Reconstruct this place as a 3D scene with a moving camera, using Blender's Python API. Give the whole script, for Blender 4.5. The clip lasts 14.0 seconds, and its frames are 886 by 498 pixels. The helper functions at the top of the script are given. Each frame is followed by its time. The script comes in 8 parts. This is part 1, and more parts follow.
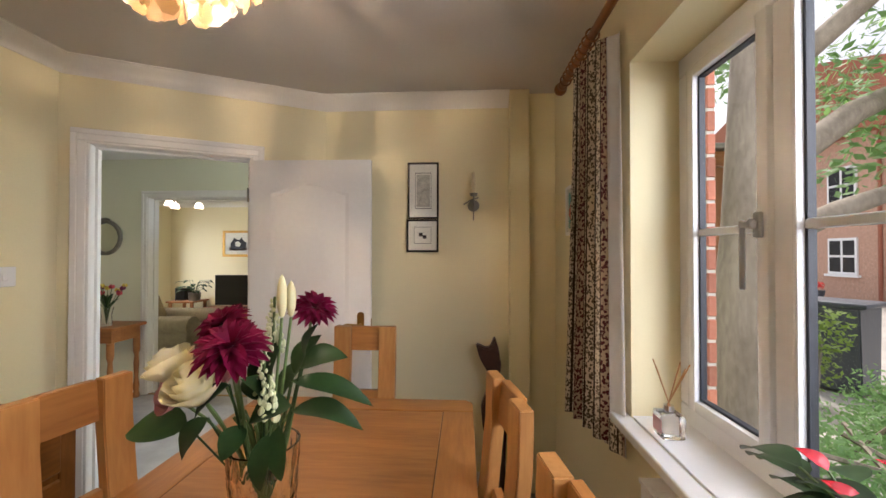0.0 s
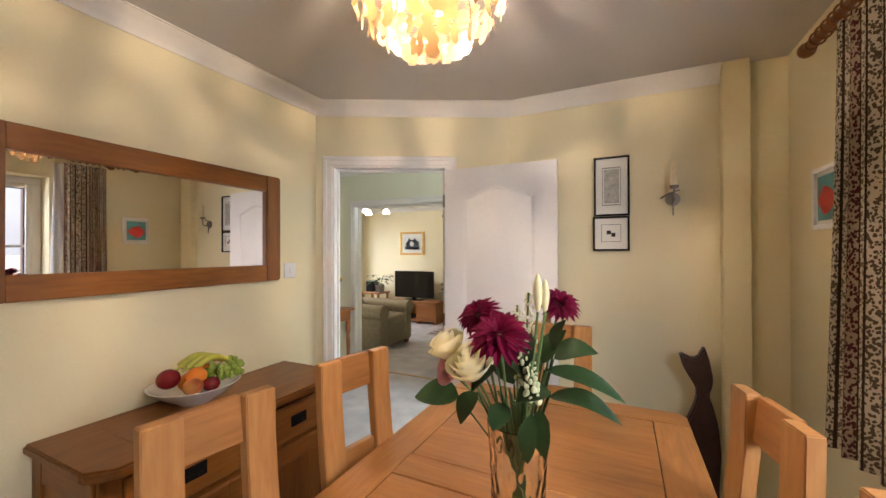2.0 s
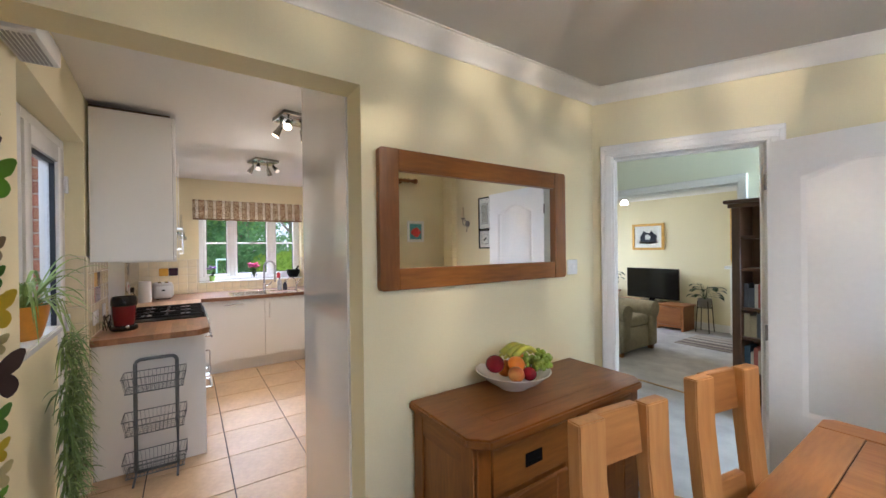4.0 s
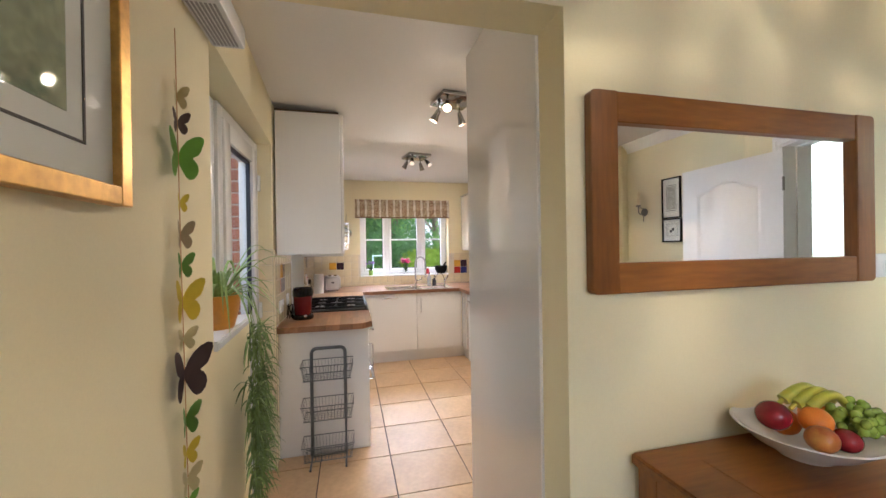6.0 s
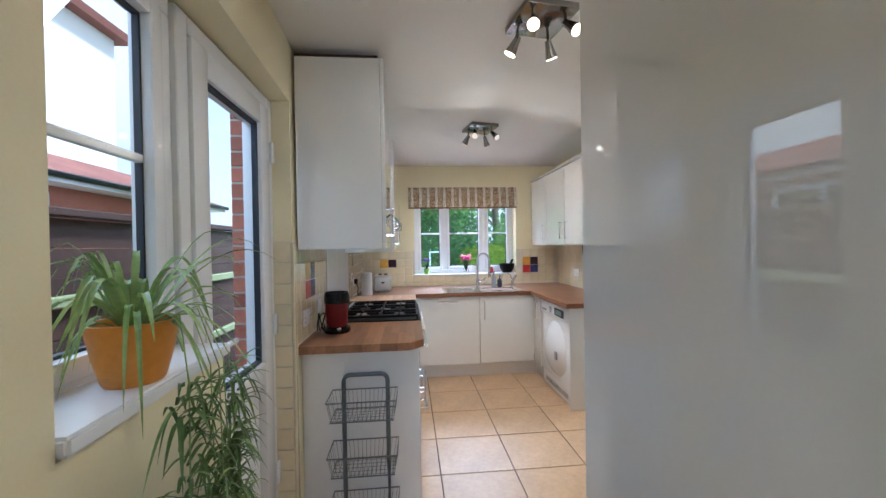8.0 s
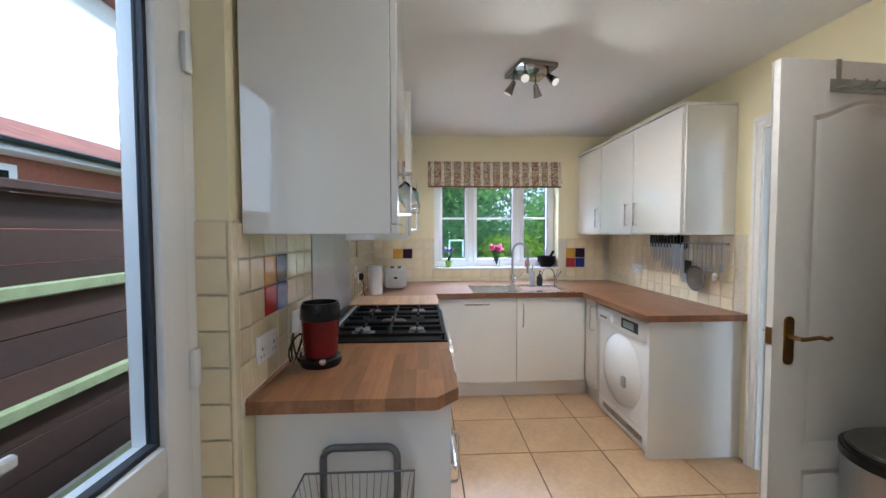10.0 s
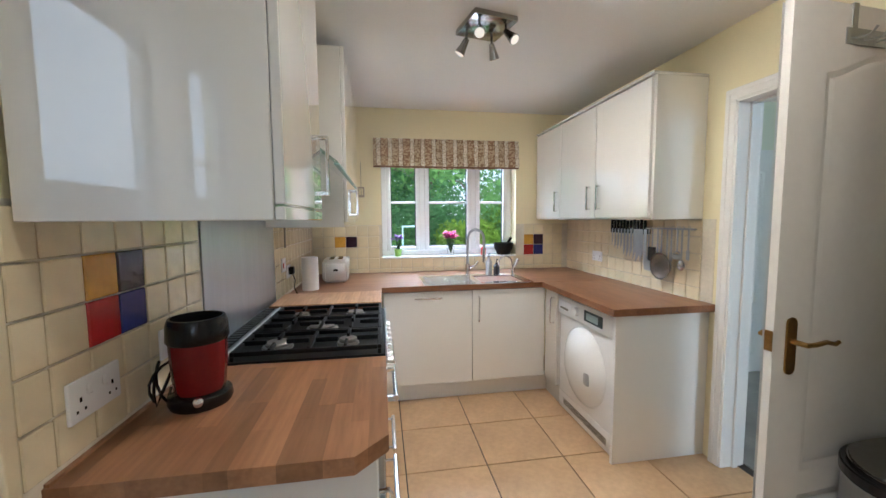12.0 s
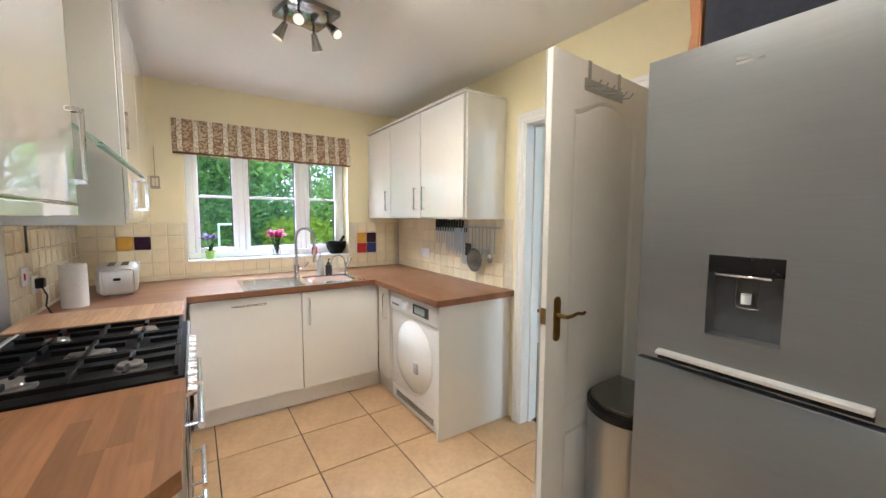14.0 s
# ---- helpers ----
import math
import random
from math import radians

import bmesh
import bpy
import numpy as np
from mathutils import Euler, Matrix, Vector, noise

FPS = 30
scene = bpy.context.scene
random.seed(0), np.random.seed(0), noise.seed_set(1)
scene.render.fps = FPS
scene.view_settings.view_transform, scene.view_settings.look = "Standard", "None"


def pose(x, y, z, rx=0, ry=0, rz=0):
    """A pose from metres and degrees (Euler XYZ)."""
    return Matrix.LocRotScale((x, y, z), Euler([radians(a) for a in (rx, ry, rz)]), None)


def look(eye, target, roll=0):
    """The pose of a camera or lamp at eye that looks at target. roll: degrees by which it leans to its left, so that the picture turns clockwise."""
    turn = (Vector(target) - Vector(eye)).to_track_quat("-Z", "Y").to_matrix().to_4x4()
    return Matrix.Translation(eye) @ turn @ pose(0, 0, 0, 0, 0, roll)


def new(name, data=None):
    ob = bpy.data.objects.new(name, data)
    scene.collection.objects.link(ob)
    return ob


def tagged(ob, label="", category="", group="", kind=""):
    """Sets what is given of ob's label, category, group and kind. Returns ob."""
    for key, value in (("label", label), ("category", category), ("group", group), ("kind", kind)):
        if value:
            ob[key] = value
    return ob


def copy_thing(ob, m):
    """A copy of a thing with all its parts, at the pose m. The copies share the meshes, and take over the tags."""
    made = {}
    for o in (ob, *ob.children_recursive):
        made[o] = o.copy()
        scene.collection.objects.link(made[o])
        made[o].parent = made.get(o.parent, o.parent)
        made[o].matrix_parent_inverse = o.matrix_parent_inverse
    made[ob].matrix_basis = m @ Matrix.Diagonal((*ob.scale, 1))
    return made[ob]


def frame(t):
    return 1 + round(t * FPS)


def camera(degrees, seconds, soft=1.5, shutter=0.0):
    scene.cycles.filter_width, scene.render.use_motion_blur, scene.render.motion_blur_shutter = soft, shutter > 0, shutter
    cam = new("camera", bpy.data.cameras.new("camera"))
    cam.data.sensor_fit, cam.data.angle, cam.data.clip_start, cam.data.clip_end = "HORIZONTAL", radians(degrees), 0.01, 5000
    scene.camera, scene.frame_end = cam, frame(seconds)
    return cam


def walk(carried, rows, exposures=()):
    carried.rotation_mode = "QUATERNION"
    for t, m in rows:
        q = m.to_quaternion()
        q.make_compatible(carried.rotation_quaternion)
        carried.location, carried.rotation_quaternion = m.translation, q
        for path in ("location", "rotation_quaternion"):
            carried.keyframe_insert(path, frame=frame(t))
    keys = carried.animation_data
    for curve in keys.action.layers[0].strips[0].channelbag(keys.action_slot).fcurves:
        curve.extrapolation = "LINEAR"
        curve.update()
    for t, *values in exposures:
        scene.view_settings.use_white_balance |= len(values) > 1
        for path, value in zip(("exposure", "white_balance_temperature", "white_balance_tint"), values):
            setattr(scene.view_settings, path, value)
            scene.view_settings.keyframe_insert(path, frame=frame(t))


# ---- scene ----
cam = camera(99.5, 14.0)

PATH = [
    (0, (-0.067, 0.181, 1.439), (-0.181, 2.178, 1.461), 0.0),
    (0.5, (-0.11, 0.163, 1.444), (-0.423, 2.138, 1.46), -0.0),
    (1, (-0.157, 0.136, 1.451), (-0.656, 2.073, 1.46), -0.1),
    (1.5, (-0.201, 0.108, 1.451), (-0.882, 1.988, 1.461), -0.2),
    (2, (-0.259, 0.07, 1.445), (-1.125, 1.873, 1.458), -0.2),
    (2.5, (-0.335, 0.008, 1.455), (-1.412, 1.693, 1.459), -0.3),
    (3, (-0.42, -0.057, 1.453), (-1.718, 1.464, 1.455), -0.5),
    (3.5, (-0.532, -0.111, 1.449), (-2.037, 1.207, 1.453), -0.7),
    (4, (-0.647, -0.173, 1.457), (-2.302, 0.95, 1.451), -0.7),
    (4.2, (-0.689, -0.195, 1.457), (-2.39, 0.857, 1.449), -0.8),
    (6.3, (-1.185, -0.21, 1.422), (-3.137, 0.227, 1.412), -1.0),
    (6.5, (-1.252, -0.216, 1.421), (-3.208, 0.202, 1.407), -1.1),
    (7, (-1.445, -0.216, 1.407), (-3.409, 0.162, 1.394), -1.0),
    (7.5, (-1.65, -0.155, 1.412), (-3.625, 0.162, 1.398), -1.0),
    (8, (-1.851, -0.123, 1.402), (-3.843, 0.056, 1.385), -1.0),
    (8.2, (-1.937, -0.13, 1.393), (-3.933, 0.003, 1.374), -0.9),
    (10.3, (-2.786, -0.177, 1.396), (-4.782, -0.088, 1.303), -0.3),
    (10.5, (-2.847, -0.187, 1.401), (-4.843, -0.106, 1.301), -0.5),
    (11, (-2.972, -0.175, 1.388), (-4.966, -0.08, 1.273), -0.5),
    (11.5, (-3.029, -0.109, 1.389), (-5.016, 0.072, 1.243), -0.5),
    (12, (-3.029, -0.062, 1.395), (-4.997, 0.259, 1.237), -0.4),
    (12.5, (-3.016, -0.036, 1.401), (-4.94, 0.484, 1.235), -0.2),
    (13, (-3.007, -0.029, 1.405), (-4.853, 0.722, 1.233), 0.0),
    (13.5, (-3.005, -0.02, 1.401), (-4.754, 0.935, 1.231), 0.2),
    (14, (-3.006, -0.015, 1.397), (-4.666, 1.088, 1.229), 0.3),
]
walk(cam, [(t, look(eye, target, roll)) for t, eye, target, roll in PATH], [(0, 0.4, 6600, 20), (1.0, 0.62, 7300, 28), (2.0, 0.78, 6500, 22), (3, 0.74, 5550, 17), (3.5, 0.72, 5500, 16), (4.2, 0.82, 5600, 15), (6.5, 0.9, 5800, 15), (7.5, 0.78, 5300, 13), (8.2, 0.62, 4900, 9), (10.3, 0.58, 5000, 8), (11, 0.56, 5050, 8), (12, 0.7, 5250, 8), (13, 0.92, 5400, 8), (14, 0.98, 5450, 8)])

# world and light
world = bpy.data.worlds.new("sky")
scene.world = world
world.use_nodes = True
wn = world.node_tree
sky = wn.nodes.new("ShaderNodeTexSky")
sky.sky_type = "NISHITA"
sky.sun_disc = False
sky.sun_elevation, sky.sun_rotation = radians(60), radians(12)
sky.air_density, sky.dust_density = 0.8, 6.0
# thin bright cloud over the whole sky, with blue showing here and there
cloud = wn.nodes.new("ShaderNodeTexNoise")
cloud.inputs["Scale"].default_value, cloud.inputs["Detail"].default_value = 2.2, 5.0
cover = wn.nodes.new("ShaderNodeMapRange")
cover.inputs[1].default_value, cover.inputs[2].default_value = 0.32, 0.62
cover.inputs[3].default_value, cover.inputs[4].default_value = 0.45, 0.95
veil = wn.nodes.new("ShaderNodeMixRGB")
veil.inputs[2].default_value = (5.6, 5.9, 6.2, 1)
wn.links.new(cloud.outputs[0], cover.inputs[0])
wn.links.new(cover.outputs[0], veil.inputs[0])
wn.links.new(sky.outputs[0], veil.inputs[1])
wn.links.new(veil.outputs[0], wn.nodes["Background"].inputs[0])
wn.nodes["Background"].inputs[1].default_value = 0.15
sun = new("sun", bpy.data.lights.new("sun", "SUN"))
sun.data.energy, sun.data.angle, sun.data.color = 4.4, radians(8), (1.0, 0.95, 0.86)
sun.rotation_euler = (radians(-30), 0, radians(-12))


def daylight_lamp(eye, target, w, h, power, color=(0.86, 0.93, 1.0)):
    ob = new("added_daylight", bpy.data.lights.new("added_daylight", "AREA"))
    ob.data.shape, ob.data.size, ob.data.size_y = "RECTANGLE", w, h
    ob.data.energy, ob.data.color = power, color
    ob.matrix_world = look(eye, target)
    return ob


def spot_lamp(eye, way, power, color, size=0.025):
    ob = new("spot_light", bpy.data.lights.new("spot_light", "SPOT"))
    ob.data.energy, ob.data.color, ob.data.shadow_soft_size = power, color, size
    ob.data.spot_size, ob.data.spot_blend = radians(160), 1.0
    ob.matrix_world = look(eye, Vector(eye) + Vector(way))
    return ob


def bulb_lamp(x, y, z, power, color=(1.0, 0.72, 0.42), size=0.03):
    ob = new("bulb_light", bpy.data.lights.new("bulb_light", "POINT"))
    ob.data.energy, ob.data.color, ob.data.shadow_soft_size = power, color, size
    ob.location = (x, y, z)
    return ob


daylight_lamp((1.30, 0.05, 1.85), (-0.15, 2.4, 1.25), 1.2, 1.2, 24)
daylight_lamp((-7.7, 0.6, 3.0), (-5.5, 0.6, 0.7), 2.4, 1.4, 230)
daylight_lamp((-3.1, -1.9, 2.9), (-3.0, 0.2, 0.8), 2.0, 1.6, 16, (0.78, 0.89, 1.0))
daylight_lamp((-6.3, 5.7, 2.0), (-3.6, 5.7, 0.6), 1.4, 1.2, 55)
# lamp added inside the hall to brighten it, near an unseen opening
daylight_lamp((0.2, 3.55, 2.0), (-2.4, 3.4, 0.9), 0.9, 1.6, 78, (0.72, 0.88, 1.0))
# extra lamp added out of view to brighten the dining sill and reveal
daylight_lamp((2.1, 0.5, 3.1), (0.45, 0.6, 0.9), 1.8, 1.8, 32)


# materials
def material(name, color, rough=0.5, metal=0.0, vary=0.12, scale=6.0, grain=60.0, bump=0.0, spec=0.5, stretch=(1, 1, 1),
             coat=0.0, random_tint=0.0, second=None, coat_ior=1.5):
    m = bpy.data.materials.new(name)
    m.use_nodes = True
    nt = m.node_tree
    b = nt.nodes["Principled BSDF"]
    b.inputs["Roughness"].default_value, b.inputs["Metallic"].default_value = rough, metal
    b.inputs["Specular IOR Level"].default_value = spec
    b.inputs["Coat Weight"].default_value = coat
    b.inputs["Coat Roughness"].default_value, b.inputs["Coat IOR"].default_value = 0.01, coat_ior
    tc = nt.nodes.new("ShaderNodeTexCoord")
    mp = nt.nodes.new("ShaderNodeMapping")
    mp.inputs["Scale"].default_value = stretch
    nt.links.new(tc.outputs["Object"], mp.inputs["Vector"])
    n1 = nt.nodes.new("ShaderNodeTexNoise")
    n1.inputs["Scale"].default_value, n1.inputs["Detail"].default_value = scale, 5
    n2 = nt.nodes.new("ShaderNodeTexNoise")
    n2.inputs["Scale"].default_value, n2.inputs["Detail"].default_value = grain, 3
    nt.links.new(mp.outputs[0], n1.inputs["Vector"])
    nt.links.new(mp.outputs[0], n2.inputs["Vector"])
    mix = nt.nodes.new("ShaderNodeMath")
    mix.operation = "MULTIPLY_ADD"
    mix.inputs[1].default_value = 0.4
    nt.links.new(n2.outputs[0], mix.inputs[0])
    half = nt.nodes.new("ShaderNodeMath")
    half.operation = "MULTIPLY"
    half.inputs[1].default_value = 0.6
    nt.links.new(n1.outputs[0], half.inputs[0])
    nt.links.new(half.outputs[0], mix.inputs[2])
    ramp = nt.nodes.new("ShaderNodeValToRGB")
    lo = second if second else tuple(c * (1 - vary) for c in color)
    hi = color if second else tuple(min(1, c * (1 + vary)) for c in color)
    ramp.color_ramp.elements[0].position, ramp.color_ramp.elements[1].position = 0.33, 0.67
    ramp.color_ramp.elements[0].color, ramp.color_ramp.elements[1].color = (*lo, 1), (*hi, 1)
    nt.links.new(mix.outputs[0], ramp.inputs[0])
    out = ramp.outputs[0]
    if random_tint:
        info = nt.nodes.new("ShaderNodeObjectInfo")
        hsv = nt.nodes.new("ShaderNodeHueSaturation")
        mr = nt.nodes.new("ShaderNodeMapRange")
        mr.inputs[3].default_value, mr.inputs[4].default_value = 1 - random_tint, 1 + random_tint
        nt.links.new(info.outputs["Random"], mr.inputs[0])
        nt.links.new(mr.outputs[0], hsv.inputs["Value"])
        nt.links.new(out, hsv.inputs["Color"])
        out = hsv.outputs[0]
    nt.links.new(out, b.inputs["Base Color"])
    if bump:
        bp = nt.nodes.new("ShaderNodeBump")
        bp.inputs["Strength"].default_value, bp.inputs["Distance"].default_value = bump, 0.004
        nt.links.new(mix.outputs[0], bp.inputs["Height"])
        nt.links.new(bp.outputs[0], b.inputs["Normal"])
    return m


def glow(name, color, strength):
    m = bpy.data.materials.new(name)
    m.use_nodes = True
    b = m.node_tree.nodes["Principled BSDF"]
    b.inputs["Base Color"].default_value = (*color, 1)
    b.inputs["Emission Color"].default_value = (*color, 1)
    b.inputs["Emission Strength"].default_value = strength
    return m


def glassy(name, color=(1, 1, 1), rough=0.0, ior=1.45):
    m = bpy.data.materials.new(name)
    m.use_nodes = True
    b = m.node_tree.nodes["Principled BSDF"]
    b.inputs["Base Color"].default_value = (*color, 1)
    b.inputs["Transmission Weight"].default_value = 1
    b.inputs["Roughness"].default_value, b.inputs["IOR"].default_value = rough, ior
    return m


def oak(name, color, dark, axis, rough=0.4, tint=0.1):
    st = {"x": (0.12, 1, 1), "y": (1, 0.12, 1), "z": (1, 1, 0.12)}[axis]
    return material(name, color, rough, vary=0.2, scale=9, grain=75, bump=0.12, stretch=st, second=dark, random_tint=tint)


CREAM = (0.80, 0.72, 0.47)
M_wall = material("cream_emulsion", CREAM, 0.75, vary=0.03, scale=1.2, grain=160, bump=0.05)
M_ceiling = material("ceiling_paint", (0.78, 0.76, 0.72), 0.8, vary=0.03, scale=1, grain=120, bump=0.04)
# the same ceiling paint darkened: the dining room's dimness sits in the colour
M_ceiling_dining = material("dimmed_ceiling_paint", (0.58, 0.55, 0.51), 0.8, vary=0.03, scale=1, grain=120, bump=0.04)
M_cornice = material("cornice_paint", (0.82, 0.79, 0.72), 0.6, vary=0.03, scale=2)
M_gloss_white = material("white_satin_paint", (0.80, 0.78, 0.74), 0.38, spec=0.4, vary=0.03, scale=3, grain=40, bump=0.03)
M_upvc = material("white_upvc", (0.82, 0.83, 0.84), 0.22, vary=0.02, scale=2)
M_unit = material("white_gloss_laminate", (0.75, 0.73, 0.69), 0.03, vary=0.01, scale=1, spec=0.9, coat=1.0, coat_ior=1.75)
M_appliance = material("white_enamel", (0.80, 0.80, 0.80), 0.25, vary=0.02)
M_carpet = material("grey_beige_carpet", (0.40, 0.38, 0.36), 0.95, vary=0.22, scale=5, grain=420, bump=0.6)
M_floor_tile = material("beige_floor_tile", (0.53, 0.355, 0.20), 0.36, spec=0.32, vary=0.14, scale=4, grain=35, bump=0.04, random_tint=0.06)
M_grout = material("dark_grout", (0.05, 0.042, 0.036), 0.9)
M_wall_tile = material("cream_glazed_tile", (0.78, 0.68, 0.46), 0.07, vary=0.05, scale=11, grain=26, bump=1.0, coat=0.5, random_tint=0.05)
M_wall_grout = material("pale_grout", (0.66, 0.60, 0.48), 0.9)
M_tile_yellow = material("ochre_glazed_tile", (0.66, 0.36, 0.06), 0.12, bump=0.3, scale=14)
M_tile_dark = material("dark_glazed_tile", (0.035, 0.015, 0.03), 0.1, bump=0.3, scale=14)
M_tile_red = material("red_glazed_tile", (0.42, 0.03, 0.03), 0.1, bump=0.3, scale=14)
M_tile_blue = material("blue_glazed_tile", (0.03, 0.035, 0.20), 0.1, bump=0.3, scale=14)
M_oak_x = oak("honey_oak_along_x", (0.44, 0.195, 0.054), (0.27, 0.105, 0.028), "x")
M_oak_y = oak("honey_oak_along_y", (0.44, 0.195, 0.054), (0.27, 0.105, 0.028), "y")
M_oak_z = oak("honey_oak_upright", (0.52, 0.26, 0.085), (0.35, 0.145, 0.042), "z")
M_dark_oak_y = oak("brown_oak_along_y", (0.30, 0.11, 0.017), (0.155, 0.05, 0.008), "y")
M_dark_oak_z = oak("brown_oak_upright", (0.30, 0.11, 0.017), (0.155, 0.05, 0.008), "z")
M_dark_oak_x = oak("brown_oak_along_x", (0.30, 0.11, 0.017), (0.155, 0.05, 0.008), "x")
M_pine = oak("polished_pine", (0.42, 0.17, 0.05), (0.26, 0.09, 0.025), "x")
# near-black that paints the shade inside narrow gaps
M_line = material("dark_gap_shade", (0.05, 0.02, 0.008), 0.7)
M_mirror = material("mirror_silver", (0.9, 0.9, 0.9), 0.01, 1.0, vary=0.0)
M_chrome = material("chrome", (0.75, 0.75, 0.76), 0.12, 1.0, vary=0.03)
M_satin = material("satin_steel", (0.62, 0.61, 0.59), 0.36, 0.85, vary=0.06, scale=20, grain=200, stretch=(1, 1, 0.05))
M_pale_metal = material("pale_aluminium", (0.72, 0.72, 0.71), 0.35, 0.5, vary=0.04)
M_dark_chrome = material("smoked_chrome", (0.30, 0.29, 0.27), 0.14, 1.0, vary=0.1)
M_steel = material("brushed_steel", (0.42, 0.43, 0.44), 0.32, 1.0, vary=0.08, scale=20, grain=200, stretch=(1, 1, 0.04))
M_grey_steel = material("grey_fridge_steel", (0.27, 0.275, 0.28), 0.34, 0.75, vary=0.05, scale=12, grain=160, stretch=(0.05, 1, 1))
M_iron = material("black_cast_iron", (0.005, 0.005, 0.0055), 0.5, vary=0.2, bump=0.1, spec=0.16)
M_black = material("black_plastic", (0.009, 0.009, 0.010), 0.25, spec=0.35, vary=0.1)
M_brass = material("aged_brass", (0.42, 0.26, 0.09), 0.32, 1.0, vary=0.2)
M_pewter = material("pewter", (0.25, 0.23, 0.20), 0.45, 1.0, vary=0.2)
M_gold = material("gilt_frame", (0.62, 0.36, 0.10), 0.35, 0.9, vary=0.25, scale=20)
M_glass = glassy("clear_glass")
M_pane = glassy("window_glass", (0.97, 0.99, 0.98), ior=1.1)
M_rubber = material("dark_gasket", (0.02, 0.025, 0.035), 0.5)


# mesh helpers
def box(bm, lo, hi, bevel=0.0, segs=1):
    lo, hi = [min(a, b) for a, b in zip(lo, hi)], [max(a, b) for a, b in zip(lo, hi)]
    c = [(a + b) / 2 for a, b in zip(lo, hi)]
    s = [b - a for a, b in zip(lo, hi)]
    r = bmesh.ops.create_cube(bm, size=1, matrix=Matrix.Translation(c) @ Matrix.Diagonal((*s, 1)))
    if bevel:
        es = {e for v in r["verts"] for e in v.link_edges}
        bmesh.ops.bevel(bm, geom=list(es), offset=bevel, segments=segs, affect="EDGES", profile=0.5)
    return bm


def boxes(*args, bevel=0.0, segs=1):
    bm = bmesh.new()
    for lo, hi in args:
        box(bm, lo, hi, bevel, segs)
    return bm


def cyl(bm, a, b, r1, r2=None, n=16, caps=True):
    a, b = Vector(a), Vector(b)
    d = b - a
    m = Matrix.Translation((a + b) / 2) @ d.to_track_quat("Z", "Y").to_matrix().to_4x4()
    bmesh.ops.create_cone(bm, cap_ends=caps, segments=n, radius1=r1, radius2=r1 if r2 is None else r2, depth=d.length, matrix=m)
    return bm


def ball(bm, c, r, n=12, sq=(1, 1, 1)):
    bmesh.ops.create_uvsphere(bm, u_segments=n, v_segments=max(6, n // 2 + 2), radius=r, matrix=Matrix.Translation(c) @ Matrix.Diagonal((*sq, 1)))
    return bm


def lathe(profile, n=28, center=(0, 0, 0)):
    bm = bmesh.new()
    rings = []
    for r, z in profile:
        rings.append([bm.verts.new((center[0] + r * math.cos(2 * math.pi * i / n), center[1] + r * math.sin(2 * math.pi * i / n), center[2] + z)) for i in range(n)])
    for p, q in zip(rings, rings[1:]):
        for i in range(n):
            bm.faces.new((p[i], p[(i + 1) % n], q[(i + 1) % n], q[i]))
    if profile[0][0] > 1e-4:
        bm.faces.new(rings[0][::-1])
    if profile[-1][0] > 1e-4:
        bm.faces.new(rings[-1])
    bmesh.ops.remove_doubles(bm, verts=bm.verts, dist=1e-5)
    bmesh.ops.recalc_face_normals(bm, faces=bm.faces)
    return bm


def tube(bm, pts, r, n=8, ends=None):
    """A round bar through points; ends scales the radius towards the last."""
    pts = [Vector(p) for p in pts]
    rings = []
    up = Vector((0.123, 0.37, 0.92))
    for i, p in enumerate(pts):
        d = (pts[min(i + 1, len(pts) - 1)] - pts[max(i - 1, 0)]).normalized()
        u = d.cross(up).normalized()
        w = d.cross(u)
        k = r * (1 if ends is None else 1 + (ends - 1) * i / (len(pts) - 1))
        rings.append([bm.verts.new(p + k * (math.cos(2 * math.pi * j / n) * u + math.sin(2 * math.pi * j / n) * w)) for j in range(n)])
    for p, q in zip(rings, rings[1:]):
        for j in range(n):
            bm.faces.new((p[j], p[(j + 1) % n], q[(j + 1) % n], q[j]))
    bm.faces.new(rings[0][::-1])
    bm.faces.new(rings[-1])
    return bm


def arc(c, r, a0, a1, n, plane="xz"):
    out = []
    for i in range(n + 1):
        a = radians(a0 + (a1 - a0) * i / n)
        u, w = r * math.cos(a), r * math.sin(a)
        out.append((c[0] + u, c[1], c[2] + w) if plane == "xz" else (c[0], c[1] + u, c[2] + w) if plane == "yz" else (c[0] + u, c[1] + w, c[2]))
    return out


def prism(outline, lo, hi, axis="z", bevel=0.0):
    """An outline of (u, v) drawn out along an axis from lo to hi."""
    bm = bmesh.new()
    place = {"z": lambda u, v, w: (u, v, w), "x": lambda u, v, w: (w, u, v), "y": lambda u, v, w: (u, w, v)}[axis]
    a = [bm.verts.new(place(u, v, lo)) for u, v in outline]
    b = [bm.verts.new(place(u, v, hi)) for u, v in outline]
    bm.faces.new(a[::-1])
    bm.faces.new(b)
    for i in range(len(a)):
        j = (i + 1) % len(a)
        bm.faces.new((a[i], a[j], b[j], b[i]))
    bmesh.ops.recalc_face_normals(bm, faces=bm.faces)
    if bevel:
        bmesh.ops.bevel(bm, geom=[e for e in bm.edges], offset=bevel, segments=2, affect="EDGES")
    return bm


def mesh_of(name, bm, mat, smooth=None):
    me = bpy.data.meshes.new(name)
    bmesh.ops.recalc_face_normals(bm, faces=bm.faces)
    bm.to_mesh(me)
    bm.free()
    if mat:
        me.materials.append(mat)
    if smooth:
        me.shade_smooth()
        me.set_sharp_from_angle(angle=radians(smooth))
    return me


def part(name, bm, mat, parent, label="", smooth=40):
    ob = new(name, mesh_of(name, bm, mat, smooth))
    ob.parent = parent
    if label:
        tagged(ob, label)
    return ob


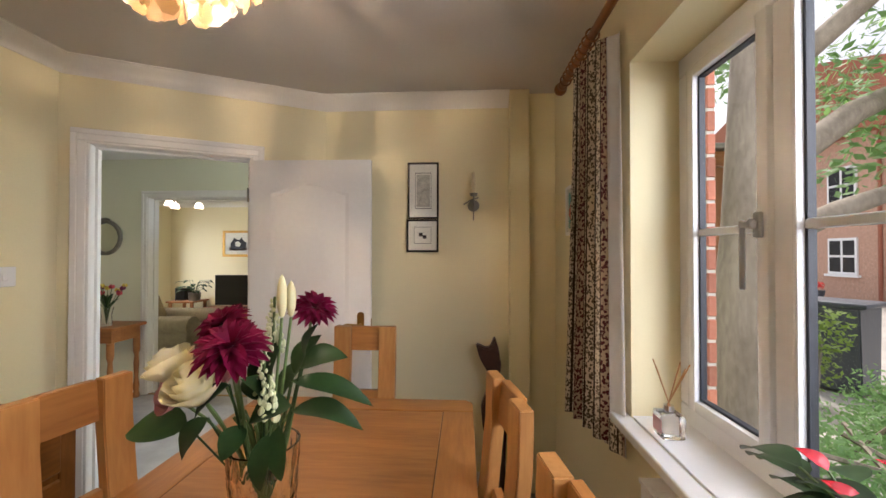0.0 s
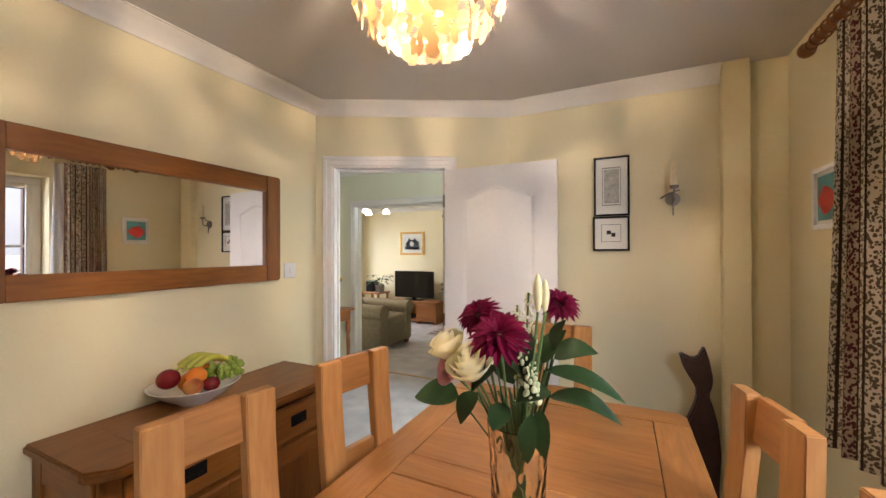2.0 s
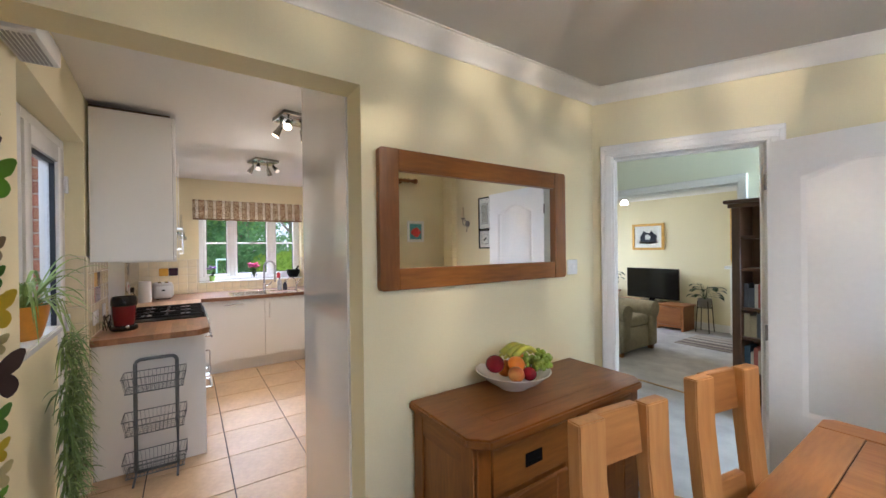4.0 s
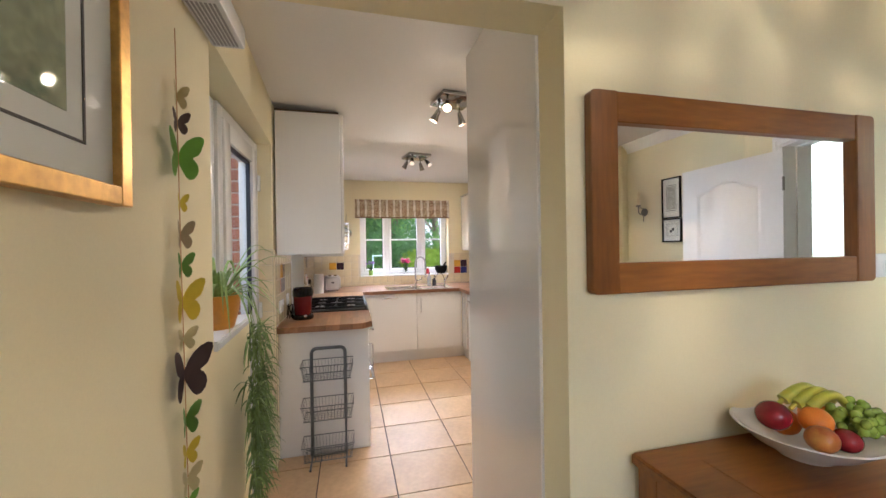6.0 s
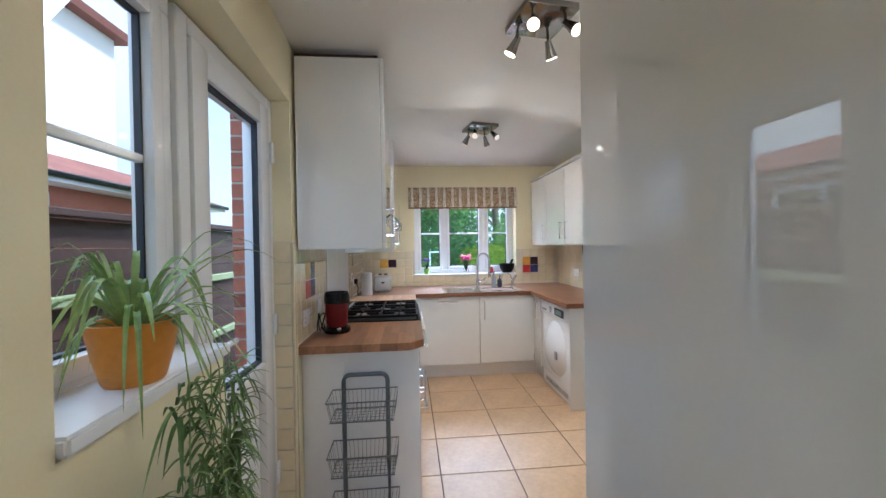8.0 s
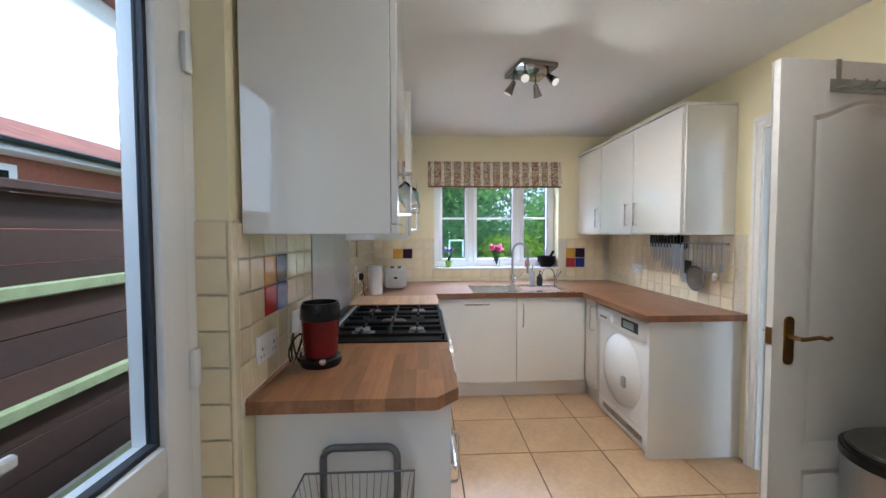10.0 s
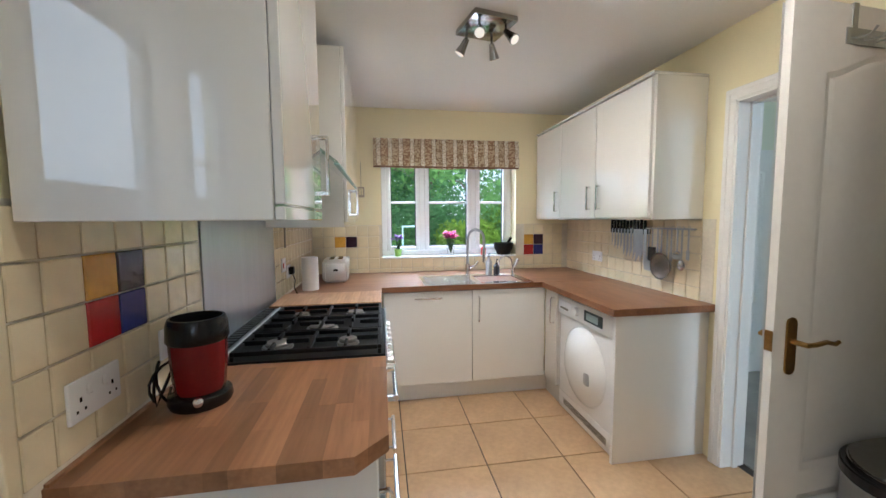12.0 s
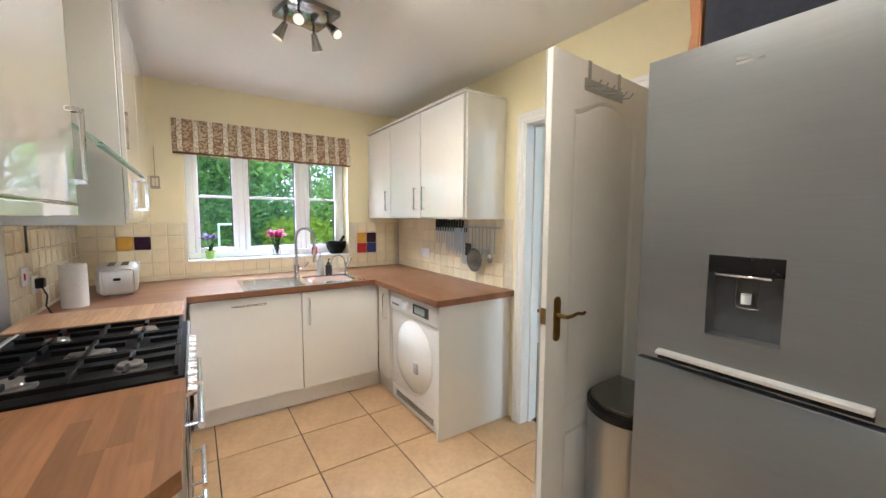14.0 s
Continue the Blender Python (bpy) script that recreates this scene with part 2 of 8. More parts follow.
def thing(name, m, label, category, group=""):
    ob = new(name)
    ob.matrix_world = m if isinstance(m, Matrix) else Matrix.Translation(m)
    ob.empty_display_size = 0.1
    return tagged(ob, label, category, group)


def structure(name, bm, mat, label, category, smooth=None):
    return tagged(new(name, mesh_of(name, bm, mat, smooth)), label, category, "", "structure")


def wall_mesh(axis, lo, hi, u0, u1, z0, z1, holes=()):
    """A wall across axis from lo to hi, along the other axis from u0 to u1, with holes (u0, u1, z0, z1)."""
    us = sorted({u0, u1, *[h[0] for h in holes], *[h[1] for h in holes]})
    zs = sorted({z0, z1, *[h[2] for h in holes], *[h[3] for h in holes]})
    solid = lambda i, j: 0 <= i < len(us) - 1 and 0 <= j < len(zs) - 1 and not any(
        h[0] - 1e-6 < us[i] and us[i + 1] < h[1] + 1e-6 and h[2] - 1e-6 < zs[j] and zs[j + 1] < h[3] + 1e-6 for h in holes)
    bm = bmesh.new()
    P = lambda w, u, z: bm.verts.new((w, u, z) if axis == "x" else (u, w, z))
    for i in range(len(us) - 1):
        for j in range(len(zs) - 1):
            if not solid(i, j):
                continue
            a, b, c, d = us[i], us[i + 1], zs[j], zs[j + 1]
            for w in (lo, hi):
                bm.faces.new([P(w, a, c), P(w, b, c), P(w, b, d), P(w, a, d)])
            for k, l, q in ((i - 1, j, ((a, c), (a, d))), (i + 1, j, ((b, c), (b, d))), (i, j - 1, ((a, c), (b, c))), (i, j + 1, ((a, d), (b, d)))):
                if not solid(k, l):
                    (s, t), (v, w2) = q
                    bm.faces.new([P(lo, s, t), P(hi, s, t), P(hi, v, w2), P(lo, v, w2)])
    bmesh.ops.remove_doubles(bm, verts=bm.verts, dist=1e-5)
    return bm


# plan
CEIL = 2.405
MIRROR_X, BACK_Y, WIN_X, OUT_Y = -2.035, 2.47, 0.48, -0.63
KX, KY, KL = -6.56, 1.79, -0.69
HALL_Y, TV_Y, LIV_X = 3.85, 7.15, -5.75
DA, DB = Vector((-1.936, 1.952, 0)), Vector((-1.304, 2.277, 0))
DU = (DB - DA).normalized()
DN = Vector((-DU.y, DU.x, 0))

structure("floor", boxes(((-2.16, -0.9, -0.1), (0.8, 3.85, 0)), ((-6.0, 3.85, -0.1), (-0.6, 7.4, 0)), ((-6.0, 1.95, -0.1), (-2.16, 3.85, 0))), M_carpet, "grey-beige short pile carpet, slightly marked", "carpet")
structure("floor_kitchen", boxes(((-6.8, -0.95, -0.1), (-2.16, 1.95, -0.008))), M_grout, "dark grout bed under the kitchen floor tiles", "floor")
structure("ceiling", boxes(((-6.0, 1.95, CEIL), (-2.16, 4.1, CEIL + 0.1)), ((-6.0, 4.1, CEIL), (-0.6, 7.4, CEIL + 0.1)), ((-6.9, -0.95, CEIL), (-2.16, 1.95, CEIL + 0.1))), M_ceiling, "white painted plaster ceiling", "ceiling")
structure("ceiling_dining", boxes(((-2.16, -0.95, CEIL), (0.85, 4.1, CEIL + 0.1))), M_ceiling_dining, "white painted plaster ceiling, dimmed in its colour", "ceiling")

structure("wall_mirror_side", wall_mesh("x", -2.18, MIRROR_X, -0.63, 1.885, 0, CEIL, [(-0.63, 0.388, 0, 2.097)]), M_wall, "cream painted wall with a wide opening to the kitchen", "wall")
structure("wall_back", wall_mesh("y", BACK_Y, BACK_Y + 0.12, -0.94, 0.6, 0, CEIL), M_wall, "cream painted plaster wall", "wall")
structure("wall_window_side", wall_mesh("x", WIN_X, WIN_X + 0.236, -0.8, BACK_Y, 0, CEIL, [(-0.25, 1.45, 0.90, 2.07)]), M_wall, "cream painted wall with a deep window reveal", "wall")
structure("wall_outer", wall_mesh("y", OUT_Y - 0.3, OUT_Y, -2.43, WIN_X + 0.3, 0, CEIL), M_wall, "cream painted outer wall", "wall")
bulk = prism([(-2.43, OUT_Y), (-3.73, -0.69), (-3.73, -0.93), (-2.43, -0.93)], 2.115, CEIL)
structure("wall_bulkhead", bulk, M_wall, "cream painted lintel above the back door", "wall")
structure("wall_under_window", prism([(-2.43, OUT_Y - 0.002), (-2.97, -0.655), (-2.97, -0.93), (-2.43, -0.93)], 0, 1.10), M_wall, "cream painted wall below the kitchen window sill", "wall")
structure("wall_kitchen_side", wall_mesh("y", KL - 0.24, KL, KX - 0.25, -3.73, 0, CEIL), M_wall, "cream painted kitchen wall", "wall")
structure("wall_kitchen_end", wall_mesh("x", KX - 0.25, KX, KL, 1.95, 0, CEIL, [(-0.06, 1.24, 1.03, 2.06)]), M_wall, "cream painted end wall with the sink window", "wall")
structure("wall_kitchen_hall", wall_mesh("y", KY, KY + 0.12, KX, -2.18, 0, CEIL, [(-4.776, -3.934, 0, 2.022)]), M_wall, "cream painted wall with a doorway to the hall", "wall")
# diagonal wall with the dining room doorway
L = (DB - DA).length
dm = Matrix((( DU.x, DN.x, 0, DA.x), (DU.y, DN.y, 0, DA.y), (0, 0, 1, 0), (0, 0, 0, 1)))
bmd = wall_mesh("y", 0, 0.11, -0.14, L + 0.42, 0, CEIL, [(-0.03, L + 0.03, 0, 2.015)])
bmesh.ops.transform(bmd, matrix=dm, verts=bmd.verts)
structure("wall_doorway", bmd, M_wall, "cream painted angled wall around the doorway", "wall")
M_hall = material("pale_hall_paint", (0.76, 0.76, 0.60), 0.75, vary=0.03, scale=1.2, grain=160, bump=0.05)
structure("wall_hall", wall_mesh("y", HALL_Y, HALL_Y + 0.1, -6.0, 0.8, 0, CEIL, [(-3.32, -1.925, 0, 2.03)]), M_hall, "pale painted hall wall with a wide opening", "wall")
structure("wall_living_end", wall_mesh("y", TV_Y, TV_Y + 0.1, -6.0, -0.6, 0, CEIL), M_wall, "cream painted living room wall", "wall")
structure("wall_living_window", wall_mesh("x", LIV_X - 0.2, LIV_X, 3.95, TV_Y, 0, CEIL, [(4.7, 6.6, 0.9, 2.05)]), M_wall, "cream painted living room wall with a window", "wall")
structure("wall_living_side", wall_mesh("x", -0.9, -0.8, 3.95, TV_Y, 0, CEIL), M_wall, "cream painted living room wall", "wall")
structure("wall_hall_end", wall_mesh("x", -6.0, -5.9, 1.91, HALL_Y, 0, CEIL), M_hall, "pale painted hall wall", "wall")
# unseen wall; its opening is made up for the hall's daylight
structure("wall_entrance", wall_mesh("x", 0.6, 0.7, BACK_Y + 0.12, HALL_Y, 0, CEIL, [(2.9, 3.75, 0.2, 2.0)]), M_hall, "pale painted entrance wall", "wall")
structure("boxing", boxes(((0.2, BACK_Y - 0.07, 0), (0.315, BACK_Y - 0.002, CEIL)), bevel=0.004), M_wall, "cream painted boxed-in pipe in the corner", "boxing")


def sweep_cornice(pts):
    """Coved cornice along a line on the plan; the room lies to the right of the line."""
    prof = [(0.0, -0.083), (0.006, -0.083), (0.009, -0.075), (0.02, -0.05), (0.04, -0.026), (0.062, -0.012), (0.064, -0.006), (0.074, -0.006), (0.074, 0.0)]
    bm = bmesh.new()
    pts = [Vector((*p, 0)) for p in pts]
    rings = []
    for i, p in enumerate(pts):
        ds = []
        if i > 0:
            ds.append((pts[i] - pts[i - 1]).normalized())
        if i < len(pts) - 1:
            ds.append((pts[i + 1] - pts[i]).normalized())
        ns = [Vector((d.y, -d.x, 0)) for d in ds]
        n = sum(ns, Vector()).normalized()
        n = n / max(0.4, n.dot(ns[0]))
        rings.append([bm.verts.new(p + n * u + Vector((0, 0, CEIL - 0.001 + z))) for u, z in prof])
    for a, b in zip(rings, rings[1:]):
        for k in range(len(prof) - 1):
            bm.faces.new((a[k], a[k + 1], b[k + 1], b[k]))
    return bm


c1 = DA - DU * 0.1113
DC = Vector((-0.926, 2.471, 0))
structure("cornice", sweep_cornice([(MIRROR_X, -0.62), (MIRROR_X, c1.y + 0.003), (-0.926, BACK_Y), (0.2, BACK_Y)]), M_cornice, "white coved plaster cornice with a fine bead", "cornice", 50)
structure("cornice_living", sweep_cornice([(LIV_X, 3.96), (LIV_X, TV_Y), (-0.9, TV_Y)]), M_cornice, "white coved plaster cornice", "cornice", 50)


def sweep_skirting(name, a, b, n, z=0.0, h=0.12):
    a, b, n = Vector(a), Vector(b), Vector(n)
    d = (b - a)
    bm = bmesh.new()
    prof = [(0, 0), (0.016, 0), (0.016, h - 0.03), (0.011, h - 0.012), (0.006, h), (0, h)]
    ra = [bm.verts.new((a.x + n.x * u, a.y + n.y * u, z + v)) for u, v in prof]
    rb = [bm.verts.new((b.x + n.x * u, b.y + n.y * u, z + v)) for u, v in prof]
    for k in range(len(prof) - 1):
        bm.faces.new((ra[k], ra[k + 1], rb[k + 1], rb[k]))
    bm.faces.new(ra)
    bm.faces.new(rb)
    return structure(name, bm, M_gloss_white, "white gloss skirting board", "skirting", 30)


sweep_skirting("baseboard", (MIRROR_X + 0.001, 0.388), (MIRROR_X + 0.001, 1.87), (1, 0))
sweep_skirting("baseboard_back", (-0.92, BACK_Y - 0.001), (0.2, BACK_Y - 0.001), (0, -1))
sweep_skirting("baseboard_window", (WIN_X - 0.001, -0.6), (WIN_X - 0.001, 2.45), (-1, 0))
sweep_skirting("baseboard_outer", (-2.43, OUT_Y + 0.001), (0.45, OUT_Y + 0.001), (0, 1))
sweep_skirting("baseboard_hall", (-5.8, HALL_Y - 0.001), (-3.41, HALL_Y - 0.001), (0, -1))
sweep_skirting("baseboard_living", (-5.7, TV_Y - 0.001), (-0.95, TV_Y - 0.001), (0, -1))


def architrave(bm, u0, u1, top, w=0.075, t=0.018, face=0.0, sgn=-1):
    """Stepped moulding round an opening in local (u, depth, z); face is the wall's plane and sgn its outward side."""
    for a, b, k in ((0, w, 1.0), (0.012, w - 0.02, 1.35), (0.045, w - 0.004, 1.6)):
        y0, y1 = face, face + sgn * t * k
        box(bm, (u0 - b, y0, 0), (u0 - a, y1, top + a), 0.003)
        box(bm, (u1 + a, y0, 0), (u1 + b, y1, top + a), 0.003)
        box(bm, (u0 - b, y0, top + a), (u1 + b, y1, top + b), 0.003)
    return bm


def door_frame(name, m, width, top, depth, label, both=True):
    bm = boxes(((-0.029, -0.002, 0), (0, depth + 0.002, top)), ((width, -0.002, 0), (width + 0.029, depth + 0.002, top)), ((-0.029, -0.002, top), (width + 0.029, depth + 0.002, top + 0.029)))
    box(bm, (0, depth * 0.45, 0), (0.012, depth * 0.7, top))
    box(bm, (width - 0.012, depth * 0.45, 0), (width, depth * 0.7, top))
    box(bm, (0, depth * 0.45, top - 0.012), (width, depth * 0.7, top))
    architrave(bm, 0, width, top)
    if both:
        architrave(bm, 0, width, top, face=depth, sgn=1)
    bmesh.ops.transform(bm, matrix=m, verts=bm.verts)
    return structure(name, bm, M_gloss_white, label, "door frame", 30)


door_frame("door_frame_1", dm, L, 1.985, 0.11, "white gloss door frame with moulded architrave")
door_frame("door_frame_2", Matrix.Translation((-4.745, KY, 0)) @ Matrix.Identity(4), 0.78, 1.992, 0.12, "white gloss door frame to the hall")
door_frame("door_frame_3", Matrix.Translation((-3.29, HALL_Y, 0)), 1.365, 2.0, 0.1, "white gloss lining of the wide living room opening")

# dining room -------------------------------------------------------------
def rounded_rect(x0, y0, x1, y1, r, n=5):
    out = []
    for cx, cy, a in ((x1 - r, y1 - r, 0), (x0 + r, y1 - r, 90), (x0 + r, y0 + r, 180), (x1 - r, y0 + r, 270)):
        out += [(cx + r * math.cos(radians(a + 90 * i / n)), cy + r * math.sin(radians(a + 90 * i / n))) for i in range(n + 1)]
    return out


def dining_table():
    t = thing("dining_table", (-0.53, 1.1, 0), "honey oak dining table with framed plank top and rounded corners", "table")
    hx, hy, z = 0.5, 0.8, 0.77
    # slab coloured near black so the gaps between boards read as shadow
    part("table_base", prism(rounded_rect(-hx, -hy, hx, hy, 0.05), z - 0.035, z - 0.004, bevel=0.003), M_line, t, "dark slab painting the shadow gaps between the boards")
    g, w = 0.0025, 0.125
    for s in (-1, 1):
        bm = prism([(-hx + 0.03, s * hy), (hx - 0.03, s * hy), (hx, s * (hy - 0.03)), (hx, s * (hy - w) + s * g), (-hx, s * (hy - w) + s * g), (-hx, s * (hy - 0.03))][::s], z - 0.033, z, bevel=0.003)
        part("end_board", bm, M_oak_x, t)
        part("side_board", boxes(((s * hx, -hy + w, z - 0.033), (s * (hx - w), hy - w, z)), bevel=0.002), M_oak_y, t)
        part("inset_panel", boxes(((-hx + w + g, s * 0.06, z - 0.033), (hx - w - g, s * (hy - w - g), z - 0.0015)), bevel=0.003), M_oak_x, t)
        part("apron", boxes(((s * (hx - 0.06), -hy + 0.1, z - 0.125), (s * (hx - 0.085), hy - 0.1, z - 0.036))), M_oak_y, t)
        part("apron", boxes(((-hx + 0.1, s * (hy - 0.06), z - 0.125), (hx - 0.1, s * (hy - 0.085), z - 0.036))), M_oak_x, t)
        for q in (-1, 1):
            part("leg", boxes(((q * (hx - 0.045), s * (hy - 0.045), 0), (q * (hx - 0.135), s * (hy - 0.135), z - 0.036)), bevel=0.006), M_oak_z, t)
    part("cross_board", boxes(((-hx + w + g, -0.0575, z - 0.033), (hx - w - g, 0.0575, z)), bevel=0.002), M_oak_x, t)


M_leather = material("brown_leather", (0.09, 0.045, 0.025), 0.45, vary=0.2, scale=15, bump=0.2)


def dining_chair(m):
    """Stands at the seat's centre and faces +x."""
    c = thing("dining_chair", m, "honey oak dining chair with wide curved back posts and window slats", "chair", "chairs round the table")
    side = lambda off: [(-0.20 + off, 0.0), (-0.205 + off, 0.25), (-0.19 + off, 0.45), (-0.205 + off, 0.62), (-0.23 + off, 0.79), (-0.247 + off, 0.96), (-0.25 + off, 1.09)]
    for s in (-1, 1):
        y0, y1 = s * 0.068, s * 0.147
        part("back_post", prism(side(0.0) + side(0.036)[::-1], min(y0, y1), max(y0, y1), "y", bevel=0.003), M_oak_z, c)
        part("leg", boxes(((0.17, s * 0.175, 0), (0.215, s * 0.13, 0.43)), bevel=0.004), M_oak_z, c)
        part("seat_rail", boxes(((-0.165, s * 0.165, 0.37), (0.17, s * 0.14, 0.43))), M_oak_x, c)
    for z0, z1, o in ((0.975, 1.0865, -0.006), (0.705, 0.79, 0.02), (0.545, 0.595, 0.038)):
        x = -0.245 + o
        part("back_rail", prism([(x, z0), (x + 0.024, z0), (x + 0.024 - 0.012, z1), (x - 0.012, z1)], -0.069, 0.069, "y", bevel=0.002), M_oak_y, c)
    part("front_rail", boxes(((0.175, -0.131, 0.37), (0.20, 0.131, 0.43))), M_oak_y, c)
    part("seat", boxes(((-0.165, -0.18, 0.431), (0.225, 0.18, 0.475)), bevel=0.014, segs=3), M_leather, c, "dark brown leather seat pad")
    return c


dining_table()
chair = dining_chair(pose(-0.894, 0.60, 0, 0, 0, -7.4))
copy_thing(chair, pose(-0.865, 1.06, 0, 0, 0, -10.7))
copy_thing(chair, pose(-0.54, 1.725, 0, 0, 0, -90))
copy_thing(chair, pose(-0.185, 1.123, 0, 0, 0, 191))
copy_thing(chair, pose(-0.133, 0.678, 0, 0, 0, 188))


def sideboard():
    x0, x1, y0, y1 = -2.042, -1.635, 0.61, 1.60
    c = Vector((-1.84, 1.105, 0))
    t = thing("sideboard", c + Vector((0.022, 0, 0)), "brown oak sideboard with two drawers above panelled doors", "sideboard")
    L_ = lambda lo, hi: (tuple(Vector(lo) - c), tuple(Vector(hi) - c))
    top = [(-2.05 - c.x, 0.58 - c.y), (-1.66 - c.x, 0.58 - c.y), (-1.60 - c.x, 0.64 - c.y), (-1.60 - c.x, 1.575 - c.y), (-1.66 - c.x, 1.63 - c.y), (-2.05 - c.x, 1.63 - c.y)]
    part("top", prism(top, 0.785, 0.82, bevel=0.008), M_dark_oak_y, t)
    part("top_panel", boxes(L_((-1.96, 0.74, 0.8195), (-1.70, 1.47, 0.8215)), bevel=0.001), M_dark_oak_y, t)
    part("body", boxes(L_((x0, y0, 0.06), (x1 - 0.012, y1, 0.784))), M_dark_oak_z, t)
    part("plinth", boxes(L_((x0, y0 + 0.01, 0), (x1 - 0.03, y1 - 0.01, 0.06))), M_dark_oak_y, t)
    for y in (y0, (y0 + y1) / 2 - 0.03, y1 - 0.06):
        part("stile", boxes(L_((x1 - 0.012, y, 0.06), (x1, y + 0.06, 0.784)), bevel=0.003), M_dark_oak_z, t)
    part("side_rail", boxes(L_((x0 + 0.02, y0 - 0.008, 0.70), (x1 - 0.02, y0, 0.784)), bevel=0.002), M_dark_oak_x, t)
    for x in (x0, x1 - 0.08):
        part("side_stile", boxes(L_((x, y0 - 0.01, 0.0), (x + 0.07, y0, 0.784)), bevel=0.003), M_dark_oak_z, t)
    for k in range(2):
        a = y0 + 0.065 + k * 0.4675
        b = a + 0.40
        d = part("drawer", boxes(L_((x1 - 0.01, a, 0.60), (x1 + 0.003, b, 0.765)), bevel=0.004), M_dark_oak_y, t)
        h = boxes(L_((x1 + 0.003, (a + b) / 2 - 0.045, 0.655), (x1 + 0.007, (a + b) / 2 + 0.045, 0.705)), bevel=0.002)
        box(h, *L_((x1 + 0.007, (a + b) / 2 - 0.03, 0.665), (x1 + 0.012, (a + b) / 2 + 0.03, 0.675)), 0.002)
        part("handle", h, M_iron, d, "black iron plate handle")
        door = boxes(L_((x1 - 0.01, a, 0.09), (x1 + 0.001, b, 0.575)), bevel=0.004)
        dd = part("door", door, M_dark_oak_z, t)
        for lo, hi in (((x1, a + 0.004, 0.10), (x1 + 0.006, a + 0.07, 0.57)), ((x1, b - 0.07, 0.10), (x1 + 0.006, b - 0.004, 0.57)), ((x1, a + 0.07, 0.50), (x1 + 0.0055, b - 0.07, 0.57)), ((x1, a + 0.07, 0.10), (x1 + 0.0055, b - 0.07, 0.17))):
            part("door_rail", boxes(L_(lo, hi), bevel=0.002), M_dark_oak_y, dd)


sideboard()


def fruit_bowl():
    b = thing("fruit_bowl", (-1.885, 1.045, 0.8215), "white ceramic bowl with a fluted rim, full of fruit", "bowl")
    part("bowl", lathe([(0.0, 0.004), (0.065, 0.0), (0.072, 0.008), (0.12, 0.035), (0.16, 0.07), (0.17, 0.078), (0.164, 0.08), (0.115, 0.045), (0.066, 0.018), (0, 0.016)], 40), material("white_glaze", (0.8, 0.78, 0.74), 0.15, vary=0.03), b)
    z = 0.8215
    fruit = lambda n, lab, x, y, dz, r, mat, sq=(1, 1, 0.92): tagged(new(n, mesh_of(n, ball(bmesh.new(), (0, 0, 0), r, 20, sq), mat, 60)), lab, n)
    red = material("red_apple_skin", (0.24, 0.009, 0.016), 0.2, vary=0.5, scale=14, second=(0.16, 0.005, 0.012))
    orange = material("orange_peel", (0.75, 0.22, 0.02), 0.45, bump=0.5, grain=240, vary=0.1)
    russet = material("blush_apple_skin", (0.62, 0.30, 0.06), 0.3, scale=10, second=(0.45, 0.06, 0.03))
    yel = material("banana_skin", (0.50, 0.43, 0.04), 0.4, scale=12, second=(0.30, 0.34, 0.04))
    grape = material("green_grape_skin", (0.22, 0.31, 0.045), 0.2, vary=0.2, scale=20, random_tint=0.15)
    for n, lab, x, y, dz, r, mt in (("apple", "shiny dark red apple in the fruit bowl", -0.01, -0.10, 0.118, 0.042, red), ("apple", "blushed red and yellow apple in the bowl", 0.075, -0.055, 0.085, 0.036, russet),
                                    ("apple", "red apple at the rim of the bowl", 0.09, 0.01, 0.08, 0.032, red), ("orange", "ripe orange in the fruit bowl", 0.04, -0.02, 0.115, 0.038, orange),
                                    ("orange", "orange lying beneath the bananas", 0.0, 0.04, 0.11, 0.036, orange), ("orange", "orange in the bottom of the bowl", -0.05, 0.0, 0.07, 0.04, orange)):
        fruit(n, lab, x, y, dz, r, mt).location = (-1.885 + x, 1.045 + y, z + dz)
    ba = thing("bananas", (-1.885, 1.055, z + 0.095), "bunch of greenish yellow bananas on the fruit", "banana")
    for k in range(3):
        pts = [(-0.02 + 0.02 * k + 0.01 * math.sin(a * 1.5), -0.08 + 0.17 * a / 2.2 + 0.018 * k, 0.045 + 0.045 * math.sin(a * 1.4) - 0.006 * k) for a in [i * 0.22 for i in range(11)]]
        bm = bmesh.new()
        tube(bm, pts[:2], 0.006, 8)
        tube(bm, pts[1:], 0.0165, 10, 0.6)
        part("banana", bm, yel, ba)
    gr = thing("grapes", (-1.885, 1.045, z + 0.10), "bunch of green grapes over the bowl's rim", "grapes")
    r = random.Random(4)
    me = mesh_of("grape", ball(bmesh.new(), (0, 0, 0), 0.0115, 10, (1, 1, 1.12)), grape, 60)
    for i in range(80):
        u = r.random()
        o = new("grape", me)
        o.parent = gr
        o.location = (0.07 + r.uniform(-0.045, 0.045), 0.085 + r.uniform(-0.065, 0.06), -0.005 + 0.045 * (1 - u) + r.uniform(-0.012, 0.012))


fruit_bowl()


